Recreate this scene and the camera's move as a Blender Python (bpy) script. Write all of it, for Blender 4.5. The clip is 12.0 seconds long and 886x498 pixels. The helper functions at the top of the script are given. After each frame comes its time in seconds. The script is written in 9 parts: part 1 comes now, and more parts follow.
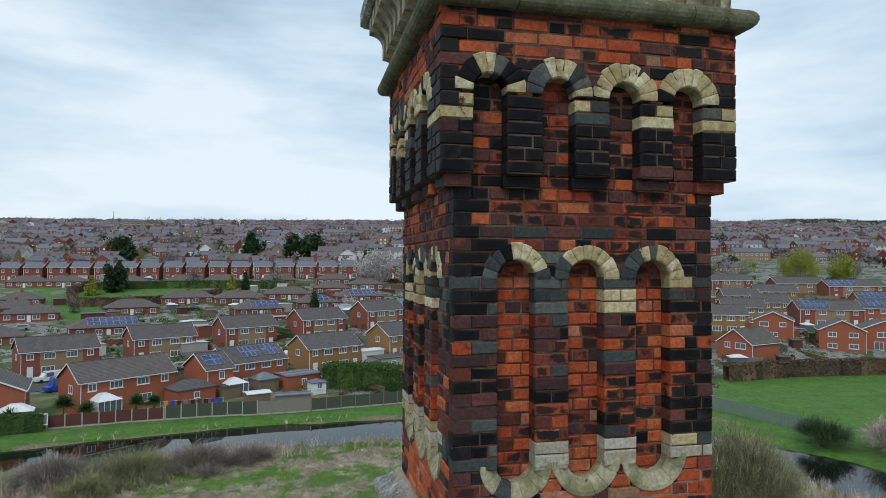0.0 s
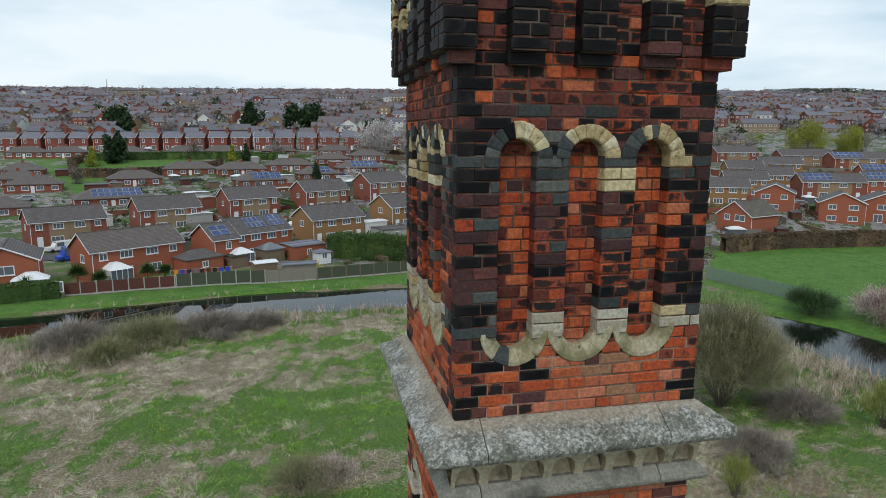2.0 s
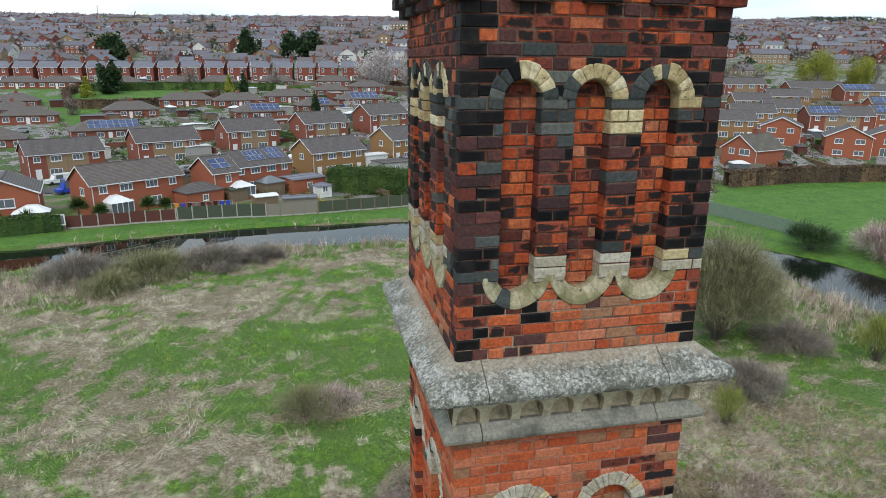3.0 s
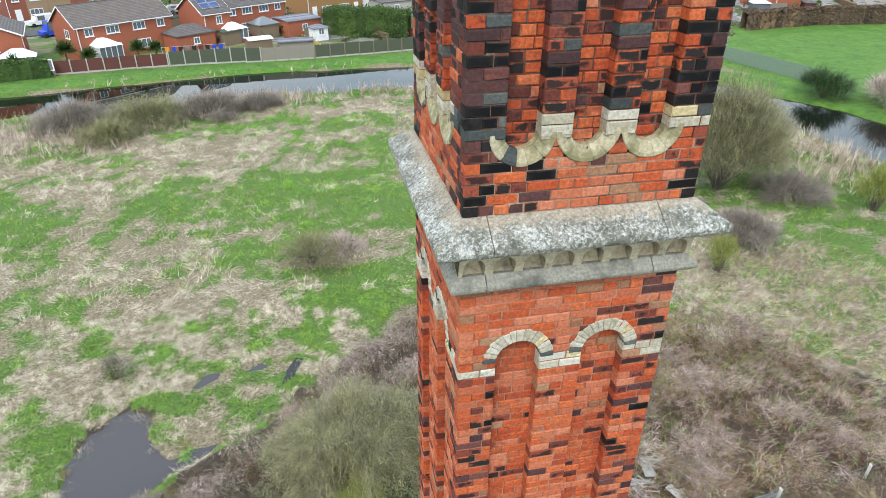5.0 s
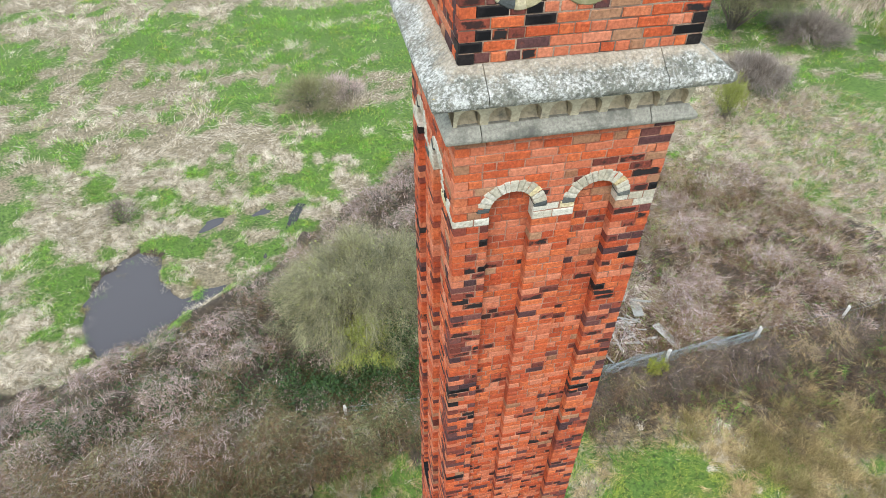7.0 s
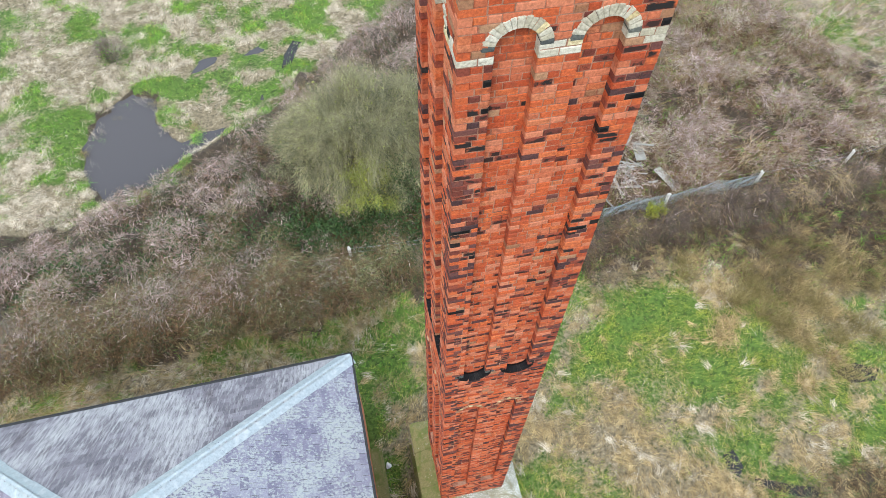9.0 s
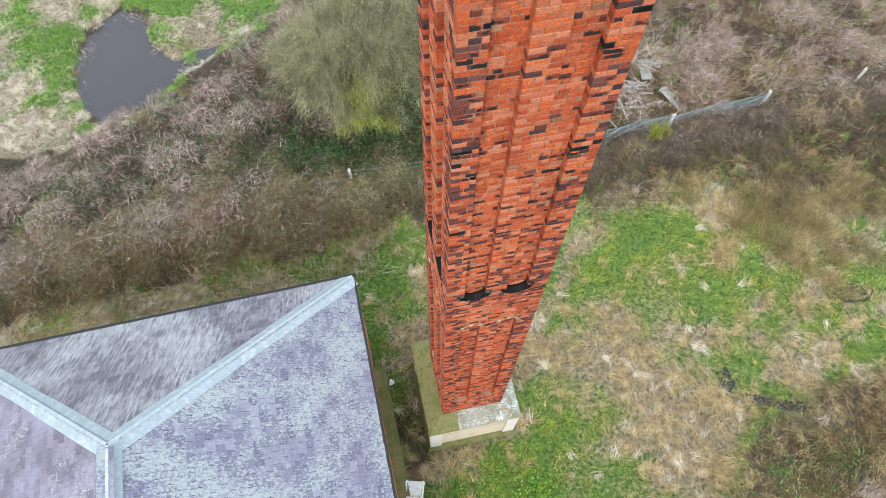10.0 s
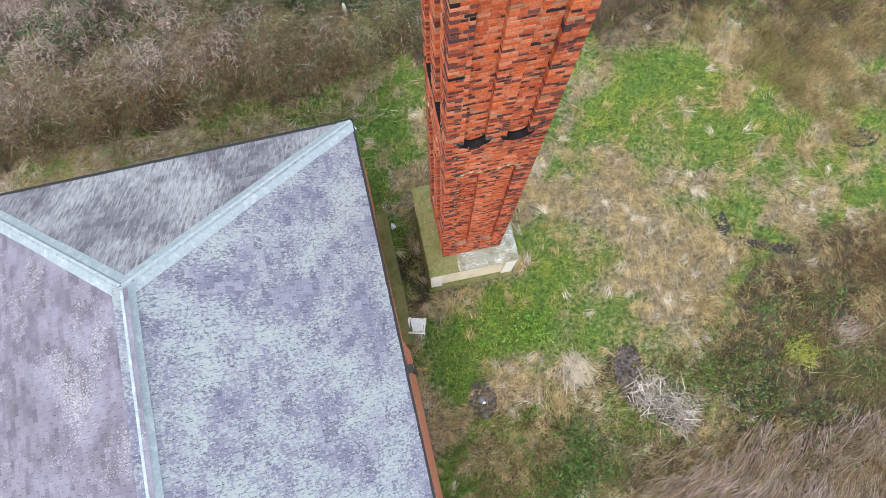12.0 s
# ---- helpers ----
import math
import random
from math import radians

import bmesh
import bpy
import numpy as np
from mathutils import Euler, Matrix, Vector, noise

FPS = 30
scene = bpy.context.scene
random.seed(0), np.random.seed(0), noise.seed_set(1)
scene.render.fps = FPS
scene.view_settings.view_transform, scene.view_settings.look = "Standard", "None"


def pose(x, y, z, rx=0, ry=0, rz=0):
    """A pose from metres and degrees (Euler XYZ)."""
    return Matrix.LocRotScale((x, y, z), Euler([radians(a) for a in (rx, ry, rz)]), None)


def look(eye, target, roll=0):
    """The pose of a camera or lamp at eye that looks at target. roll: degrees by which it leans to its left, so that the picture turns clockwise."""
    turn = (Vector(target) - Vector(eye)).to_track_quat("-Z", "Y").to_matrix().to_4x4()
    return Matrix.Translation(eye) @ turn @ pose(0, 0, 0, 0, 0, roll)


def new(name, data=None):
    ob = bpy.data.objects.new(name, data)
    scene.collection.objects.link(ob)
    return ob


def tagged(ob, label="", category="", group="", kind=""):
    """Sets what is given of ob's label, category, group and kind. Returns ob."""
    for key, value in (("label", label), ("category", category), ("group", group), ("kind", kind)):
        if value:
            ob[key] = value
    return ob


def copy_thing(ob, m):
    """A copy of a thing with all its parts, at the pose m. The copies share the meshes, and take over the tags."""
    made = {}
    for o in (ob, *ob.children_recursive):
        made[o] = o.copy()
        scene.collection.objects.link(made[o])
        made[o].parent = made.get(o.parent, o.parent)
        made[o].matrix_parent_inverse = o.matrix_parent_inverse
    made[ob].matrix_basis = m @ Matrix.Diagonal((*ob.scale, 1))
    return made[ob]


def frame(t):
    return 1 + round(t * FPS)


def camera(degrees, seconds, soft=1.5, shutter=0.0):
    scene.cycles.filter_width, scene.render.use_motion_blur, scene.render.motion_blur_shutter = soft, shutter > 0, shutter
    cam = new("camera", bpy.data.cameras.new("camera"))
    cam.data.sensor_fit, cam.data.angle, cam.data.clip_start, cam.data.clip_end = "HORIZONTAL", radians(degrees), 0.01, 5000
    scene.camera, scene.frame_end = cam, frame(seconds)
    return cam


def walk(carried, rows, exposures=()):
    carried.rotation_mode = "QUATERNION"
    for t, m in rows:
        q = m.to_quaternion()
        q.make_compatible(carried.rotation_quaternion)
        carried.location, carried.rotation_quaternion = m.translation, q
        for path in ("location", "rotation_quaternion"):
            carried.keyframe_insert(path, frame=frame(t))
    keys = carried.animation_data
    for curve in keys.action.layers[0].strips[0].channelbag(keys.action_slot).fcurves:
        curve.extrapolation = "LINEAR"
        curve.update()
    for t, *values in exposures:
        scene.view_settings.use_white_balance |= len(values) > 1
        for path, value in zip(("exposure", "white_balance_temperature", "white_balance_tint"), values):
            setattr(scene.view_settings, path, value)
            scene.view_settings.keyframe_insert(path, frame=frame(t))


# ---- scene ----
cam = camera(69.1, 12.0, soft=0.6)
PATH = [
    (0, (-0.929, -3.796, 21.652), (-0.485, -1.846, 21.698), 0.2),
    (0.5, (-0.928, -3.848, 21.662), (-0.486, -1.898, 21.61), 0.3),
    (1, (-0.933, -3.878, 21.682), (-0.494, -1.933, 21.529), 0.3),
    (1.5, (-0.942, -3.89, 21.692), (-0.506, -1.954, 21.44), 0.4),
    (2, (-0.955, -3.882, 21.701), (-0.523, -1.961, 21.351), 0.3),
    (2.5, (-0.941, -3.842, 21.733), (-0.514, -1.94, 21.285), 0.4),
    (4.5, (-1.025, -3.83, 21.807), (-0.634, -2.076, 20.932), 0.4),
    (5, (-1.001, -3.873, 21.838), (-0.621, -2.172, 20.857), 0.5),
    (5.5, (-0.996, -3.883, 21.863), (-0.628, -2.241, 20.782), 0.6),
    (6, (-0.982, -3.876, 21.861), (-0.63, -2.301, 20.679), 0.6),
    (6.5, (-0.954, -3.869, 21.862), (-0.618, -2.367, 20.585), 0.8),
    (7, (-0.953, -3.881, 21.882), (-0.633, -2.455, 20.517), 0.8),
    (8.8, (-0.969, -3.893, 21.894), (-0.717, -2.787, 20.247), 1.0),
    (9, (-0.971, -3.898, 21.894), (-0.728, -2.832, 20.219), 1.0),
    (9.5, (-0.989, -3.907, 21.89), (-0.767, -2.941, 20.153), 1.0),
    (10, (-0.979, -3.917, 21.889), (-0.781, -3.054, 20.096), 1.0),
    (10.5, (-0.973, -3.906, 21.896), (-0.801, -3.153, 20.051), 1.0),
    (11, (-0.936, -3.869, 21.89), (-0.788, -3.227, 20.001), 1.0),
    (11.5, (-0.933, -3.844, 21.888), (-0.809, -3.315, 19.963), 1.4),
    (12, (-0.923, -3.841, 21.883), (-0.824, -3.425, 19.93), 1.4),
]
EXPOSURE = [(0, -0.1, 6250, 10), (1.0, -0.08, 6400, 10), (1.6, -0.11, 6440, 10), (2.1, 0.02, 6480, 11), (2.5, 0.16, 6500, 11), (4.5, 1.0, 6500, 12), (5.5, 1.2, 6500, 12), (7, 1.24, 6550, 13), (9.5, 1.22, 6550, 13), (12, 1.12, 6700, 16)]
walk(cam, [(t, look(e, g, r)) for t, e, g, r in PATH], EXPOSURE)

# ---- world, sun, exposure ----
world = bpy.data.worlds.new("overcast_sky")
scene.world = world
world.use_nodes = True


def sky_nodes(nt):
    n, l = nt.nodes, nt.links
    n.clear()
    out = n.new("ShaderNodeOutputWorld")
    bg = n.new("ShaderNodeBackground")
    sky = n.new("ShaderNodeTexSky")
    sky.sky_type = "NISHITA"
    sky.sun_disc = False
    sky.sun_elevation = radians(42)
    sky.sun_rotation = radians(200)
    sky.dust_density = 2.0
    tc = n.new("ShaderNodeTexCoord")
    mp = n.new("ShaderNodeMapping")
    mp.inputs["Scale"].default_value = (1.0, 1.0, 4.2)
    noi = n.new("ShaderNodeTexNoise")
    noi.inputs["Scale"].default_value = 1.5
    noi.inputs["Detail"].default_value = 5
    noi.inputs["Roughness"].default_value = 0.55
    noi.inputs["Distortion"].default_value = 0.1
    ramp = n.new("ShaderNodeValToRGB")
    r = ramp.color_ramp
    r.elements[0].position, r.elements[0].color = 0.36, (4.2, 5.6, 6.8, 1)
    r.elements[1].position, r.elements[1].color = 0.62, (9.3, 10.3, 10.8, 1)
    e = r.elements.new(0.5)
    e.color = (6.8, 8.4, 9.5, 1)
    mix = n.new("ShaderNodeMix")
    mix.data_type = "RGBA"
    mix.inputs[0].default_value = 0.88
    l.new(tc.outputs["Generated"], mp.inputs["Vector"])
    l.new(mp.outputs[0], noi.inputs["Vector"])
    l.new(noi.outputs["Fac"], ramp.inputs[0])
    l.new(sky.outputs[0], mix.inputs[6])
    l.new(ramp.outputs[0], mix.inputs[7])
    l.new(mix.outputs[2], bg.inputs[0])
    bg.inputs[1].default_value = 0.1
    l.new(bg.outputs[0], out.inputs[0])


sky_nodes(world.node_tree)
sun = new("sun", bpy.data.lights.new("sun", "SUN"))
sun.data.energy = 1.1
sun.data.angle = radians(18)
sun.data.color = (1.0, 0.96, 0.9)
sun.matrix_world = look((-30, -60, 75), (0, 0, 0))


# ---- material helpers ----
def material(name, rough=0.8, metal=0.0):
    m = bpy.data.materials.new(name)
    m.use_nodes = True
    b = m.node_tree.nodes["Principled BSDF"]
    b.inputs["Roughness"].default_value = rough
    b.inputs["Metallic"].default_value = metal
    return m, m.node_tree, b


def ramp_node(nt, fac, stops):
    r = nt.nodes.new("ShaderNodeValToRGB")
    el = r.color_ramp.elements
    while len(el) < len(stops):
        el.new(0.5)
    for e, (p, c) in zip(el, stops):
        e.position, e.color = p, (*c, 1) if len(c) == 3 else c
    nt.links.new(fac, r.inputs[0])
    return r.outputs[0]


def noise_node(nt, scale, detail=5, rough=0.6, vec=None, stretch=None, out="Fac"):
    n = nt.nodes.new("ShaderNodeTexNoise")
    n.inputs["Scale"].default_value = scale
    n.inputs["Detail"].default_value = detail
    n.inputs["Roughness"].default_value = rough
    if vec is None:
        g = nt.nodes.new("ShaderNodeNewGeometry")
        vec = g.outputs["Position"]
    if stretch:
        mp = nt.nodes.new("ShaderNodeMapping")
        mp.inputs["Scale"].default_value = stretch
        nt.links.new(vec, mp.inputs["Vector"])
        vec = mp.outputs[0]
    nt.links.new(vec, n.inputs["Vector"])
    return n.outputs[out]


def mix_node(nt, fac, a, b, mode="MIX"):
    m = nt.nodes.new("ShaderNodeMix")
    m.data_type, m.blend_type = "RGBA", mode
    for sock, val in ((m.inputs[0], fac), (m.inputs[6], a), (m.inputs[7], b)):
        if isinstance(val, (int, float)):
            sock.default_value = val
        elif isinstance(val, tuple):
            sock.default_value = (*val, 1)
        else:
            nt.links.new(val, sock)
    return m.outputs[2]


def math_node(nt, op, a, b=0.0, clamp=False):
    m = nt.nodes.new("ShaderNodeMath")
    m.operation, m.use_clamp = op, clamp
    for sock, val in ((m.inputs[0], a), (m.inputs[1], b)):
        if isinstance(val, (int, float)):
            sock.default_value = val
        else:
            nt.links.new(val, sock)
    return m.outputs[0]


def bump(nt, b, height, strength=0.3, dist=0.01):
    n = nt.nodes.new("ShaderNodeBump")
    n.inputs["Strength"].default_value = strength
    n.inputs["Distance"].default_value = dist
    nt.links.new(height, n.inputs["Height"])
    nt.links.new(n.outputs[0], b.inputs["Normal"])


def random_value(nt, single):
    if single:
        return nt.nodes.new("ShaderNodeObjectInfo").outputs["Random"]
    return nt.nodes.new("ShaderNodeNewGeometry").outputs["Random Per Island"]


def varied(name, stops, rough=0.8, single=False, grain=38.0, blotch=None, blotch_scale=9.0, blotch_at=(0.55, 0.66),
           grain_amount=0.5, bump_amount=0.5, bump_dist=0.005, metal=0.0, blotch2=None, spec=0.3, stretch=None, lichen=None, big_share=0.5, face_soot=None):
    """Piece material: a colour for each piece, fine grain, and stains of one or two colours."""
    m, nt, b = material(name, rough, metal)
    col = ramp_node(nt, random_value(nt, single), stops)
    g = noise_node(nt, grain, 4, 0.65)
    shade = ramp_node(nt, g, [(0.25, (1 - grain_amount,) * 3), (0.75, (1 + grain_amount * 0.4,) * 3)])
    col = mix_node(nt, 1.0, col, shade, "MULTIPLY")
    if blotch:
        f = ramp_node(nt, noise_node(nt, blotch_scale, 6, 0.62, stretch=stretch), [(blotch_at[0], (0, 0, 0)), (blotch_at[1], (1, 1, 1))])
        col = mix_node(nt, f, col, blotch)
    if blotch2:
        f = ramp_node(nt, noise_node(nt, blotch2[1], 6, 0.7, stretch=stretch), [(blotch2[2], (0, 0, 0)), (blotch2[3], (1, 1, 1))])
        col = mix_node(nt, f, col, blotch2[0])
    if lichen:
        paint, fine, big, lo, hi, squeeze = lichen
        f = math_node(nt, "ADD", math_node(nt, "MULTIPLY", noise_node(nt, fine, 5, 0.7, stretch=squeeze), 1 - big_share), math_node(nt, "MULTIPLY", noise_node(nt, big, 4, 0.6), big_share))
        col = mix_node(nt, ramp_node(nt, f, [(lo, (0, 0, 0)), (hi, (1, 1, 1))]), col, paint)
    if face_soot:
        # a crust on the face of each piece that leaves its edges bare
        paint, fine, lo, hi = face_soot
        uv = nt.nodes.new("ShaderNodeUVMap")
        uv.uv_map = "face"
        sep = nt.nodes.new("ShaderNodeSeparateXYZ")
        nt.links.new(uv.outputs[0], sep.inputs[0])
        edge = math_node(nt, "MAXIMUM", math_node(nt, "ABSOLUTE", sep.outputs[0]), math_node(nt, "ABSOLUTE", sep.outputs[1]))
        f = math_node(nt, "SUBTRACT", math_node(nt, "MULTIPLY", noise_node(nt, fine, 5, 0.6), 1.7), math_node(nt, "MULTIPLY", math_node(nt, "POWER", edge, 3.0), 0.36))
        f = math_node(nt, "ADD", f, math_node(nt, "MULTIPLY", random_value(nt, single), 0.30))
        col = mix_node(nt, ramp_node(nt, f, [(lo, (0, 0, 0)), (hi, (1, 1, 1))]), col, paint)
    nt.links.new(col, b.inputs["Base Color"])
    bump(nt, b, g, bump_amount, bump_dist)
    b.inputs["Specular IOR Level"].default_value = spec
    return m


# ---- materials ----
RED = [(0.0, (0.40, 0.066, 0.022)), (0.3, (0.47, 0.086, 0.028)), (0.6, (0.54, 0.112, 0.036)), (0.85, (0.58, 0.142, 0.048)), (1.0, (0.50, 0.17, 0.085))]
PURPLE = [(0.0, (0.058, 0.033, 0.035)), (0.5, (0.098, 0.047, 0.046)), (1.0, (0.17, 0.066, 0.055))]
DUSKY = [(0.0, (0.11, 0.032, 0.024)), (0.4, (0.20, 0.050, 0.034)), (1.0, (0.32, 0.075, 0.04))]
DARK = [(0.0, (0.015, 0.012, 0.012)), (0.6, (0.026, 0.022, 0.023)), (0.9, (0.042, 0.037, 0.037)), (1.0, (0.062, 0.058, 0.056))]
CREAM = [(0.0, (0.46, 0.36, 0.19)), (0.5, (0.64, 0.53, 0.31)), (1.0, (0.74, 0.66, 0.46))]
BUFF = [(0.0, (0.27, 0.115, 0.06)), (1.0, (0.37, 0.20, 0.115))]
SLATY = [(0.0, (0.045, 0.050, 0.050)), (0.6, (0.080, 0.088, 0.086)), (1.0, (0.14, 0.145, 0.130))]
PALE = [(0.0, (0.40, 0.36, 0.27)), (0.5, (0.49, 0.45, 0.36)), (1.0, (0.58, 0.55, 0.47))]
SOOT = (0.02, 0.018, 0.018)
brick_mats, brick_singles = [], []
for single, store in ((False, brick_mats), (True, brick_singles)):
    tag = "_piece" if single else ""
    store += [
        varied("brick_red" + tag, RED, 0.85, single, grain_amount=0.6, blotch=SOOT, blotch_scale=13, blotch_at=(0.66, 0.76), lichen=((0.20, 0.045, 0.024), 16.0, 1.1, 0.48, 0.66, None), blotch2=((0.58, 0.24, 0.12), 34.0, 0.60, 0.72)),
        varied("brick_purple" + tag, PURPLE, 0.8, single, blotch=(0.26, 0.07, 0.035), blotch_scale=7, blotch_at=(0.58, 0.78), spec=0.08),
        varied("brick_blue_black" + tag, DARK, 0.6, single, blotch=(0.085, 0.070, 0.062), blotch_scale=9, blotch_at=(0.48, 0.80), spec=0.12, face_soot=((0.0065, 0.006, 0.007), 9.0, 0.45, 0.95)),
        varied("brick_cream" + tag, CREAM, 0.85, single, blotch=(0.035, 0.030, 0.026), blotch_scale=15, blotch_at=(0.60, 0.67), lichen=((0.30, 0.22, 0.10), 20.0, 3.0, 0.48, 0.62, None)),
        varied("brick_buff" + tag, BUFF, 0.85, single),
        varied("brick_sooty_red" + tag, RED, 0.85, single, face_soot=((0.016, 0.012, 0.012), 10.0, 0.50, 0.84)),
        varied("brick_slate_grey" + tag, SLATY, 0.75, single, blotch=(0.30, 0.25, 0.15), blotch_scale=10, blotch_at=(0.70, 0.80), spec=0.08),
        varied("brick_pale_cream" + tag, PALE, 0.85, single, blotch=(0.16, 0.14, 0.10), blotch_scale=9, blotch_at=(0.58, 0.72)),
        varied("brick_faded_red" + tag, [(0, (0.43, 0.115, 0.056)), (0.5, (0.51, 0.155, 0.080)), (1, (0.55, 0.20, 0.115))], 0.88, single, blotch=(0.20, 0.07, 0.045), blotch_scale=8, blotch_at=(0.60, 0.78), spec=0.2),
        varied("brick_dusky_red" + tag, DUSKY, 0.85, single, blotch=(0.40, 0.09, 0.04), blotch_scale=6, blotch_at=(0.60, 0.76), spec=0.2, face_soot=((0.035, 0.018, 0.016), 7.0, 0.85, 1.2)),
        varied("mossy_cream" + tag, [(0, (0.36, 0.31, 0.19)), (1, (0.46, 0.41, 0.28))], 0.9, single, blotch=(0.19, 0.175, 0.09), blotch_scale=7, blotch_at=(0.46, 0.62), blotch2=((0.07, 0.062, 0.05), 15.0, 0.62, 0.70)),
    ]
mat_mortar = varied("mortar", [(0, (0.40, 0.285, 0.205)), (1, (0.46, 0.33, 0.24))], 0.95, grain=90, blotch=(0.06, 0.05, 0.043), blotch_scale=1.3, blotch_at=(0.42, 0.60), blotch2=((0.17, 0.06, 0.035), 5.0, 0.50, 0.62))
mat_mortar_red = varied("brick_stained_mortar", [(0, (0.30, 0.15, 0.10)), (1, (0.40, 0.23, 0.16))], 0.95, grain=90, blotch=(0.08, 0.045, 0.036), blotch_scale=2.3, blotch_at=(0.50, 0.66), blotch2=((0.22, 0.07, 0.04), 5.0, 0.50, 0.62))
mat_mortar_sooty = varied("sooty_mortar", [(0, (0.14, 0.10, 0.075)), (1, (0.20, 0.15, 0.115))], 0.95, grain=90, blotch=(0.050, 0.040, 0.035), blotch_scale=4.0, blotch_at=(0.42, 0.60), blotch2=((0.12, 0.035, 0.02), 5.0, 0.46, 0.58))


def cornice_material():
    """Grey-green stone, crusted with pale lichen, with washed sandy dirt along the brickwork."""
    m, nt, b = material("lichened_cornice_stone", 0.92)
    geo = nt.nodes.new("ShaderNodeNewGeometry")
    sep = nt.nodes.new("ShaderNodeSeparateXYZ")
    nt.links.new(geo.outputs["Position"], sep.inputs[0])
    fine = noise_node(nt, 42, 5, 0.7)
    mid = noise_node(nt, 9, 6, 0.68)
    col = ramp_node(nt, mid, [(0.3, (0.075, 0.08, 0.062)), (0.5, (0.17, 0.172, 0.14)), (0.7, (0.27, 0.255, 0.205))])
    crust = math_node(nt, "ADD", math_node(nt, "MULTIPLY", noise_node(nt, 34, 6, 0.8), 0.7), math_node(nt, "MULTIPLY", noise_node(nt, 4.0, 4, 0.6), 0.3))
    col = mix_node(nt, ramp_node(nt, crust, [(0.47, (0, 0, 0)), (0.58, (1, 1, 1))]), col, (0.58, 0.585, 0.55))
    away = math_node(nt, "MAXIMUM", math_node(nt, "MAXIMUM", math_node(nt, "MULTIPLY", sep.outputs[0], -1.0), math_node(nt, "SUBTRACT", sep.outputs[0], 1.78)),
                     math_node(nt, "MAXIMUM", math_node(nt, "MULTIPLY", sep.outputs[1], -1.0), math_node(nt, "SUBTRACT", sep.outputs[1], 1.90)))
    dirt = math_node(nt, "ADD", away, math_node(nt, "MULTIPLY", math_node(nt, "SUBTRACT", noise_node(nt, 6.5, 5, 0.7), 0.5), 0.30))
    col = mix_node(nt, ramp_node(nt, dirt, [(0.05, (0.8, 0.8, 0.8)), (0.12, (0, 0, 0))]), col, (0.40, 0.335, 0.25))
    moss = noise_node(nt, 9.0, 4, 0.6)
    col = mix_node(nt, ramp_node(nt, moss, [(0.735, (0, 0, 0)), (0.76, (1, 1, 1))]), col, (0.50, 0.38, 0.06))
    col = mix_node(nt, 0.7, col, ramp_node(nt, fine, [(0.35, (0.4, 0.4, 0.4)), (0.65, (1.25, 1.25, 1.25))]), "MULTIPLY")
    nt.links.new(col, b.inputs["Base Color"])
    bump(nt, b, crust, 0.9, 0.02)
    return m


mat_stone = cornice_material()
mat_recess = varied("sandy_recess_stone", [(0, (0.36, 0.29, 0.19)), (1, (0.47, 0.39, 0.27))], 0.9, grain=40, grain_amount=0.4, blotch=(0.13, 0.115, 0.09), blotch_scale=7, blotch_at=(0.52, 0.68), bump_amount=0.5, bump_dist=0.006)
mat_cap_front = varied("speckled_plinth_stone", [(0, (0.19, 0.18, 0.11)), (1, (0.24, 0.225, 0.15))], 0.95, grain=35, grain_amount=0.5, blotch=(0.25, 0.25, 0.21), blotch_scale=2.5, blotch_at=(0.45, 0.6), lichen=((0.66, 0.67, 0.65), 34.0, 3.0, 0.535, 0.57, None), big_share=0.25, bump_amount=0.5, bump_dist=0.01)
mat_stone_grey = varied("grey_stone", [(0, (0.22, 0.215, 0.18)), (1, (0.33, 0.32, 0.27))], 0.9, grain=40, grain_amount=0.5, blotch=(0.10, 0.10, 0.085), blotch_scale=4, blotch_at=(0.5, 0.68), bump_amount=0.5, bump_dist=0.006)
mat_stone_pale = varied("pale_stone", [(0, (0.40, 0.34, 0.23)), (1, (0.52, 0.455, 0.33))], 0.9, grain=40, grain_amount=0.4, blotch=(0.11, 0.11, 0.09), blotch_scale=6, blotch_at=(0.55, 0.7), bump_amount=0.5, bump_dist=0.006)
mat_stone_mossy = varied("mossy_stone", [(0, (0.16, 0.15, 0.06)), (1, (0.24, 0.22, 0.10))], 0.95, grain=35, grain_amount=0.5, blotch=(0.10, 0.13, 0.03), blotch_scale=3.5, blotch_at=(0.45, 0.65), blotch2=((0.6, 0.6, 0.56), 16.0, 0.62, 0.70), bump_amount=0.5, bump_dist=0.01)


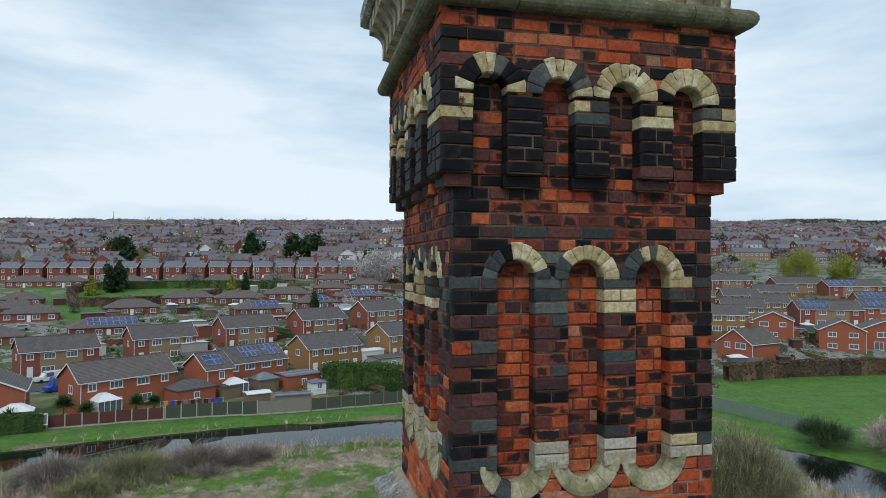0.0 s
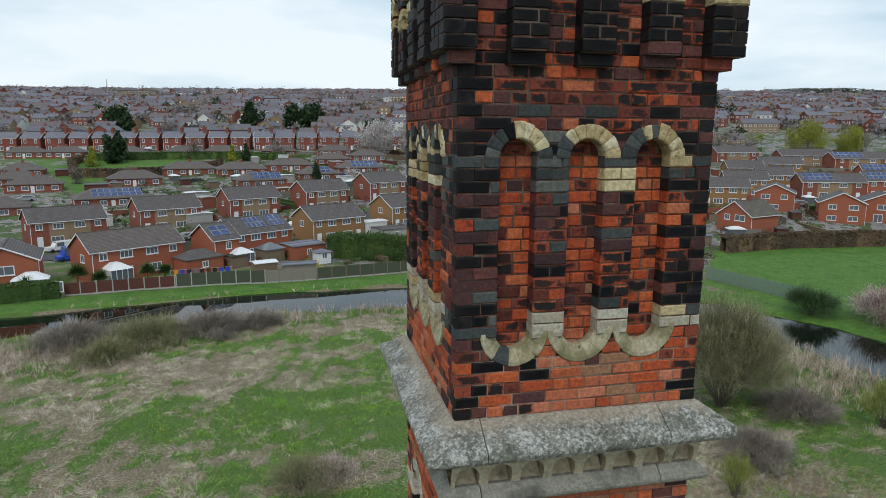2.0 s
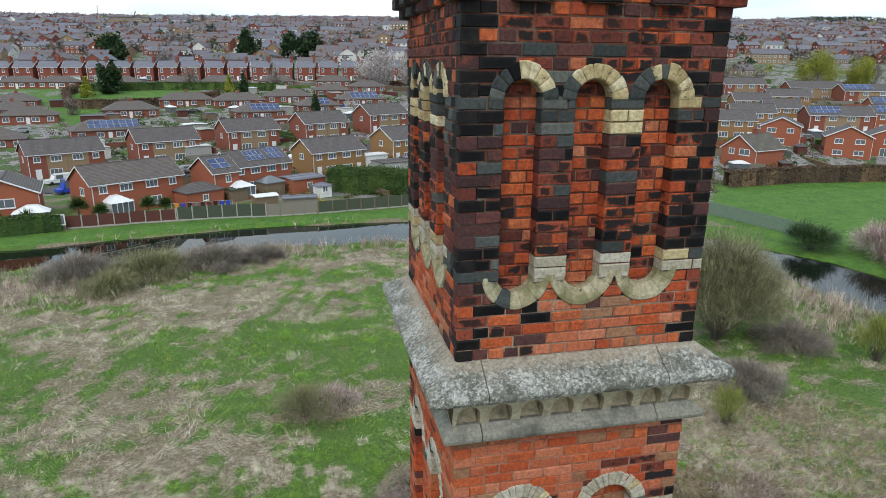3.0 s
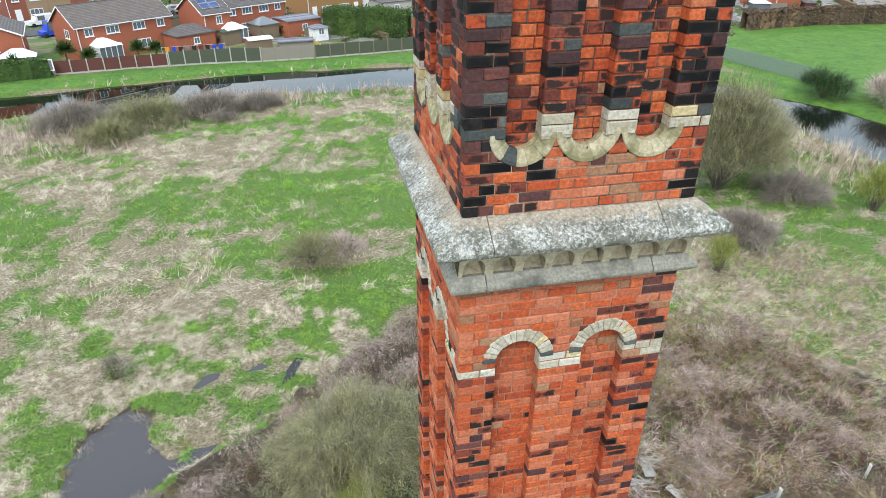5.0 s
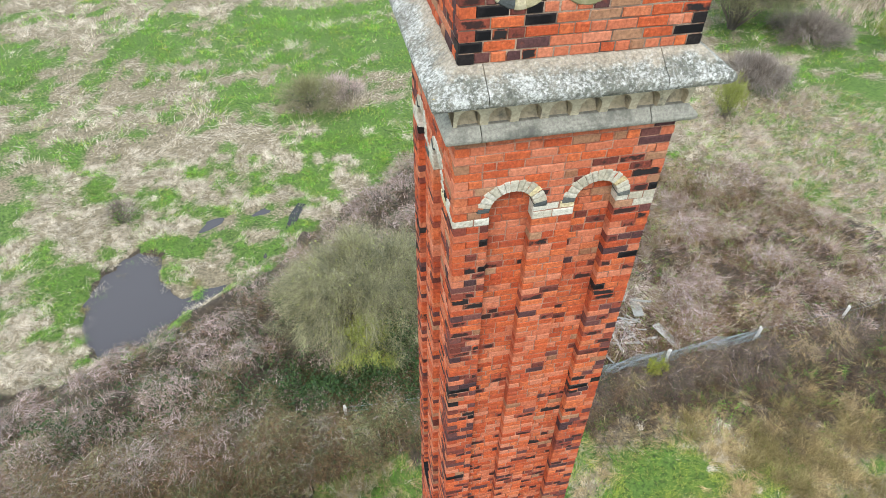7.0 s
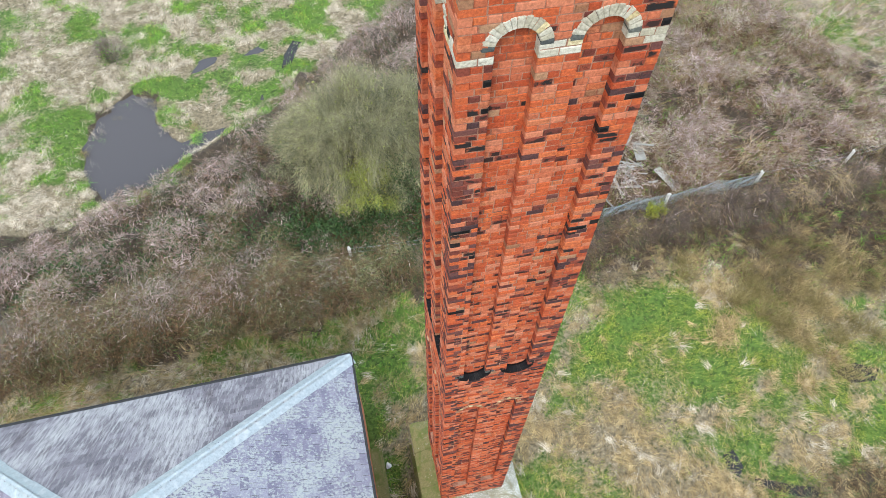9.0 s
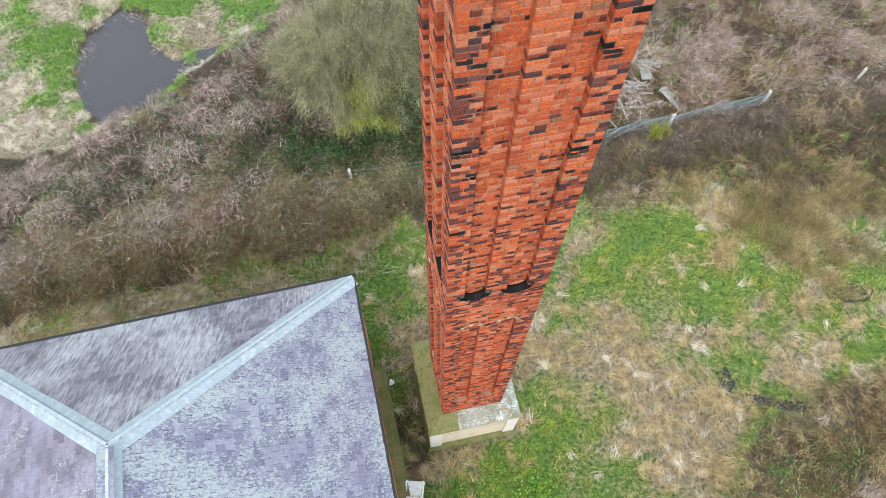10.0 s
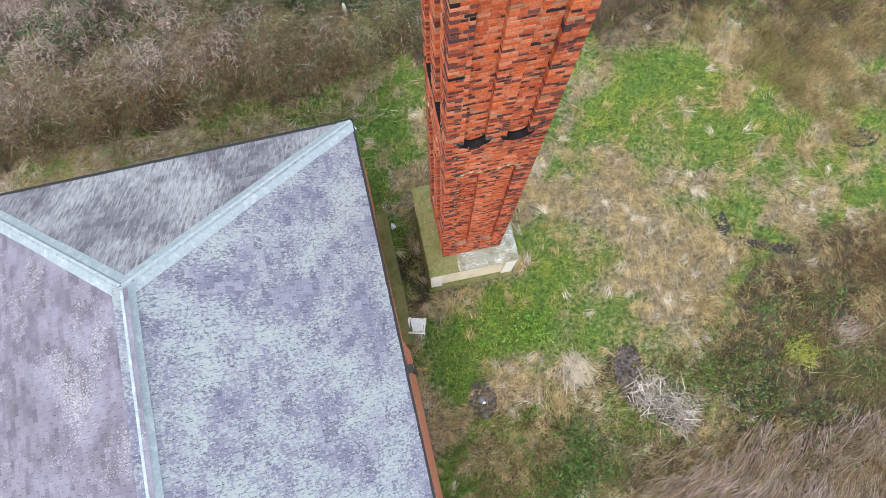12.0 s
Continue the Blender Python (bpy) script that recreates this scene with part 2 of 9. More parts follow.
# ---- mesh helpers ----
class Mesh:
    """Collects quads and triangles with a material index each."""

    def __init__(self):
        self.v, self.f, self.m, self.uv = [], [], [], {}

    def add(self, verts, faces, mat=0):
        o = len(self.v)
        self.v += verts
        self.f += [tuple(i + o for i in f) for f in faces]
        self.m += [mat] * len(faces)

    def box(self, a, b, mat=0, m=None):
        (x0, y0, z0), (x1, y1, z1) = a, b
        v = [(x0, y0, z0), (x1, y0, z0), (x1, y1, z0), (x0, y1, z0), (x0, y0, z1), (x1, y0, z1), (x1, y1, z1), (x0, y1, z1)]
        if m:
            v = [tuple(m @ Vector(p)) for p in v]
        self.add(v, [(3, 2, 1, 0), (4, 5, 6, 7), (0, 1, 5, 4), (1, 2, 6, 5), (2, 3, 7, 6), (3, 0, 4, 7)], mat)

    def plate(self, a, b, mat=0, m=None):
        """A box with no back and no underside, seen from -y."""
        self.box(a, b, mat, m)
        for i in (-6, -2):
            del self.f[i], self.m[i]

    def data(self, name, mats, smooth=False):
        me = bpy.data.meshes.new(name)
        me.from_pydata(self.v, [], self.f)
        for mt in mats:
            me.materials.append(mt)
        if len(mats) > 1:
            me.polygons.foreach_set("material_index", self.m)
        if smooth:
            me.polygons.foreach_set("use_smooth", [True] * len(self.f))
        if self.uv:
            # local place on the face of each piece, -1 to 1
            starts = np.cumsum([0] + [len(f) for f in self.f])
            flat = np.ones((starts[-1], 2), dtype=np.float32)
            for i, corners in self.uv.items():
                flat[starts[i]:starts[i] + 4] = corners
            me.uv_layers.new(name="face").data.foreach_set("uv", flat.ravel())
        me.update()
        return me


def part(name, mesh, mats, parent=None, label="", smooth=False, kind=""):
    mats = mats if isinstance(mats, list) else [mats]
    ob = new(name, mesh.data(name, mats, smooth) if isinstance(mesh, Mesh) else mesh)
    ob.parent = parent
    return tagged(ob, label, kind=kind)


def thing(name, label, category, group="", kind="", at=(0, 0, 0), turn=0.0):
    ob = new(name)
    ob.matrix_world = pose(*at, 0, 0, turn)
    return tagged(ob, label, category, group, kind)


def sweep(profile, pts, closed=False):
    """A profile of (outset, z) carried along a level path, mitred at its corners; outset is to the right of the way."""
    out = Mesh()
    n = len(pts)
    rings = []
    for i, p in enumerate(pts):
        p = Vector(p)
        a = Vector(pts[i - 1]) if i or closed else None
        b = Vector(pts[(i + 1) % n]) if i < n - 1 or closed else None
        d0 = (p - a).normalized() if a is not None else (b - p).normalized()
        d1 = (b - p).normalized() if b is not None else d0
        n0, n1 = Vector((d0.y, -d0.x)), Vector((d1.y, -d1.x))
        mit = (n0 + n1) / (1 + n0.dot(n1))
        rings.append([(p.x + mit.x * o, p.y + mit.y * o, z) for o, z in profile])
    k = len(profile)
    v = [q for r in rings for q in r]
    f = []
    for i in range(n if closed else n - 1):
        for j in range(k):
            a0, b0 = i * k + j, i * k + (j + 1) % k
            a1, b1 = ((i + 1) % n) * k + j, ((i + 1) % n) * k + (j + 1) % k
            f.append((a0, a1, b1, b0))
    if not closed:
        f += [tuple(range(k)), tuple(reversed(range((n - 1) * k, n * k)))]
    out.add(v, f)
    return out


# ---- the tower ----
W, D = 1.78, 1.90          # front and side widths of the shaft
FOOT, CORN_B, CORN_T, TOP = 2.70, 19.235, 19.83, 23.19
COURSE = 0.0792
rnd = random.Random(5)

tower = thing("brick_tower", "tall slender red and blue-black brick tower with pale arches", "tower")


class Face:
    def __init__(self, o, u, n, width):
        self.o, self.u, self.n, self.width = Vector(o), Vector(u), Vector(n), width

    def p(self, u, d, z):
        """u along the face, d into it, z up."""
        q = self.o + self.u * u - self.n * d
        return (q.x, q.y, z)


FACES = [Face((0, 0), (1, 0), (0, -1), W), Face((W, 0), (0, 1), (1, 0), D), Face((W, D), (-1, 0), (0, 1), W), Face((0, D), (0, -1), (-1, 0), D)]


def brick_solid(mesh, face, u0, u1, z0, z1, d0, d1, mat, ch=0.007):
    """One brick with worn, uneven edges round its front."""
    p = face.p
    j = [rnd.uniform(-0.004, 0.004) for _ in range(8)]
    t = rnd.uniform(-0.004, 0.005)
    dd = [t + rnd.uniform(-0.0025, 0.0025) for _ in range(4)]
    cc = [ch * rnd.uniform(0.6, 1.5) for _ in range(4)]
    v = [p(u0 + cc[0] + j[4] * 0.5, d0 + dd[0], z0 + cc[0] + j[0] * 0.5), p(u1 - cc[1] + j[5] * 0.5, d0 + dd[1], z0 + cc[1] + j[1] * 0.5), p(u1 - cc[2] + j[6] * 0.5, d0 + dd[2], z1 - cc[2] + j[2] * 0.5), p(u0 + cc[3] + j[7] * 0.5, d0 + dd[3], z1 - cc[3] + j[3] * 0.5),
         p(u0, d0 + t + ch * 1.3, z0), p(u1, d0 + t + ch * 1.3, z0), p(u1, d0 + t + ch * 1.3, z1), p(u0, d0 + t + ch * 1.3, z1),
         p(u0, d1, z0), p(u1, d1, z0), p(u1, d1, z1), p(u0, d1, z1)]
    f = [(0, 1, 2, 3)]
    for a in range(4):
        b = (a + 1) % 4
        f += [(4 + a, 4 + b, b, a), (8 + a, 8 + b, 4 + b, 4 + a)]
    mesh.uv[len(mesh.f)] = ((-0.92, -0.92), (0.92, -0.92), (0.92, 0.92), (-0.92, 0.92))
    mesh.add(v, f, mat)


def split(a, b, k, header):
    """Brick ends between a and b on course k."""
    x, cuts = a, [a]
    unit = 0.2265
    if header:
        step = [unit / 2 if rnd.random() < 0.8 else unit for _ in range(60)]
    else:
        step = [unit] * 60
        if (k // 2) % 2:
            step[0] = unit * 0.75
    for s in step:
        s *= rnd.uniform(0.95, 1.05)
        if x + s > b - 0.055:
            break
        x += s
        cuts.append(x)
    cuts.append(b)
    return list(zip(cuts, cuts[1:]))


def pick(weights):
    x = rnd.random() * sum(weights)
    for i, w in enumerate(weights):
        x -= w
        if x < 0:
            return i
    return 0


# weights: red, purple, blue-black, cream, buff, sooty red, slate grey, pale cream, faded red, dusky red
def shaft_colour(face, u, z, back):
    wide = FACES[face].width
    if face == 3:
        u = D - u
    low = max(0.0, min(1.0, (14.6 - z) / 2.2)) * (1.0 if z > 11.5 else 0.45)
    if back:
        return pick((5, 0.08 + 0.4 * low, 0, 0, 0.2, 0.1, 0, 0, 2.0, 0.8 + 2.2 * low))
    if 18.36 < z < 18.50:
        return pick((0.4, 0, 0.4, 0.3, 0.3, 0, 0.5, 3))
    if abs(z - 11.72) < 0.05 or abs(z - 10.0) < 0.05:
        return pick((2, 0, 0, 0, 2, 0, 1, 0, 1, 3))
    if z > 18.5:
        return pick((1.5, 0.6, 1.6, 0, 0.2, 0.6, 0, 0, 0.8, 0.8)) if u > wide - 0.22 else pick((3.6, 0.03, 0.0, 0, 0.7, 0.12, 0, 0, 4.0, 0.35))
    if u < 0.3:
        return pick((4.0, 1.9 + 1.4 * low, 0.06, 0, 0.3, 0.5, 0, 0, 1.4, 1.8 + 1.5 * low))
    if u > wide - 0.34:
        return pick((3.8, 1.5 + 0.6 * low, 0.45 if z > 15 else 0.03, 0, 0.2, 0.6, 0, 0, 1.2, 1.4 + 1.2 * low))
    return pick((4.6, 0.12 + 1.0 * low, 0, 0, 0.35, 0.3, 0, 0, 2.6, 0.8 + 2.4 * low))


def belfry_colour(face, u, z, back):
    if back:
        return pick((3.6, 0.2, 0.05, 0, 0.1, 1.0, 0, 0, 0.6, 2.2)) if z > 21.35 else pick((6, 0.2, 0.12, 0, 0.2, 0.5, 0, 0, 0.6, 2.2))
    if face == 3:
        u = D - u
    pier = 0 if u < 0.3 else 1 if u < 0.85 else 2 if u < 1.30 else 3
    if 21.37 < z < 21.55:
        return pick(((0, 0.3, 2, 0, 0, 0, 3), (0, 0, 0.4, 0.2, 0, 0, 4), (0, 0, 0.1, 5, 0, 0, 0.7), (0, 0, 1.2, 2.4, 0, 0, 2))[pier])
    if 20.37 < z < 20.55:
        return pick(((0, 0.4, 2.5, 0, 0, 0, 1.5), (0, 0, 0, 1.2, 0, 0, 0.6, 3), (0, 0, 0, 1.2, 0, 0, 0, 4), (0, 0, 0.5, 2, 0, 0, 0.2, 3))[pier])
    if z < 20.37:
        if u < 0.26 or u > W - 0.14:
            return pick((1.2, 3, 2.2, 0, 0, 1.2, 0, 0, 0, 2))
        return pick((5, 0.4, 0.1, 0, 0.9, 0.8, 0, 0, 2.2, 1.0)) if u > 0.55 else pick((2.4, 1.6, 0.5, 0, 0.3, 0.8, 0, 0, 0.5, 2.5))
    if z > 21.72:
        if u < 0.30:
            return pick((0.1, 3.4, 3.2, 0, 0, 0.2, 0, 0, 0, 1.0))
        if z < 21.80:
            return pick((1.0, 0.8, 0.4, 0, 0, 3.6, 0, 0, 0, 2.0))
        if z < 21.90:
            return pick((0.5, 3.2, 0.8, 0, 0, 0.6, 0.2, 0, 0, 3.2))
        if u > W - 0.25:
            return pick((0.6, 2, 2.4, 0, 0, 1.6, 0, 0, 0, 1.0))
        return pick((2.6, 1.0, 0.6, 0, 0, 4.2, 0.2, 0, 0, 2.2))
    if pier == 0:
        return pick((0.0, 2.2, 5.5, 0, 0, 0.1, 0.6, 0, 0, 0.3)) if face == 0 else pick((0.8, 2, 3.2, 0, 0, 1.0, 0, 0, 0, 1.6))
    if pier == 1:
        return pick((0.1, 3.4, 1.8, 0, 0, 0.5, 1.4, 0, 0, 1.2)) if z > 20.9 else pick((0.8, 2.4, 1.4, 0, 0.1, 3.0, 0.5, 0, 0, 1.6))
    if pier == 2:
        return pick((1.4, 0.8, 1.2, 0, 0.1, 6, 0.2, 0, 0, 0.6))
    return pick((0.4, 1.4, 5.2, 0, 0, 1.5, 0.1, 0, 0, 0.3)) if u > 1.62 else pick((0.8, 1.0, 3.2, 0, 0, 2.6, 0.2, 0, 0, 0.4))


def top_colour(face, u, z, back):
    if face == 3:
        u = D - u
    if back:
        return pick((1.0, 2.4, 2.2, 0, 0, 1.4, 0, 0, 0, 3.0)) if u < 0.4 else pick((2.4, 0.8, 0.9, 0, 0.2, 3.2, 0, 0, 0.2, 2.6))
    pier = 0 if u < 0.15 else 1 if u < 0.6 else 2 if u < 1.04 else 3 if u < 1.5 else 4
    if z < 22.2:
        return pick((0.4, 2.0, 2.6, 0, 0, 0.8, 0, 0, 0, 2.2))
    if z < 22.51:
        return pick((0, 0.6, 7, 0, 0, 0.05, 0.15))
    if z < 22.70:
        return pick(((0, 0, 2.2, 1.8), (0, 0, 2.4, 0.1, 0, 0, 3), (0, 0, 0.9, 3.2, 0, 0, 1.2), (0, 0, 0.7, 4), (0, 0, 0.5, 4, 0, 0, 0.3))[pier])
    if z > 23.09:
        return pick((1.8, 0.8, 1.0, 0, 0.2, 4, 0, 0, 0, 1.0))
    if u < 0.36:
        return pick((0.4, 2.4, 4.2, 0, 0, 1.4, 0, 0, 0, 1.0))
    if z > 22.90:
        return pick((4.2, 0.9, 0.3, 0, 0.3, 2.0, 0.15, 0, 1.4, 1.4)) if u < W - 0.18 else pick((1, 2, 2, 0, 0, 1.6, 0, 0, 0, 1))
    return pick((1.6, 2, 2.6, 0, 0, 2, 0, 0, 0, 1.4))


def colour(stage, face, u, z, back):
    return {"shaft": shaft_colour, "belfry": belfry_colour, "top": top_colour}[stage](face, u, z, back)


joined = {"brickwork": Mesh(), "niche_brickwork": Mesh()}
mortar, mortar_high, mortar_low = Mesh(), Mesh(), Mesh()
NEAR = (20.30, 22.25)     # stretch of the front whose bricks are single pieces
singles = []


def lay(face_i, u0, u1, z0, d0, d1, stage, k, back=False, header=None, keep_ends=0.0):
    """A course of bricks from u0 to u1 with its bed of mortar."""
    face = FACES[face_i]
    g = 0.0036
    if header is None:
        header = k % 2 == 1
    for a, b in split(u0, u1, k, header):
        c = colour(stage, face_i, (a + b) / 2, z0 + COURSE / 2, back)
        ga = 0.0 if a == u0 else g
        gb = 0.0 if b == u1 else g
        near = face_i == 0 and NEAR[0] < z0 < NEAR[1] and not back and len(singles) < 300
        mesh = Mesh() if near else joined["niche_brickwork" if back else "brickwork"]
        brick_solid(mesh, face, a + ga, b - gb, z0 + g, z0 + COURSE - g, d0, d1, 0 if near else c)
        if near:
            singles.append((mesh, c))
    bed = mortar_low if z0 < 19.2 else mortar if z0 < 20.3 else mortar_high
    bed.add([face.p(u0 + 0.010, d0 + 0.0085, z0), face.p(u1 - 0.010, d0 + 0.0085, z0), face.p(u1 - 0.010, d0 + 0.0085, z0 + COURSE), face.p(u0 + 0.010, d0 + 0.0085, z0 + COURSE),
                face.p(u0 + 0.007, d1 + 0.003, z0), face.p(u1 - 0.007, d1 + 0.003, z0), face.p(u1 - 0.007, d1 + 0.003, z0 + COURSE), face.p(u0 + 0.007, d1 + 0.003, z0 + COURSE)],
               [(0, 1, 2, 3), (4, 5, 1, 0), (5, 6, 2, 1), (6, 7, 3, 2), (7, 4, 0, 3)])


def niche_spans(niches, z0, z1):
    """The parts of a course taken up by niches and by their arch rings."""
    zc = (z0 + z1) / 2
    spans = []
    for c, r, low, spring, ring, low_round, ring_low in niches:
        if low <= zc <= spring and not (low_round and zc < low + r - 0.04):
            spans.append((c - r, c + r))
        elif zc > spring:
            q = (r + ring - 0.055) ** 2 - (zc - spring) ** 2
            if q > 0:
                spans.append((c - math.sqrt(q), c + math.sqrt(q)))
        elif low_round:
            q = (r + ring_low - 0.010) ** 2 - (zc - low - r) ** 2
            if q > 0:
                spans.append((c - math.sqrt(q), c + math.sqrt(q)))
    spans.sort()
    out = []
    for a, b in spans:
        if out and a < out[-1][1] + 0.03:
            out[-1] = (out[-1][0], max(b, out[-1][1]))
        else:
            out.append((a, b))
    return out


DEPTH = 0.112


def build_stage(stage, z_from, z_to, niches, out=0.0, courses=None):
    n = courses or round((z_to - z_from) / COURSE)
    for k in range(n):
        z0 = z_from + k * COURSE
        for i, face in enumerate(FACES):
            own = (k + i) % 2 == 0
            a, b = (-out, face.width + out) if own else (-out + DEPTH + 0.004, face.width + out - DEPTH - 0.004)
            x = a
            for s, e in niche_spans(niches, z0, z0 + COURSE):
                s, e = max(s, a), min(e, b)
                if s - x > 0.03:
                    lay(i, x, s, z0, -out, DEPTH - out, stage, k)
                x = e
            if b - x > 0.03:
                lay(i, x, b, z0, -out, DEPTH - out, stage, k)
            for c, r, low, spring, ring, low_round, rl in niches:
                if low - 0.02 <= z0 + COURSE and z0 <= spring + r:
                    lay(i, c - r - 0.03, c + r + 0.03, z0, DEPTH - out, DEPTH - out + 0.03, stage, k + 1, back=True, header=None if stage == "shaft" else k % 4 == 0)


ring_meshes = []


def arch_ring(face_i, c, zc, r, ring, count, upper, mats, out=0.0, proud=0.007, splay=0.0, seed=0, limit=9.0):
    """Wedges round a half circle; upper: over the spring line, else under it. mats run from the left end to the right."""
    face = FACES[face_i]
    rr = random.Random(seed + face_i * 77)
    ends = [math.pi * (k + (rr.uniform(-0.13, 0.13) if 0 < k < count else 0)) / count for k in range(count + 1)]
    for k in range(count):
        gap = 0.005 if splay else 0.008
        a0, a1 = ends[k] + gap, ends[k + 1] - gap
        m = Mesh()
        mat = mats[(count - 1 - k) % len(mats)] if face_i == 0 else mats[int(rr.random() * len(mats))]
        steps = 4
        v = []
        jr = rr.uniform(-0.009, 0.007) * (0.4 if splay else 1)
        pd = proud + rr.uniform(-0.002, 0.003)
        for s in range(steps + 1):
            a = a0 + (a1 - a0) * s / steps
            co, si = math.cos(a), math.sin(a) * (1 if upper else -1)
            worn = (0.002 if splay else 0.004) if s in (0, steps) else 0.0
            front = -out - pd + worn
            inner = (r + ring * 0.72, front + 0.002) if splay else (r + 0.011, front)
            for rad, d in ((r + 0.002, DEPTH - out), (r + 0.002, front + (splay or 0.010)), inner, (r + ring + jr - 0.008, front), (r + ring + jr, front + 0.007), (r + ring + jr, 0.06 - out)):
                v.append(face.p(c + max(-limit, min(limit, rad * co)), d, zc + rad * si))
        f = []
        for s in range(steps):
            for q in range(5):
                f.append((s * 6 + q, s * 6 + q + 1, s * 6 + q + 7, s * 6 + q + 6))
        f += [tuple(range(6)), tuple(reversed(range(steps * 6, steps * 6 + 6)))]
        m.add(v, f)
        ring_meshes.append((m, mat, face_i, upper))


# niches: centre, half width, foot, spring, ring, round foot, ring at the foot
SHAFT_N = [(0.495, 0.187, 11.60, 18.50, 0.115, True, 0.11), (1.235, 0.187, 11.60, 18.50, 0.115, True, 0.11)]
PANEL_N = [(0.50, 0.187, 3.95, 9.98, 0.08, False, 0), (1.24, 0.187, 3.95, 9.98, 0.08, False, 0)]
BELL_N = [(0.405, 0.122, 20.295, 21.555, 0.105, True, 0.113), (0.875, 0.122, 20.295, 21.555, 0.105, True, 0.113), (1.345, 0.122, 20.295, 21.555, 0.105, True, 0.113)]
TOP_N = [(c, 0.105, 22.0, 22.695, 0.125, False, 0) for c in (0.20, 0.645, 1.09, 1.535)]

n_shaft = round((CORN_B - FOOT) / COURSE)
build_stage("shaft", CORN_B - n_shaft * COURSE, CORN_B, SHAFT_N + PANEL_N, courses=n_shaft)
build_stage("belfry", CORN_T - COURSE, 22.21, BELL_N, courses=31)
build_stage("top", 22.20, TOP, TOP_N, out=0.112, courses=13)
for i in range(4):
    for k, zt in enumerate((22.12,)):
        # corbel course under every pier
        w = FACES[i].width
        edges = [-0.06, 0.10, 0.30, 0.54, 0.75, 0.985, 1.195, 1.43, 1.64, w + 0.06]
        for a, b in zip(edges[0::2], edges[1::2]):
            if i % 2:
                a, b = max(a, 0.005), min(b, w - 0.005)
            lay(i, a, b, zt, -0.06, 0.05, "top", 0)
BELL_RINGS = [(6, 6, 6, 2, 3, 3, 3, 3, 6), (6, 6, 3, 3, 3, 3, 3, 3, 3), (6, 6, 6, 3, 6, 3, 3, 3, 3)]
TOP_RINGS = [(3, 2, 2, 3, 3, 6, 2, 2, 3), (6, 6, 6, 3, 3, 3, 6, 6, 3), (3, 3, 3, 3, 3, 3, 3, 3, 3), (2, 3, 3, 3, 3, 3, 3, 3, 3)]
for i in range(4):
    for c, r, low, spring, ring, rd, rl in SHAFT_N:
        arch_ring(i, c, spring, r, ring, 15, True, [6, 7, 7, 7, 7, 7, 7, 7, 7, 7, 7, 3, 7, 7, 6], seed=3)
        arch_ring(i, c, low + r, r, 0.11, 13, False, [2, 2, 2], seed=4, splay=0.09)
    for c, r, low, spring, ring, rd, rl in PANEL_N:
        arch_ring(i, c, spring, r, ring, 11, True, [4, 4, 3], seed=6)
        arch_ring(i, c, low + 0.03, r, 0.07, 9, False, [2, 1], seed=9, splay=0.05)
    for j, (c, r, low, spring, ring, rd, rl) in enumerate(BELL_N):
        arch_ring(i, c, spring, r, ring, 9, True, BELL_RINGS[j], seed=11 + j)
        arch_ring(i, c, low + r, r, rl, 7, False, [10, 10, 6, 10, 10, 10, 10] if j == 0 else [10, 10, 10, 10, 10, 10, 10], seed=15 + j, splay=0.05, proud=0.008, limit=0.2335)
    for j, (c, r, low, spring, ring, rd, rl) in enumerate(TOP_N):
        arch_ring(i, c, spring, r, ring, 9, True, TOP_RINGS[j], out=0.112, seed=30 + j, limit=0.221)

# stones that close the piers between the rounded feet of the niches
for i in range(4):
    for (c0, r0, lo0, *_), (c1, *_rest) in zip(BELL_N, BELL_N[1:]):
        m = Mesh()
        brick_solid(m, FACES[i], c0 + r0 + 0.004, c1 - r0 - 0.004, lo0 + 0.07, lo0 + r0 + 0.045, 0.001, DEPTH, 0)
        part("pier_stone", m, brick_singles[7], tower)

core = Mesh()
core.box((DEPTH + 0.012, DEPTH + 0.012, FOOT - 0.1), (W - DEPTH - 0.012, D - DEPTH - 0.012, TOP))
part("core", core, mat_mortar, tower)
core2 = Mesh()
core2.box((0.014, 0.014, 22.0), (W - 0.014, D - 0.014, TOP - 0.02))
part("core", core2, mat_mortar, tower)
part("mortar_bed", mortar, mat_mortar, tower, "sandy grey-brown mortar joints")
part("mortar_bed", mortar_low, mat_mortar_red, tower, "brick-stained mortar joints")
part("mortar_bed", mortar_high, mat_mortar_sooty, tower, "soot-darkened mortar joints")
for nm, me in joined.items():
    part(nm, me, brick_mats, tower, "weathered red, purple and blue-black bricks", kind="stuff")
ring_rest = Mesh()
for m, mat, fi, up in ring_meshes:
    if fi in (0, 3) and m.v[0][2] > 20:
        part("voussoir", m, brick_singles[mat], tower)
    else:
        ring_rest.add(m.v, m.f, mat)
part("arch_ring", ring_rest, brick_mats, tower, "cream and dark wedge-shaped arch bricks", kind="stuff")
for m, c in singles:
    part("brick", m, brick_singles[c], tower)


def square(out):
    return [(-out, -out), (W + out, -out), (W + out, D + out), (-out, D + out)]


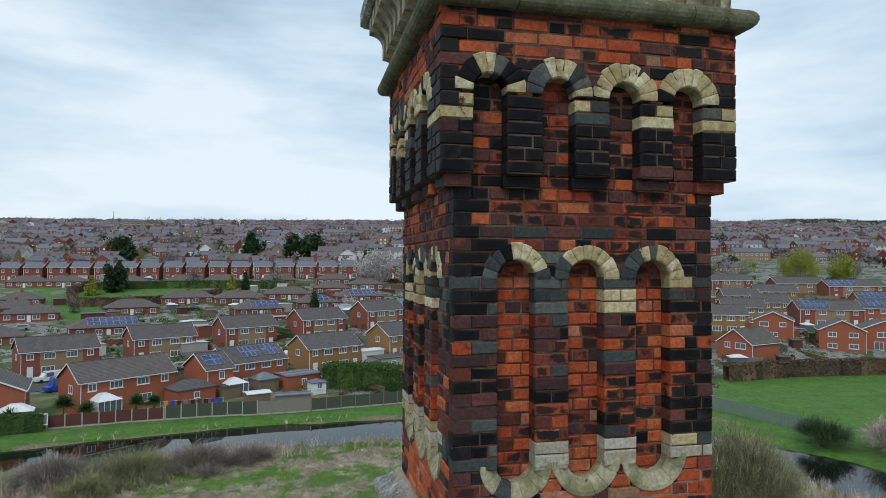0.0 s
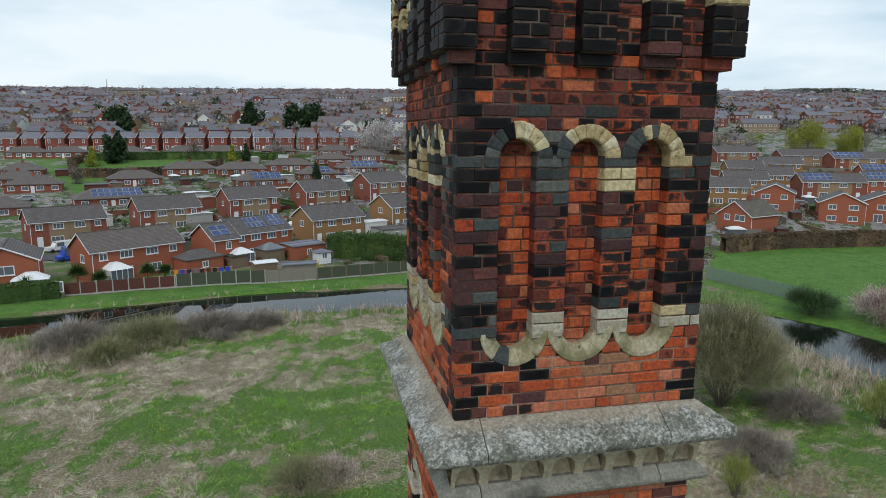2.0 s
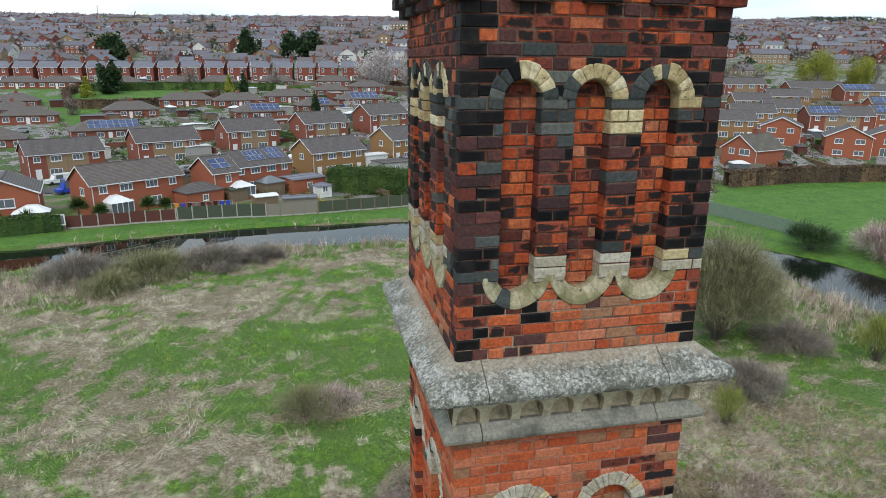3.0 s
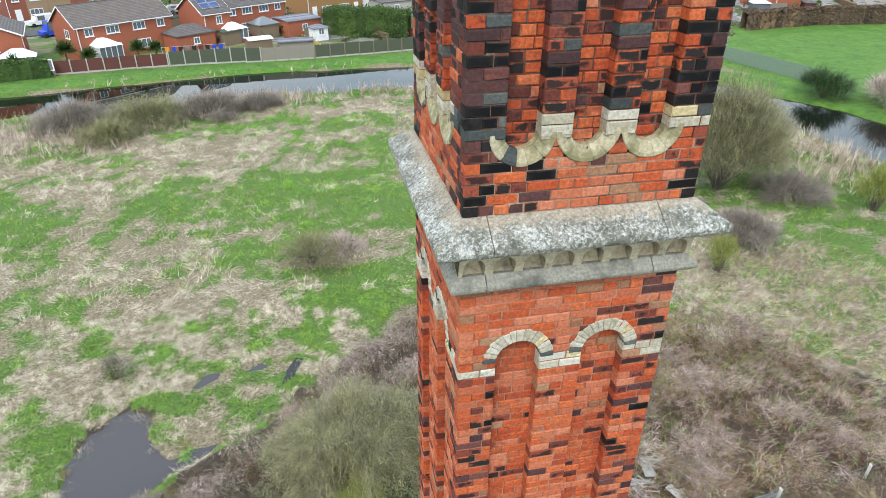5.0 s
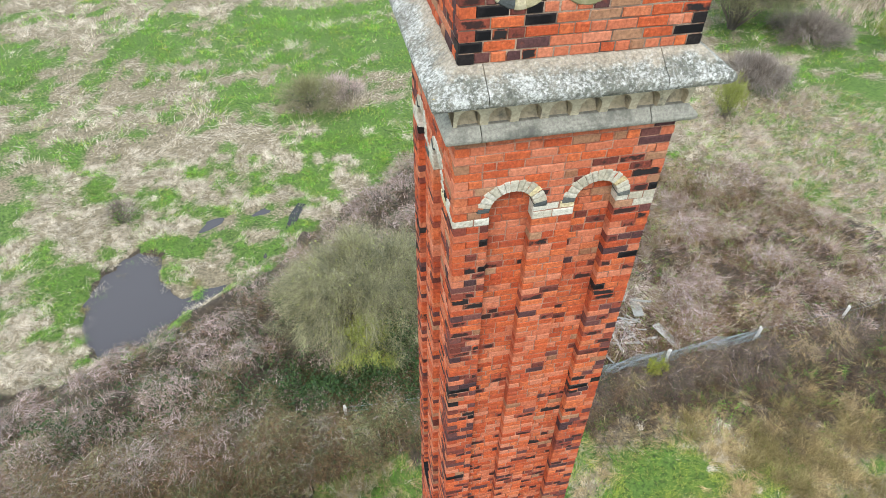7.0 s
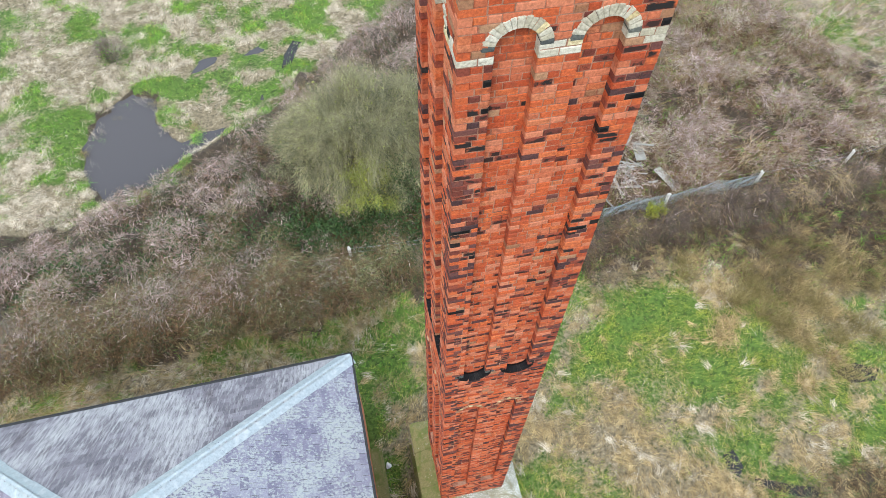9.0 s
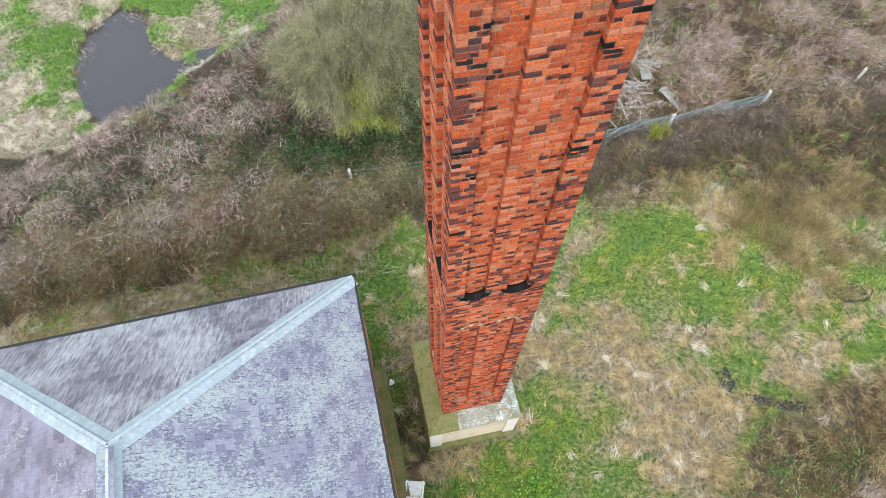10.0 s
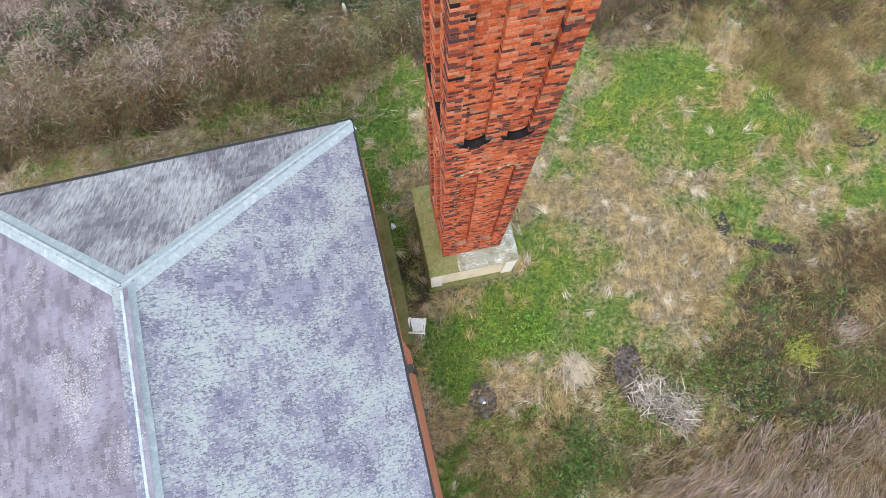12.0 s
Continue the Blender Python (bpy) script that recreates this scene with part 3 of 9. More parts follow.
def stone_ring(name, profile, mat, cuts, label="", front_mat=None):
    """A moulded course of stones: a corner stone at every corner and lengths between, with open joints."""
    c = square(0)
    for i in range(4):
        a, b = Vector(c[i]), Vector(c[(i + 1) % 4])
        d = (b - a).normalized()
        prev = Vector(c[i - 1])
        e = (a - prev).normalized()
        lo, hi = cuts
        part(name, sweep(profile, [tuple(a - e * hi), tuple(a), tuple(a + d * lo)]), front_mat if front_mat and i == 1 else mat, tower, label)
        part(name, sweep(profile, [tuple(a + d * (lo + 0.007)), tuple(b - d * (hi + 0.007))]), front_mat if front_mat and i < 2 else mat, tower, label)


def roll(o, z, r, n=7, a0=80, a1=-90):
    return [(o + r * math.cos(radians(a0 + (a1 - a0) * i / n)), z + r * math.sin(radians(a0 + (a1 - a0) * i / n))) for i in range(n + 1)]


# lower cornice: sloped weathering with a rounded nose, arcaded frieze, bead below
nose = [(-0.10, CORN_T + 0.012), (0.012, CORN_T)] + roll(0.165, CORN_T - 0.175, 0.062) + [(0.06, CORN_T - 0.245), (-0.10, CORN_T - 0.245)]
stone_ring("cornice_stone", nose, mat_stone, (0.17, 0.30), "lichen-covered grey stone cornice with rounded nose")
bead = [(-0.10, CORN_B + 0.135)] + [(0.03, CORN_B + 0.135)] + roll(0.055, CORN_B + 0.05, 0.045, 5, 60, -90) + [(-0.10, CORN_B + 0.005)]
stone_ring("cornice_bead", bead, mat_stone_grey, (0.17, 0.28))


def arcade(z0, z1, out_low, out_high, count, mat, name, w_scale=0.72, drop=0.065):
    """A frieze of little arched recesses on all four sides."""
    for i, face in enumerate(FACES):
        n = count
        step = (face.width + 2 * out_low) / n
        h = z1 - z0

        def pt(u, z, dd):
            t = (z - z0) / h
            return face.p(u, -(out_low + (out_high - out_low) * t) + dd, z)
        for k in range(n):
            m = Mesh()
            ua, ub = -out_low + k * step, -out_low + (k + 1) * step
            uc, r = (ua + ub) / 2, step * w_scale / 2
            zs = z1 - r - drop
            inner = [(uc - r, z0)] + [(uc - r * math.cos(radians(t)), zs + r * math.sin(radians(t))) for t in range(0, 181, 20)] + [(uc + r, z0)]
            outer = []
            for (u, z) in inner:
                if z <= z0 + 1e-6:
                    outer.append((ua if u < uc else ub, z0))
                else:
                    ang = math.atan2(z - zs, u - uc)
                    if abs(math.cos(ang)) * (z1 - zs) > abs(math.sin(ang)) * (step / 2):
                        outer.append((ua if u < uc else ub, min(z1, zs + math.tan(ang) * ((ua if u < uc else ub) - uc))))
                    else:
                        outer.append((uc + (z1 - zs) / math.tan(ang) if abs(math.sin(ang)) > 1e-6 else uc, z1))
            q = len(inner)
            v = [pt(u, z, 0) for u, z in outer] + [pt(u, z, 0) for u, z in inner] + [pt(uc + (u - uc) * 0.9, z - (0.01 if z > z0 + 0.02 else 0), 0.085 if z > z0 + 0.02 else 0.03) for u, z in inner]
            f = [(j, j + 1, q + j + 1, q + j) for j in range(q - 1)]
            m.add(v, f)
            m.add(v[q:], [(j, j + 1, q + j + 1, q + j) for j in range(q - 1)] + [tuple(range(q, 2 * q))], 1)
            part(name, m, [mat, mat_recess], tower, "pale stone block with an arched recess")


arcade(CORN_B + 0.13, CORN_T - 0.24, 0.03, 0.085, 8, mat_stone_pale, "frieze_stone")

# top cornice: heavy roll, arcaded cove above, and the slab over it
top_roll = [(0.05, TOP - 0.002)] + roll(0.145, TOP + 0.066, 0.068, 9, -100, 100) + [(0.05, TOP + 0.14)]
mat_roll = varied("mossy_roll_stone", [(0, (0.15, 0.145, 0.085)), (1, (0.23, 0.215, 0.14))], 0.95, grain=30, grain_amount=0.5, blotch=(0.085, 0.09, 0.05), blotch_scale=5.0, blotch_at=(0.45, 0.62), blotch2=((0.33, 0.32, 0.26), 24.0, 0.58, 0.70), bump_amount=0.7, bump_dist=0.012)
stone_ring("cornice_stone", top_roll, mat_roll, (0.35, 0.25), "lichen-covered grey stone cornice with rounded nose")
cove_back = [(0.0, TOP + 0.14), (0.03, TOP + 0.14), (0.05, TOP + 0.32), (0.13, TOP + 0.50), (0.16, TOP + 0.66), (0.0, TOP + 0.66)]
stone_ring("cove_stone", cove_back, mat_recess, (0.4, 0.4))


def bracket_profile():
    """Two hollow steps, each a quarter curve and an upright band."""
    pts = [(0.0, 0.14), (0.06, 0.14)]
    for o, z in ((0.06, 0.20), (0.18, 0.42)):
        pts += [(o + 0.12 * (1 - math.cos(radians(a))), z + 0.11 * math.sin(radians(a))) for a in range(0, 91, 15)]
        pts.append((o + 0.12, z + 0.21))
    return pts + [(0.30, 0.66), (0.0, 0.66)]


for face in FACES:
    n = 9
    for k in range(n + 1):
        uc, hw = -0.05 + (face.width + 0.1) * k / n, 0.062
        prof = bracket_profile()
        m = Mesh()
        q = len(prof)
        m.add([face.p(uc - hw, -o, TOP + z) for o, z in prof] + [face.p(uc + hw, -o, TOP + z) for o, z in prof],
              [tuple(range(q)), tuple(reversed(range(q, 2 * q)))] + [(i, q + i, q + (i + 1) % q, (i + 1) % q) for i in range(q)])
        part("bracket", m, mat_stone_pale, tower, "pale stone bracket with two hollow steps")
slab = [(0.0, TOP + 0.664), (0.32, TOP + 0.664), (0.36, TOP + 0.70), (0.36, TOP + 0.82), (0.3, TOP + 0.86), (0.0, TOP + 0.92)]
stone_ring("top_stone", slab, mat_stone, (0.4, 0.4))
cap = Mesh()
cap.box((0.002, 0.002, TOP + 0.10), (W - 0.002, D - 0.002, TOP + 0.95))
part("cap", cap, mat_stone, tower)

# pedestal under the shaft
PL = 0.51
slope = [(-0.1, FOOT + 0.03), (0.015, FOOT + 0.02), (PL, FOOT - 0.20), (PL, FOOT - 0.27), (PL - 0.02, FOOT - 0.29), (-0.1, FOOT - 0.29)]
stone_ring("plinth_cap", slope, mat_stone_mossy, (0.4, 0.45), "sloping stone plinth cap green with algae", mat_cap_front)
ped = Mesh()
mat_render_stone = varied("pale_pilaster_stone", [(0, (0.66, 0.63, 0.56)), (1, (0.74, 0.71, 0.64))], 0.9, grain=20, grain_amount=0.25, blotch=(0.45, 0.42, 0.34), blotch_scale=3.0, blotch_at=(0.55, 0.75))
PB = 0.485
ped.box((-PB + 0.06, -PB + 0.06, 0), (W + PB - 0.06, D + PB - 0.06, FOOT - 0.285))
mat_pedestal = varied("cream_pedestal_stone", [(0, (0.62, 0.54, 0.40)), (1, (0.68, 0.61, 0.48))], 0.9, grain=20, grain_amount=0.25, blotch=(0.40, 0.34, 0.20), blotch_scale=2.0, blotch_at=(0.5, 0.75))
part("pedestal", ped, mat_pedestal, tower, "pale buff stone pedestal with recessed panels")
for sx in (0, 1):
    for sy in (0, 1):
        q = Mesh()
        x0 = -PB if not sx else W + PB - 0.36
        y0 = -PB if not sy else D + PB - 0.36
        q.box((x0, y0, 0.25), (x0 + 0.36, y0 + 0.36, FOOT - 0.288))
        part("pilaster", q, mat_render_stone, tower)
part("base_course", sweep([(PB - 0.1, 0.0), (PB + 0.09, 0.0), (PB + 0.09, 0.2), (PB + 0.02, 0.34), (PB - 0.1, 0.34)], square(0), closed=True), mat_stone_mossy, tower)


# ---- the ground ----
LATTICES = {}


def lattice(seed, n=64):
    if seed not in LATTICES:
        LATTICES[seed] = np.random.RandomState(seed).rand(n, n)
    return LATTICES[seed]


def value_noise(x, y, size, seed, octaves=3):
    """Smooth noise from 0 to 1 over the plan; size: metres of the largest patches."""
    out, amp, tot = np.zeros_like(x, dtype=float), 1.0, 0.0
    for o in range(octaves):
        g = lattice(seed + o)
        u, v = x / size * 2 ** o + 13.7 * seed, y / size * 2 ** o + 7.3 * seed
        i, j = np.floor(u).astype(int), np.floor(v).astype(int)
        fu, fv = u - i, v - j
        fu, fv = fu * fu * (3 - 2 * fu), fv * fv * (3 - 2 * fv)
        a, b = g[i % 64, j % 64], g[(i + 1) % 64, j % 64]
        c, d = g[i % 64, (j + 1) % 64], g[(i + 1) % 64, (j + 1) % 64]
        out += amp * ((a * (1 - fu) + b * fu) * (1 - fv) + (c * (1 - fu) + d * fu) * fv)
        tot += amp
        amp *= 0.55
    return out / tot


def smooth(x, a, b):
    t = np.clip((x - a) / (b - a), 0, 1)
    return t * t * (3 - 2 * t)


RISE = [(0, 0), (115, 0), (136, 2), (154, 4.5), (197, 7), (230, 10.5), (263, 13.4), (292, 15.6), (330, 20.5), (400, 29.5), (600, 50), (900, 76), (1000, 80), (1500, 80)]
CANAL = [(-140, 62), (-80, 69), (-34, 75.8), (-9, 81), (13, 82), (34, 76), (49, 65), (54.5, 54), (56.5, 44), (60, 28), (66, 5), (72, -40)]
POND = [(-12.5, 19.6), (-12.2, 20.7), (-11.3, 21.5), (-10.6, 22.0), (-9.5, 21.6), (-9.6, 20.3), (-8.6, 18.3), (-7.6, 17.5), (-8.8, 16.5), (-10.4, 15.0), (-11.8, 15.3), (-12.3, 17.3)]


def rise(x, y):
    return np.interp(0.217 * x + 0.976 * y, [a for a, b in RISE], [b for a, b in RISE])


def polyline_distance(x, y, pts):
    best = np.full(np.shape(x), 1e9)
    for (ax, ay), (bx, by) in zip(pts, pts[1:]):
        dx, dy = bx - ax, by - ay
        t = np.clip(((x - ax) * dx + (y - ay) * dy) / (dx * dx + dy * dy), 0, 1)
        best = np.minimum(best, np.hypot(x - ax - t * dx, y - ay - t * dy))
    return best


def inside(x, y, poly):
    res = np.zeros(np.shape(x), dtype=bool)
    for (ax, ay), (bx, by) in zip(poly, poly[1:] + poly[:1]):
        cond = ((ay > y) != (by > y))
        res ^= cond & (x < (bx - ax) * (y - ay) / (by - ay + 1e-12) + ax)
    return res


def rough_inside(x, y, poly, size=1.4, amount=1.6):
    """Inside a region whose outline wanders."""
    px, py = [p[0] for p in poly], [p[1] for p in poly]
    near = (x > min(px) - 1) & (x < max(px) + 1) & (y > min(py) - 1) & (y < max(py) + 1)
    res = np.zeros(np.shape(x), dtype=bool)
    if near.any():
        u, v = x[near], y[near]
        res[near] = inside(u + (value_noise(u, v, size, 71, 2) - 0.5) * amount, v + (value_noise(u, v, size, 73, 2) - 0.5) * amount, poly)
    return res


def gaps(x, y, size, seed, cut, share):
    """True for the plants that stay when bare hollows are left between tussocks."""
    low = value_noise(x, y, size, seed, 2) < cut
    return ~low | (veg.rand(len(x)) > share)


def soft_inside(x, y, poly, step=0.3):
    res = 0.0
    for dx, dy in ((0, 0), (step, 0), (-step, 0), (0, step), (0, -step)):
        res = res + 0.2 * rough_inside(x + dx, y + dy, poly, 1.0, 0.8)
    return res


def canal_depth(x, y):
    """0 outside the canal, 1 in it."""
    d = polyline_distance(x, y, CANAL) + (value_noise(x, y, 9, 5, 2) - 0.5) * 2.2
    return 1 - smooth(d, 4.2, 6.2)


def scrub_hill(x, y):
    """Height of the overgrown mounds and of the hedge bank along the fence."""
    lump = 1.1 * np.maximum(0, value_noise(x, y, 2.8, 61, 3) - 0.35) + 1.3 * np.maximum(0, value_noise(x, y, 1.2, 66, 2) - 0.42)
    bank = (0.35 + 0.1 * np.sin(x * 0.8)) * smooth(y, 7.1, 9.7) * (1 - smooth(y, 9.9, 10.9)) * smooth(-x, -2.0, 2.5)
    edge = 0.0
    for dx, dy in ((0, 0), (0.5, 0), (-0.5, 0), (0, 0.5), (0, -0.5)):
        edge = edge + 0.2 * inside(x + dx, y + dy, BRAMBLE)
    return edge * (lump * (0.35 + 0.95 * smooth(y, 9.5, 11.0)) + bank) + inside(x, y, SCRUB_R) * (y > 10.5) * lump * 0.6


def ground_z(x, y):
    if np.ndim(x) == 0:
        return float(ground_z(np.array([x], float), np.array([y], float))[0])
    x, y = np.asarray(x, float), np.asarray(y, float)
    z = rise(x, y) + ((value_noise(x, y, 6, 3) - 0.5) * 0.3 + (value_noise(x, y, 1.6, 8, 2) - 0.5) * 0.22) * smooth(np.hypot(x - 1, y - 1), 3, 8) * (1 - smooth(np.hypot(x, y), 80, 110))
    z = np.where(np.hypot(x, y) > 130, z + (value_noise(x, y, 160, 9, 2) - 0.5) * 8 * smooth(np.hypot(x, y), 280, 600), z)
    z = z - canal_depth(x, y) * 1.3
    wild = (x > -45) & (x < 62) & (y > 7) & (y < 36)
    if wild.any():
        z[wild] += scrub_hill(x[wild], y[wild])
    hole = (x > -15) & (x < -1) & (y > 13) & (y < 26)
    if hole.any():
        px, py = x[hole], y[hole]
        z[hole] -= 0.34 * soft_inside(px, py, POND) + 0.125 * soft_inside(px, py, MUD)
    return z


POND_LEVEL = -0.16
MUD = [(-9.4, 21.6), (-7.3, 23.9), (-6.1, 24.2), (-3.3, 24.5), (-2.8, 23.5), (-4.4, 20.4), (-6.3, 18.2), (-7.6, 17.2), (-8.9, 17.8)]
BRAMBLE = [(-40, 6.8), (-15, 6.9), (-10.8, 7.2), (-7.5, 7.3), (-4.7, 7.4), (-2.2, 7.7), (0.9, 8.4), (3.5, 9.2), (5.5, 14), (6, 22), (4, 26), (2.8, 25.4), (-1.6, 22.0), (-5.2, 18.6), (-7.6, 17.0), (-9.3, 14.6), (-14.7, 14.2), (-40, 15.5)]
SCRUB_R = [(7.6, 9.0), (11, 8.0), (14, 7.2), (18, 5.0), (24, 4.0), (30, 8), (26, 16), (22, 23), (17, 25), (10, 23), (5, 16)]
SCRUB_BR = [(8.2, -4.6), (10.5, -3.0), (12.5, -1.9), (15, -1.0), (30, -2), (30, -20), (-3, -20), (1.5, -8.4), (4.5, -8.0), (8, -7.2)]
NEAR_R = [(7.8, 9.3), (11, 7.8), (14, 6.6), (18, 4.4), (24, 3.6), (28, 10), (26, 17), (8, 17)]
ESTATE_ROAD = [(-110, 84), (-60, 112), (-42, 120.5), (-22, 131), (-2, 138.5), (18, 147), (45, 158)]
PARK_A = [(-77, 263), (-34, 259), (-25, 244), (-40, 225), (-70, 224), (-79, 250)]
PARK_B = [(-107, 286), (-92, 286), (-81, 254), (-62, 222), (-51, 186), (-64, 187), (-72, 212), (-90, 240)]
LAWN_R = [(57, 78), (64, 60), (72, 48), (140, 50), (170, 96), (120, 101), (76, 103)]


def blob(x, y, cx, cy, rx, ry):
    return np.exp(-(((x - cx) / rx) ** 2 + ((y - cy) / ry) ** 2))


# patches of the yard round the tower: centre, reach, and how strawy (+) or green (-) they are
YARD = [(8.2, -1.2, 1.5, 2.2, 0.55), (5.3, 1.0, 1.5, 1.3, 0.42), (3.4, -4.6, 1.3, 0.8, 0.40), (12.6, 0.3, 1.3, 1.0, 0.35), (10.5, 7.2, 4.0, 0.9, 0.50), (5.0, 7.4, 2.5, 0.7, 0.4), (-6.0, 6.2, 5.0, 0.7, 0.45), (8.7, 2.6, 0.9, 1.6, 0.3),
        (1.3, -2.2, 2.2, 0.8, -0.8), (3.3, -1.2, 0.8, 0.9, -0.6), (4.4, -3.3, 0.7, 0.5, -0.5), (0.2, -3.9, 0.8, 0.6, -0.5), (-1.2, 5.4, 1.5, 1.7, -0.6), (9.0, 5.4, 2.6, 0.9, -0.75), (5.6, 4.6, 1.6, 1.4, -0.35), (13.0, 1.8, 2.6, 1.2, -0.45), (14.8, -0.6, 1.4, 1.0, -0.5), (15.8, 4.4, 2.4, 2.0, -0.7), (11.0, 3.2, 1.6, 1.0, -0.3), (-3.4, 7.0, 1.0, 0.6, -0.6)]
# the same in the meadow
MEADOW = [(-5.5, 27.0, 2.4, 1.4, -0.8), (-11.0, 23.4, 1.8, 1.0, -0.45), (-12.8, 18.0, 0.9, 3.0, -0.4), (-2.0, 46.0, 13.0, 8.0, -0.85), (-9.0, 22.4, 1.2, 0.7, -0.5), (-13.0, 28.0, 6.0, 2.6, 0.28), (-16.0, 20.0, 3.0, 5.0, 0.30), (-18, 34, 7, 3, 0.2), (-7.0, 31.0, 4.0, 1.6, 0.25), (24, 27, 6, 5, 0.5), (30, 23, 7, 6, 0.45), (-16, 37, 6, 5, 0.3), (-23, 58, 9, 6, 0.35), (-12, 52, 6, 3, 0.25)]


def straw_share(x, y):
    """How much dead straw there is among the green, 0 to 1."""
    s = 0.36 * value_noise(x, y * 1.6, 6.5, 21, 3) + 0.34 * value_noise(x, y * 1.4, 1.7, 27, 2) + 0.30 * value_noise(x, y, 0.6, 29, 2)
    s = s + 0.06 * np.exp(-((x + 12) / 9.0) ** 2)
    s = 0.04 + 0.88 * smooth(s, 0.39, 0.63)
    s = s + 0.20 * blob(x, y, 5, 1, 12, 8) + 0.30 * blob(x, y, 6.0, -4.5, 5.0, 2.2)
    for patches, less in ((YARD, 0.30), (MEADOW, 0.54)):
        for cx, cy, rx, ry, k in patches:
            s = s + (0.7 if k > 0 else less) * k * blob(x, y, cx, cy, rx, ry)
    dry = inside(x, y, SCRUB_R) | inside(x, y, NEAR_R) | inside(x, y, SCRUB_BR)
    return np.clip(np.where(dry, 0.96, s), 0, 1)


xs = np.concatenate([-np.geomspace(61, 1700, 34)[::-1], np.arange(-60, -22, 1.2), np.arange(-22, -14, 0.7), np.arange(-14, -1, 0.28), np.arange(-1, 34, 0.6), np.arange(34, 100, 1.1), np.geomspace(101, 1700, 34)])
ys = np.concatenate([-np.geomspace(17, 400, 14)[::-1], np.arange(-16, 13, 0.6), np.arange(13, 25, 0.28), np.arange(25, 40, 0.7), np.arange(40, 120, 0.9), np.geomspace(121, 1700, 60)])
GX, GY = np.meshgrid(xs, ys)
GZ = ground_z(GX, GY)


def grid_mesh(name, X, Y, Z):
    h, w = X.shape
    me = bpy.data.meshes.new(name)
    idx = np.arange(h * w).reshape(h, w)
    f = np.stack([idx[:-1, :-1], idx[:-1, 1:], idx[1:, 1:], idx[1:, :-1]], -1).reshape(-1, 4)
    return fast_mesh(name, np.stack([X, Y, Z], -1).reshape(-1, 3), [f])


def fast_mesh(name, verts, groups, mat_ids=None, smooth_all=False):
    """A mesh from arrays: groups are arrays of faces, each with one number of corners."""
    me = bpy.data.meshes.new(name)
    nl = sum(g.size for g in groups)
    nf = sum(len(g) for g in groups)
    me.vertices.add(len(verts))
    me.vertices.foreach_set("co", np.ascontiguousarray(verts, dtype=np.float32).ravel())
    me.loops.add(nl)
    me.loops.foreach_set("vertex_index", np.concatenate([g.ravel() for g in groups]).astype(np.int32))
    me.polygons.add(nf)
    sizes = np.concatenate([np.full(len(g), g.shape[1]) for g in groups])
    me.polygons.foreach_set("loop_start", np.concatenate([[0], np.cumsum(sizes)[:-1]]).astype(np.int32))
    me.polygons.foreach_set("loop_total", sizes.astype(np.int32))
    if mat_ids is not None:
        me.polygons.foreach_set("material_index", np.asarray(mat_ids, dtype=np.int32))
    if smooth_all:
        me.polygons.foreach_set("use_smooth", np.ones(nf, dtype=bool))
    me.update(calc_edges=True)
    me.validate()
    return me


ground_me = grid_mesh("ground", GX, GY, GZ)
zone = ground_me.color_attributes.new("zone", "FLOAT_COLOR", "POINT")
V = 0.217 * GX + 0.976 * GY
urban = smooth(V, 98, 106) * (1 - inside(GX, GY, LAWN_R))
park = (inside(GX, GY, PARK_A) | inside(GX, GY, PARK_B)).astype(float)
lawn = np.clip(inside(GX, GY, LAWN_R).astype(float) + park + smooth(polyline_distance(GX, GY, CANAL), 5.2, 6.4) * (1 - smooth(polyline_distance(GX, GY, CANAL), 11, 13)) * inside(GX, GY, CANAL + [(400, -40), (400, 400), (-400, 400), (-400, 62)]), 0, 1)
lawn = np.clip(lawn, 0, 1)
dirt = np.clip(rough_inside(GX, GY, BRAMBLE) * 0.9 + rough_inside(GX, GY, SCRUB_R) * 0.42 + rough_inside(GX, GY, NEAR_R) * 0.35 + rough_inside(GX, GY, SCRUB_BR, 2.5, 3.5) * 0.65 + np.exp(-(((GX + 1.0) / 0.7) ** 2 + ((GY + 0.2) / 1.8) ** 2)) + (np.hypot(GX - 5.3, GY + 4.6) < 1.0) * 0.9 + inside(GX, GY, POND) * 1.0 + soft_inside(GX, GY, MUD) * 0.36, 0, 1)
zone.data.foreach_set("color", np.stack([straw_share(GX, GY), lawn, urban * (1 - park), dirt], -1).astype(np.float32).ravel())


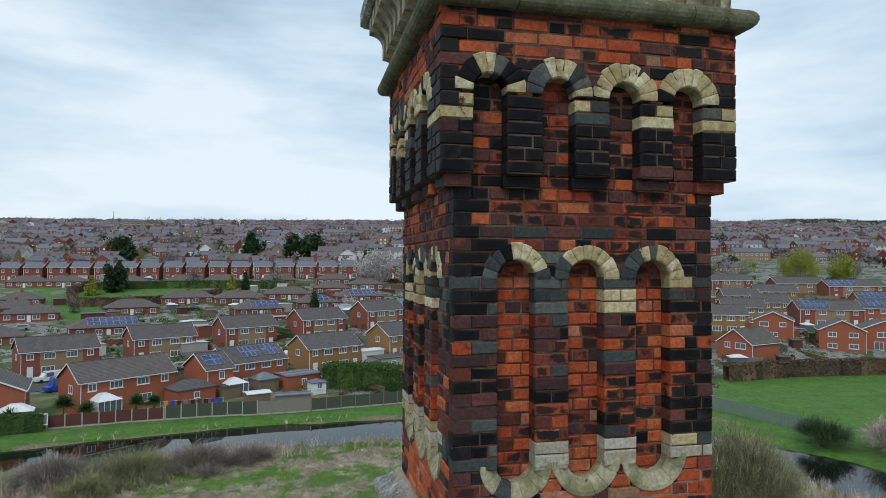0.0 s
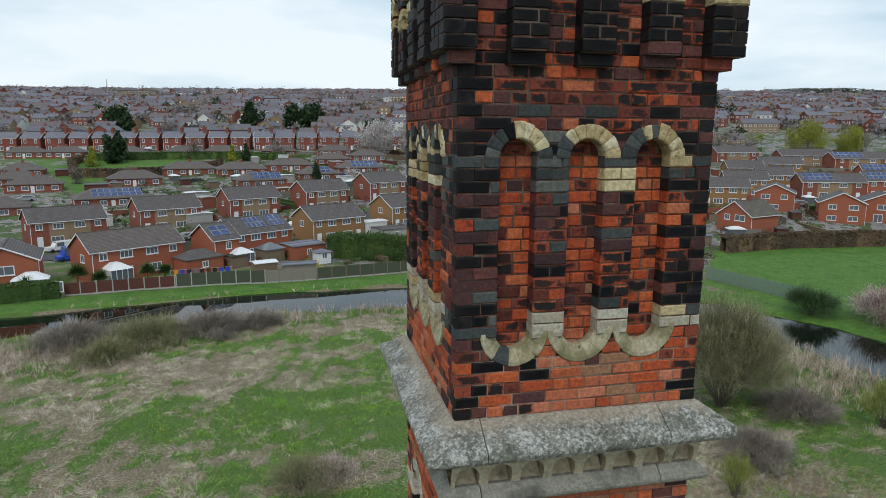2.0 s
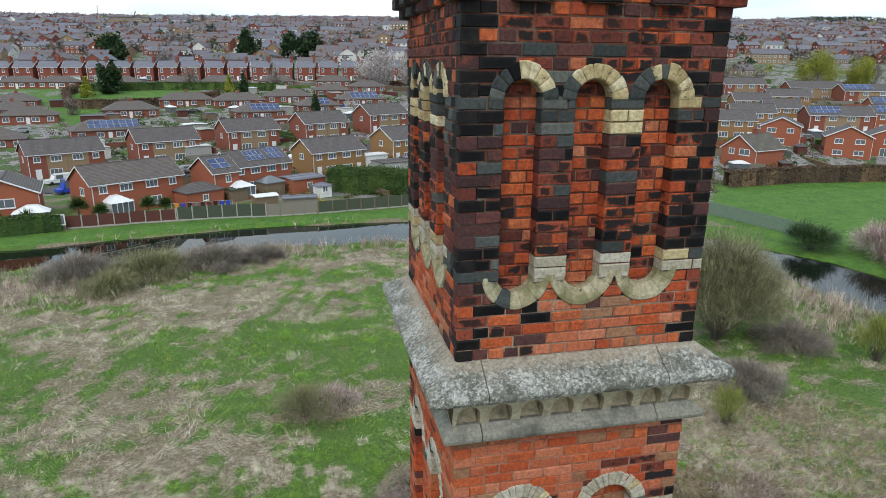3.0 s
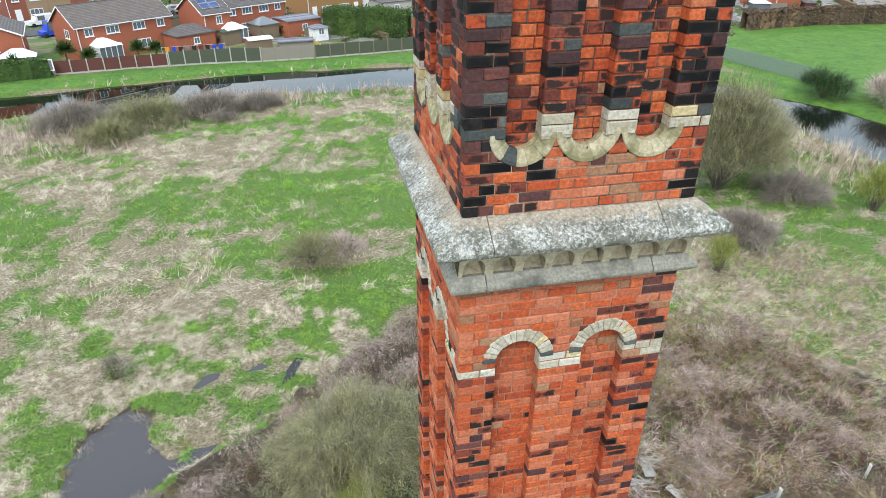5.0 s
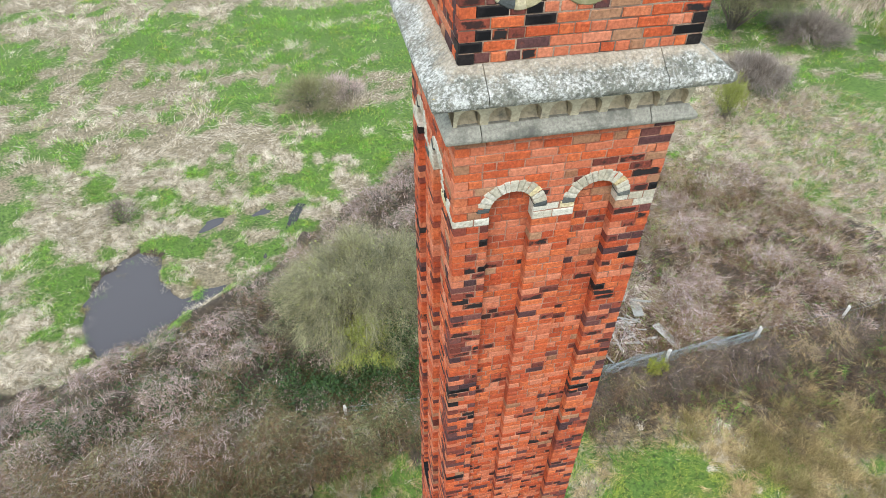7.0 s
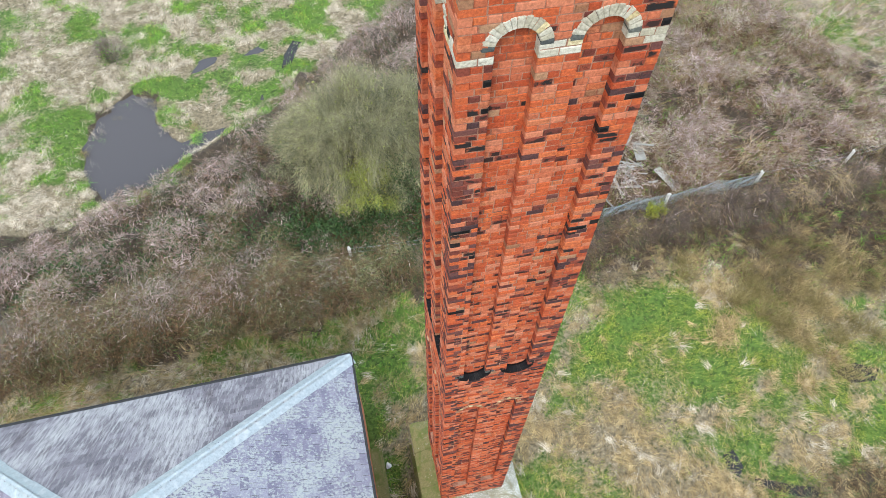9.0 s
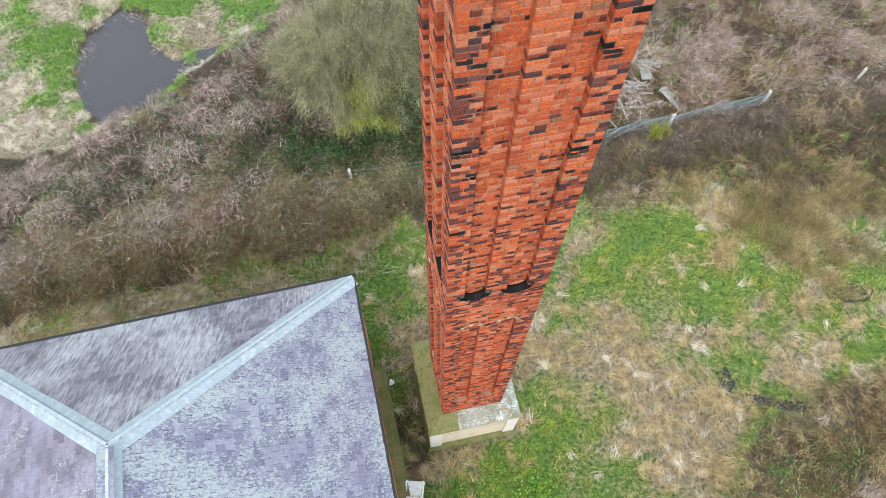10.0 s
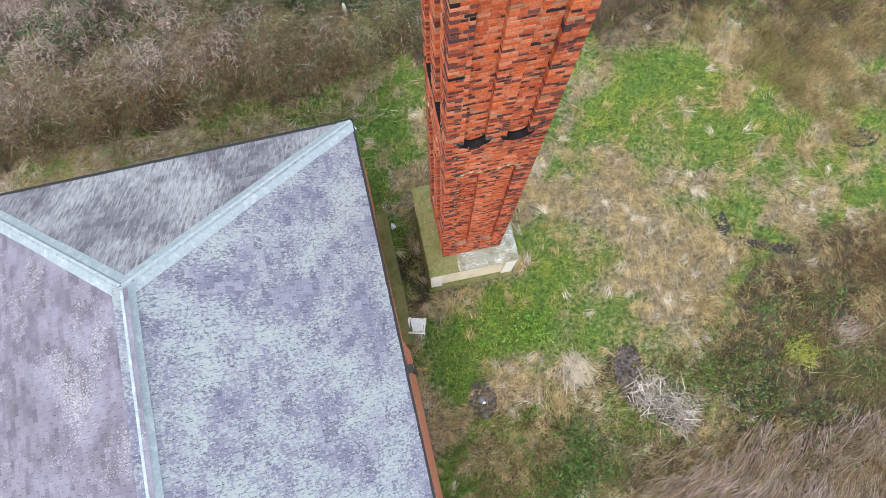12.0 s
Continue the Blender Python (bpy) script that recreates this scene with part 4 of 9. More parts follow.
def ground_material():
    m, nt, b = material("field_ground", 0.95)
    at = nt.nodes.new("ShaderNodeAttribute")
    at.attribute_name = "zone"
    sep = nt.nodes.new("ShaderNodeSeparateColor")
    nt.links.new(at.outputs["Color"], sep.inputs[0])
    n1 = noise_node(nt, 0.6, 6, 0.65)
    n2 = noise_node(nt, 7.0, 6, 0.7)
    n3 = noise_node(nt, 45.0, 3, 0.7)
    green = ramp_node(nt, n2, [(0.34, (0.026, 0.048, 0.008)), (0.5, (0.078, 0.145, 0.02)), (0.7, (0.14, 0.22, 0.04))])
    straw = ramp_node(nt, n2, [(0.32, (0.06, 0.047, 0.028)), (0.5, (0.20, 0.16, 0.10)), (0.7, (0.38, 0.315, 0.21))])
    f = math_node(nt, "ADD", sep.outputs[0], math_node(nt, "MULTIPLY", math_node(nt, "SUBTRACT", n2, 0.5), 1.4))
    col = mix_node(nt, ramp_node(nt, f, [(0.35, (0, 0, 0)), (0.65, (1, 1, 1))]), green, straw)
    dirtc = ramp_node(nt, n2, [(0.3, (0.022, 0.016, 0.010)), (0.55, (0.068, 0.050, 0.033)), (0.75, (0.15, 0.115, 0.08))])
    fd = math_node(nt, "ADD", at.outputs["Alpha"], math_node(nt, "MULTIPLY", math_node(nt, "SUBTRACT", n1, 0.5), 0.8))
    col = mix_node(nt, ramp_node(nt, fd, [(0.4, (0, 0, 0)), (0.7, (1, 1, 1))]), col, dirtc)
    lawnc = ramp_node(nt, noise_node(nt, 0.35, 7, 0.7), [(0.3, (0.05, 0.128, 0.013)), (0.5, (0.083, 0.20, 0.02)), (0.65, (0.125, 0.225, 0.027)), (0.8, (0.175, 0.215, 0.05))])
    lawnc = mix_node(nt, 0.8, lawnc, ramp_node(nt, noise_node(nt, 1.6, 6, 0.75), [(0.35, (0.42, 0.46, 0.38)), (0.65, (1.2, 1.15, 1.1))]), "MULTIPLY")
    col = mix_node(nt, ramp_node(nt, sep.outputs[1], [(0.35, (0, 0, 0)), (0.65, (1, 1, 1))]), col, lawnc)
    urbc = ramp_node(nt, noise_node(nt, 0.16, 6, 0.75), [(0.36, (0.14, 0.138, 0.145)), (0.44, (0.23, 0.22, 0.215)), (0.48, (0.34, 0.31, 0.28)), (0.50, (0.07, 0.065, 0.045)), (0.54, (0.055, 0.10, 0.022)), (0.62, (0.09, 0.15, 0.035)), (0.70, (0.08, 0.065, 0.05))])
    col = mix_node(nt, sep.outputs[2], col, urbc)
    col = mix_node(nt, 0.6, col, ramp_node(nt, n3, [(0.25, (0.55, 0.55, 0.55)), (0.75, (1.25, 1.25, 1.25))]), "MULTIPLY")
    nt.links.new(col, b.inputs["Base Color"])
    bump(nt, b, n2, 0.8, 0.12)
    return m


ground = new("ground", ground_me)
ground_me.materials.append(ground_material())
tagged(ground, "rough field of green grass and dead straw", "ground", kind="structure")


def water_material(name, colour, rough, wave):
    m, nt, b = material(name, rough)
    b.inputs["Base Color"].default_value = (*colour, 1)
    b.inputs["IOR"].default_value = 1.33
    bump(nt, b, noise_node(nt, 1.6, 4, 0.6, stretch=(1, 2.5, 1)), wave, 0.02)
    return m


# one level sheet under the banks
canal = Mesh()
left = []
right = []
cpts = [Vector(p) for p in CANAL]
for i, p in enumerate(cpts):
    a, b = cpts[max(i - 1, 0)], cpts[min(i + 1, len(cpts) - 1)]
    d = (b - a).normalized()
    left.append((p.x - d.y * 8.5, p.y + d.x * 8.5, -0.4))
    right.append((p.x + d.y * 8.5, p.y - d.x * 8.5, -0.4))
canal.add(left + right, [(i, i + 1, len(left) + i + 1, len(left) + i) for i in range(len(left) - 1)])
part("water", canal, water_material("canal_water", (0.008, 0.011, 0.008), 0.01, 0.006), None)
tagged(bpy.data.objects["water"], "dark still canal water mirroring the sky", "canal", kind="structure")
pond_mesh = Mesh()
pond_mesh.add([(-14, 13.6, POND_LEVEL), (-2, 15.5, POND_LEVEL), (-1.5, 25, POND_LEVEL), (-14, 25, POND_LEVEL)], [(0, 1, 2, 3)])
pond_ob = part("pond", pond_mesh, water_material("pond_water", (0.06, 0.056, 0.062), 0.12, 0.06), None)
tagged(pond_ob, "shallow muddy grey pool in the grass", "pond", kind="structure")


# ---- pump house with hipped slate roof ----
EAVE, RIDGE = 4.5, 8.0
pump = thing("pump_house", "brick pump house with hipped slate roof white with lichen", "building", at=(-1.88, 4.11, 0), turn=1.2)
# local plan: eaves corner at the origin, building to -x and -y
BW, BL = 10.9, 22.0
AX, AY = -5.45, -4.26
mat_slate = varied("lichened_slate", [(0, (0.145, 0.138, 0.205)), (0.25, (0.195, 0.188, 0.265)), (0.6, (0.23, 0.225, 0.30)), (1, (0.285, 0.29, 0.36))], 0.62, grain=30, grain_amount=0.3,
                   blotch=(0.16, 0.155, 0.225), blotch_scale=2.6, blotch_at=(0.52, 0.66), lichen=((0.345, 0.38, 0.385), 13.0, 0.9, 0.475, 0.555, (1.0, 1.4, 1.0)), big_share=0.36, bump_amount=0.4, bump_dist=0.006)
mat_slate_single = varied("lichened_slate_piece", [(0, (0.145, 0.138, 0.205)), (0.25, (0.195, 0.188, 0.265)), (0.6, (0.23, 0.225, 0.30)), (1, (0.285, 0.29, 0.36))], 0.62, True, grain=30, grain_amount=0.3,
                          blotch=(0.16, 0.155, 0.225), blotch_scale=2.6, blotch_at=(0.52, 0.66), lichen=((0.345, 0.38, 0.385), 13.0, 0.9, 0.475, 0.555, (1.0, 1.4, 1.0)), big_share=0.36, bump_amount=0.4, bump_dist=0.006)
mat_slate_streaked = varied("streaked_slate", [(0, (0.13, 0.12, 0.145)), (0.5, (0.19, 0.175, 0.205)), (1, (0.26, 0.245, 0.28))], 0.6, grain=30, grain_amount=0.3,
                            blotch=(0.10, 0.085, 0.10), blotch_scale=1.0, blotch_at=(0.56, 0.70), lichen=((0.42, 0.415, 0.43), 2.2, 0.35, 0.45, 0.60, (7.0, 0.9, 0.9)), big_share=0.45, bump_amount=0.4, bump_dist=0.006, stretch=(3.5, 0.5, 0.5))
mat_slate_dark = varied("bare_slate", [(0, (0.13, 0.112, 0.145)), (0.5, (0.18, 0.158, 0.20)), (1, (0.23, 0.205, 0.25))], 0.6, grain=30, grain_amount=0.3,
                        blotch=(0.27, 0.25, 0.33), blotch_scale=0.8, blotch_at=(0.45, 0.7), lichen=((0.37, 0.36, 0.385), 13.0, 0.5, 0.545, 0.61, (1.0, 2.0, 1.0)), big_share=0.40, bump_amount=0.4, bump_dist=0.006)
mat_lead = varied("lead_sheet", [(0, (0.36, 0.42, 0.46)), (1, (0.44, 0.50, 0.54))], 0.45, grain=18, grain_amount=0.25, metal=0.35, blotch=(0.52, 0.56, 0.58), blotch_scale=5, blotch_at=(0.5, 0.7))
mat_gutter = varied("black_gutter", [(0, (0.02, 0.02, 0.022)), (1, (0.03, 0.03, 0.03))], 0.5)
mat_wall = varied("pump_house_brick", [(0, (0.58, 0.18, 0.10)), (1, (0.64, 0.26, 0.16))], 0.85, grain=14, blotch=(0.30, 0.24, 0.18), blotch_scale=22, blotch_at=(0.6, 0.66))
apex, ridge_end = Vector((AX, AY, RIDGE)), Vector((AX, -BL + 4.26, RIDGE))
planes = {
    "east": (Vector((0, 0, EAVE)), Vector((0, -BL, EAVE)), apex, ridge_end),
    "north": (Vector((-BW, 0, EAVE)), Vector((0, 0, EAVE)), apex, apex),
    "west": (Vector((-BW, -BL, EAVE)), Vector((-BW, 0, EAVE)), ridge_end, apex),
    "south": (Vector((0, -BL, EAVE)), Vector((-BW, -BL, EAVE)), ridge_end, ridge_end),
}
roof_under = Mesh()
slate_rest = {"east": Mesh(), "north": Mesh(), "west": Mesh(), "south": Mesh()}
slate_rnd = random.Random(8)
slate_singles = []
for key, (a, b, c, d) in planes.items():
    # a to b along the eaves; the top goes from c (above a's end for east) to d
    if key == "north":
        poly = [a, b, apex]
    elif key == "south":
        poly = [a, b, ridge_end]
    elif key == "east":
        poly = [a, b, ridge_end, apex]
    else:
        poly = [a, b, apex, ridge_end]
    nrm = (poly[1] - poly[0]).cross(poly[2] - poly[0]).normalized()
    if nrm.z < 0:
        nrm = -nrm
    roof_under.add([tuple(p - nrm * 0.03) for p in poly], [tuple(range(len(poly)))])
    u = (b - a).normalized()
    up = nrm.cross(u)
    if up.z < 0:
        up = -up
    flat = [((p - a).dot(u), (p - a).dot(up)) for p in poly]
    height = max(q for _, q in flat)
    gauge, wide = 0.215, 0.29
    row = 0
    t = 0.0
    while t < height:
        lo, hi = 1e9, -1e9
        tc = min(t + gauge * 0.5, height - 0.001)
        for (u0, v0), (u1, v1) in zip(flat, flat[1:] + flat[:1]):
            if (v0 - tc) * (v1 - tc) < 0:
                q = u0 + (u1 - u0) * (tc - v0) / (v1 - v0)
                lo, hi = min(lo, q), max(hi, q)
        x = math.floor(lo / wide - 1) * wide + (wide / 2 if row % 2 else 0)
        while x < hi and hi > lo:
            s0, s1 = max(x + 0.004, lo), min(x + wide - 0.004, hi)
            if s1 - s0 > 0.05:
                j = slate_rnd.uniform(-0.010, 0.008)
                lift = slate_rnd.uniform(0.007, 0.012)
                q0, q1 = a + u * s0, a + u * s1
                t0, t1 = t - 0.012 + j, t + gauge + 0.02
                vs = [q0 + up * t0 + nrm * lift, q1 + up * t0 + nrm * lift, q1 + up * t1 + nrm * 0.003, q0 + up * t1 + nrm * 0.003,
                      q0 + up * t0 + nrm * (lift - 0.007), q1 + up * t0 + nrm * (lift - 0.007)]
                fs = [(0, 1, 2, 3), (4, 5, 1, 0), (4, 0, 3), (1, 5, 2)]
                if key == "east" and 1.3 < s0 < 5.6 and t < 3.2 and len(slate_singles) < 300:
                    m = Mesh()
                    m.add([tuple(p) for p in vs], fs)
                    slate_singles.append(m)
                else:
                    slate_rest[key].add([tuple(p) for p in vs], fs)
            x += wide
        t += gauge
        row += 1
part("roof", roof_under, mat_gutter, pump)
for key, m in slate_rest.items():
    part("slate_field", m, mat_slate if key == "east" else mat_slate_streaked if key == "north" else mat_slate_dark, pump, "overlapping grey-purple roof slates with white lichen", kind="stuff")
for m in slate_singles:
    part("slate", m, mat_slate_single, pump)


def lead_strip(p, q, n0, n1, width=0.27):
    """Lead dressed over a hip or ridge with a rounded roll on it."""
    d = (q - p).normalized()
    m = Mesh()
    s0, s1 = d.cross(n0).normalized(), d.cross(n1).normalized()
    if s0.dot(n1) > 0:
        s0 = -s0
    if s1.dot(n0) > 0:
        s1 = -s1
    up = (n0 + n1).normalized()
    n = 5
    sheets = []
    for i in range(n):
        m = Mesh()
        e0, e1 = p.lerp(q, i / n), p.lerp(q, (i + 1) / n - 0.0006)
        w0, w1 = width + 0.012 * math.sin(i * 2.3), width + 0.012 * math.sin((i + 1) * 1.7)
        prof = [(s0, w0, n0, 0.022), (s0, 0.07, n0, 0.026), (s0, 0.035, up, 0.062), (s1, 0.035, up, 0.062), (s1, 0.07, n1, 0.026), (s1, w1, n1, 0.022)]
        v = [tuple(e0 + s * w + nn * h) for s, w, nn, h in prof] + [tuple(e1 + s * w + nn * h) for s, w, nn, h in prof]
        m.add(v, [(j, j + 1, j + 7, j + 6) for j in range(5)])
        sheets.append(m)
    return sheets


def plane_normal(key):
    a, b, c, d = planes[key]
    n = (b - a).cross(c - a).normalized()
    return n if n.z > 0 else -n


nE, nN, nW, nS = [plane_normal(k) for k in ("east", "north", "west", "south")]
for sheet in lead_strip(Vector((0, 0, EAVE)), apex, nN, nE):
    part("hip_flashing", sheet, mat_lead, pump, "pale blue-grey lead hip flashing")
for sheet in lead_strip(Vector((-BW, 0, EAVE)), apex, nN, nW):
    part("hip_flashing", sheet, mat_lead, pump)
for sheet in lead_strip(apex, ridge_end, nE, nW):
    part("ridge_flashing", sheet, mat_lead, pump)
walls = Mesh()
OV = 0.02
walls.box((-BW + OV, -BL + OV, 0), (-OV, -OV, EAVE - 0.02))
walls.box((-BW - 0.1, -BL - 0.1, 0), (0.13, -6.5, EAVE - 0.2))
part("wall", walls, mat_wall, pump, "orange-red brick wall")
gutter = Mesh()
for a, b in (((0.012, -BL, EAVE - 0.13), (0.085, 0.085, EAVE - 0.005)), ((-BW, 0.012, EAVE - 0.13), (0.01, 0.10, EAVE - 0.005))):
    gutter.box(a, b)
part("gutter", gutter, mat_gutter, pump, "black eaves gutter")
hopper = Mesh()
hopper.box((0.04, -7.36, EAVE - 0.28), (0.24, -7.14, EAVE - 0.01))
hopper.box((0.10, -7.32, 0.0), (0.22, -7.20, EAVE - 0.30))
part("rainwater_hopper", hopper, mat_gutter, pump, "black rainwater hopper and downpipe")
ledge = Mesh()
ledge.box((-OV, -6.3, 0), (0.36, -1.7, 0.62))
ledge.box((-OV, -6.3, 0.62), (0.28, -1.7, 0.75))
part("plinth_ledge", ledge, mat_stone_mossy, pump, "stone ledge green with algae")


# ---- grass, scrub and other growth ----
veg = np.random.RandomState(12)


def growth(name, base, length, width, lean, bend, material_list, label, category, kind="stuff", seg=2, parent=None, mats=None):
    """Narrow blades or stems: base points (n,3), a lean vector (n,3) of the whole stem and its droop."""
    n = len(base)
    ang = np.arctan2(lean[:, 0], -lean[:, 1]) + veg.normal(0, 0.6, n)
    side = np.stack([np.cos(ang), np.sin(ang), np.zeros(n)], -1) * (np.asarray(width).reshape(-1, 1) * 0.5)
    length = np.asarray(length).reshape(-1, 1) * np.ones((n, 1))
    rows = []
    for s in range(seg + 1):
        t = s / seg
        c = base + lean * length * t + np.array([0, 0, -1.0]) * (np.asarray(bend).reshape(-1, 1) * length * t * t)
        if s < seg:
            w = side * (1 - 0.6 * t)
            rows += [c - w, c + w]
        else:
            rows += [c]
    k = 2 * seg + 1
    v = np.stack(rows, 1).reshape(-1, 3)
    o = (np.arange(n) * k)[:, None]
    quads = [o + np.array([[2 * s, 2 * s + 1, 2 * s + 3, 2 * s + 2]]) for s in range(seg - 1)]
    tris = o + np.array([[2 * seg - 2, 2 * seg - 1, 2 * seg]])
    groups = ([np.concatenate(quads)] if quads else []) + [tris]
    ids = None
    if mats is not None:
        ids = np.concatenate([np.tile(mats, seg - 1), mats]) if quads else mats
    me = fast_mesh(name, v, groups, ids)
    for m in material_list:
        me.materials.append(m)
    ob = new(name, me)
    ob.parent = parent
    return tagged(ob, label, category, kind=kind)


def leafage(name, pts, size, mat, label="", parent=None, category="", kind="", flat=0.0):
    """Small leaf quads, turned at random, one at each point."""
    n = len(pts)
    a = veg.normal(size=(n, 3))
    a[:, 2] *= 1 - flat
    a /= np.linalg.norm(a, axis=1, keepdims=True)
    b = np.cross(a, veg.normal(size=(n, 3)))
    b /= np.linalg.norm(b, axis=1, keepdims=True)
    s = np.asarray(size).reshape(-1, 1) * np.ones((n, 1)) * veg.uniform(0.6, 1.3, (n, 1))
    v = np.stack([pts - a * s, pts + b * s * 0.55, pts + a * s, pts - b * s * 0.55], 1).reshape(-1, 3)
    f = np.arange(n * 4).reshape(n, 4)
    me = fast_mesh(name, v, [f])
    me.materials.append(mat)
    ob = new(name, me)
    ob.parent = parent
    return tagged(ob, label, category, kind=kind)


def foliage(name, stops, rough=0.7, patch=(0.7, 0.75, 1.2)):
    m, nt, b = material(name, rough)
    col = ramp_node(nt, random_value(nt, False), stops)
    col = mix_node(nt, 1.0, col, ramp_node(nt, noise_node(nt, patch[0], 4), [(0.3, (patch[1],) * 3), (0.7, (patch[2],) * 3)]), "MULTIPLY")
    nt.links.new(col, b.inputs["Base Color"])
    b.inputs["Specular IOR Level"].default_value = 0.25
    return m


m_straw = foliage("straw", [(0, (0.40, 0.32, 0.22)), (0.35, (0.58, 0.49, 0.37)), (0.75, (0.72, 0.64, 0.52)), (1, (0.61, 0.49, 0.36))], patch=(2.2, 0.58, 1.22))
m_gold = foliage("golden_straw", [(0, (0.22, 0.14, 0.06)), (0.4, (0.45, 0.325, 0.155)), (0.8, (0.62, 0.48, 0.26)), (1, (0.44, 0.29, 0.13))], patch=(3.2, 0.40, 1.3))
m_moss = foliage("yellow_green_moss", [(0, (0.19, 0.25, 0.025)), (0.5, (0.34, 0.40, 0.05)), (1, (0.50, 0.46, 0.14))], patch=(2.4, 0.58, 1.25))
m_green = foliage("grass_green", [(0, (0.075, 0.20, 0.018)), (0.45, (0.145, 0.41, 0.034)), (0.75, (0.25, 0.48, 0.055)), (1, (0.46, 0.46, 0.15))], patch=(2.0, 0.52, 1.3))
m_stem = foliage("dead_stems", [(0, (0.17, 0.11, 0.098)), (0.4, (0.42, 0.295, 0.27)), (0.75, (0.61, 0.46, 0.425)), (1, (0.74, 0.61, 0.56))], patch=(2.0, 0.45, 1.3))
m_twig = foliage("olive_twigs", [(0, (0.10, 0.095, 0.045)), (0.5, (0.21, 0.20, 0.095)), (1, (0.34, 0.33, 0.16))])
m_grey = foliage("grey_twigs", [(0, (0.085, 0.068, 0.055)), (0.5, (0.22, 0.18, 0.15)), (1, (0.40, 0.345, 0.29))])
m_brown = foliage("brown_stems", [(0, (0.038, 0.020, 0.010)), (0.5, (0.125, 0.070, 0.034)), (1, (0.26, 0.155, 0.078))], patch=(0.9, 0.5, 1.3))
m_rush = foliage("rush", [(0, (0.095, 0.072, 0.025)), (0.5, (0.225, 0.18, 0.068)), (1, (0.36, 0.29, 0.13))])
m_umber = foliage("umber_stems", [(0, (0.032, 0.022, 0.018)), (0.5, (0.115, 0.082, 0.066)), (1, (0.25, 0.185, 0.15))], patch=(0.9, 0.5, 1.3))
m_fresh = foliage("fresh_bramble_leaves", [(0, (0.035, 0.085, 0.02)), (0.5, (0.085, 0.175, 0.04)), (1, (0.15, 0.25, 0.06))], 0.5)
m_leaf = foliage("dark_leaves", [(0, (0.018, 0.045, 0.014)), (0.5, (0.04, 0.085, 0.025)), (1, (0.08, 0.13, 0.04))], 0.5)
m_osier = foliage("osier_twigs", [(0, (0.08, 0.072, 0.042)), (0.4, (0.215, 0.20, 0.115)), (0.8, (0.38, 0.36, 0.21)), (1, (0.35, 0.355, 0.13))], patch=(1.4, 0.4, 1.3))
m_willow = foliage("willow_green", [(0, (0.14, 0.16, 0.03)), (0.5, (0.24, 0.27, 0.06)), (1, (0.33, 0.36, 0.10))])


def scatter(n, x0, x1, y0, y1):
    return veg.uniform(x0, x1, n), veg.uniform(y0, y1, n)


def clear(x, y):
    """True where plants may grow: off the tower, the pump house, the water."""
    ok = ~((x > -0.62) & (x < W + 0.62) & (y > -0.62) & (y < D + 0.62))
    ok &= ~((x < -1.55) & (y < 4.1))
    hole = (x > -15) & (x < -1) & (y > 13) & (y < 26)
    if hole.any():
        px, py = x[hole], y[hole]
        ok[hole] &= ~(rough_inside(px, py, POND, 1.0, 0.8) | (inside(px, py, MUD) & (ground_z(px, py) < POND_LEVEL + 0.03)))
    far = np.hypot(x - 5, y) > 40
    if far.any():
        ok[far] &= canal_depth(x[far], y[far]) < 0.3
    return ok


def with_z(x, y):
    return np.stack([x, y, ground_z(x, y)], -1)


def leaning(n, wind, spread, up):
    v = np.stack([veg.normal(wind[0], spread, n), veg.normal(wind[1], spread, n), np.abs(veg.normal(up, 0.2, n)) + 0.08], -1)
    return v / np.linalg.norm(v, axis=1, keepdims=True)


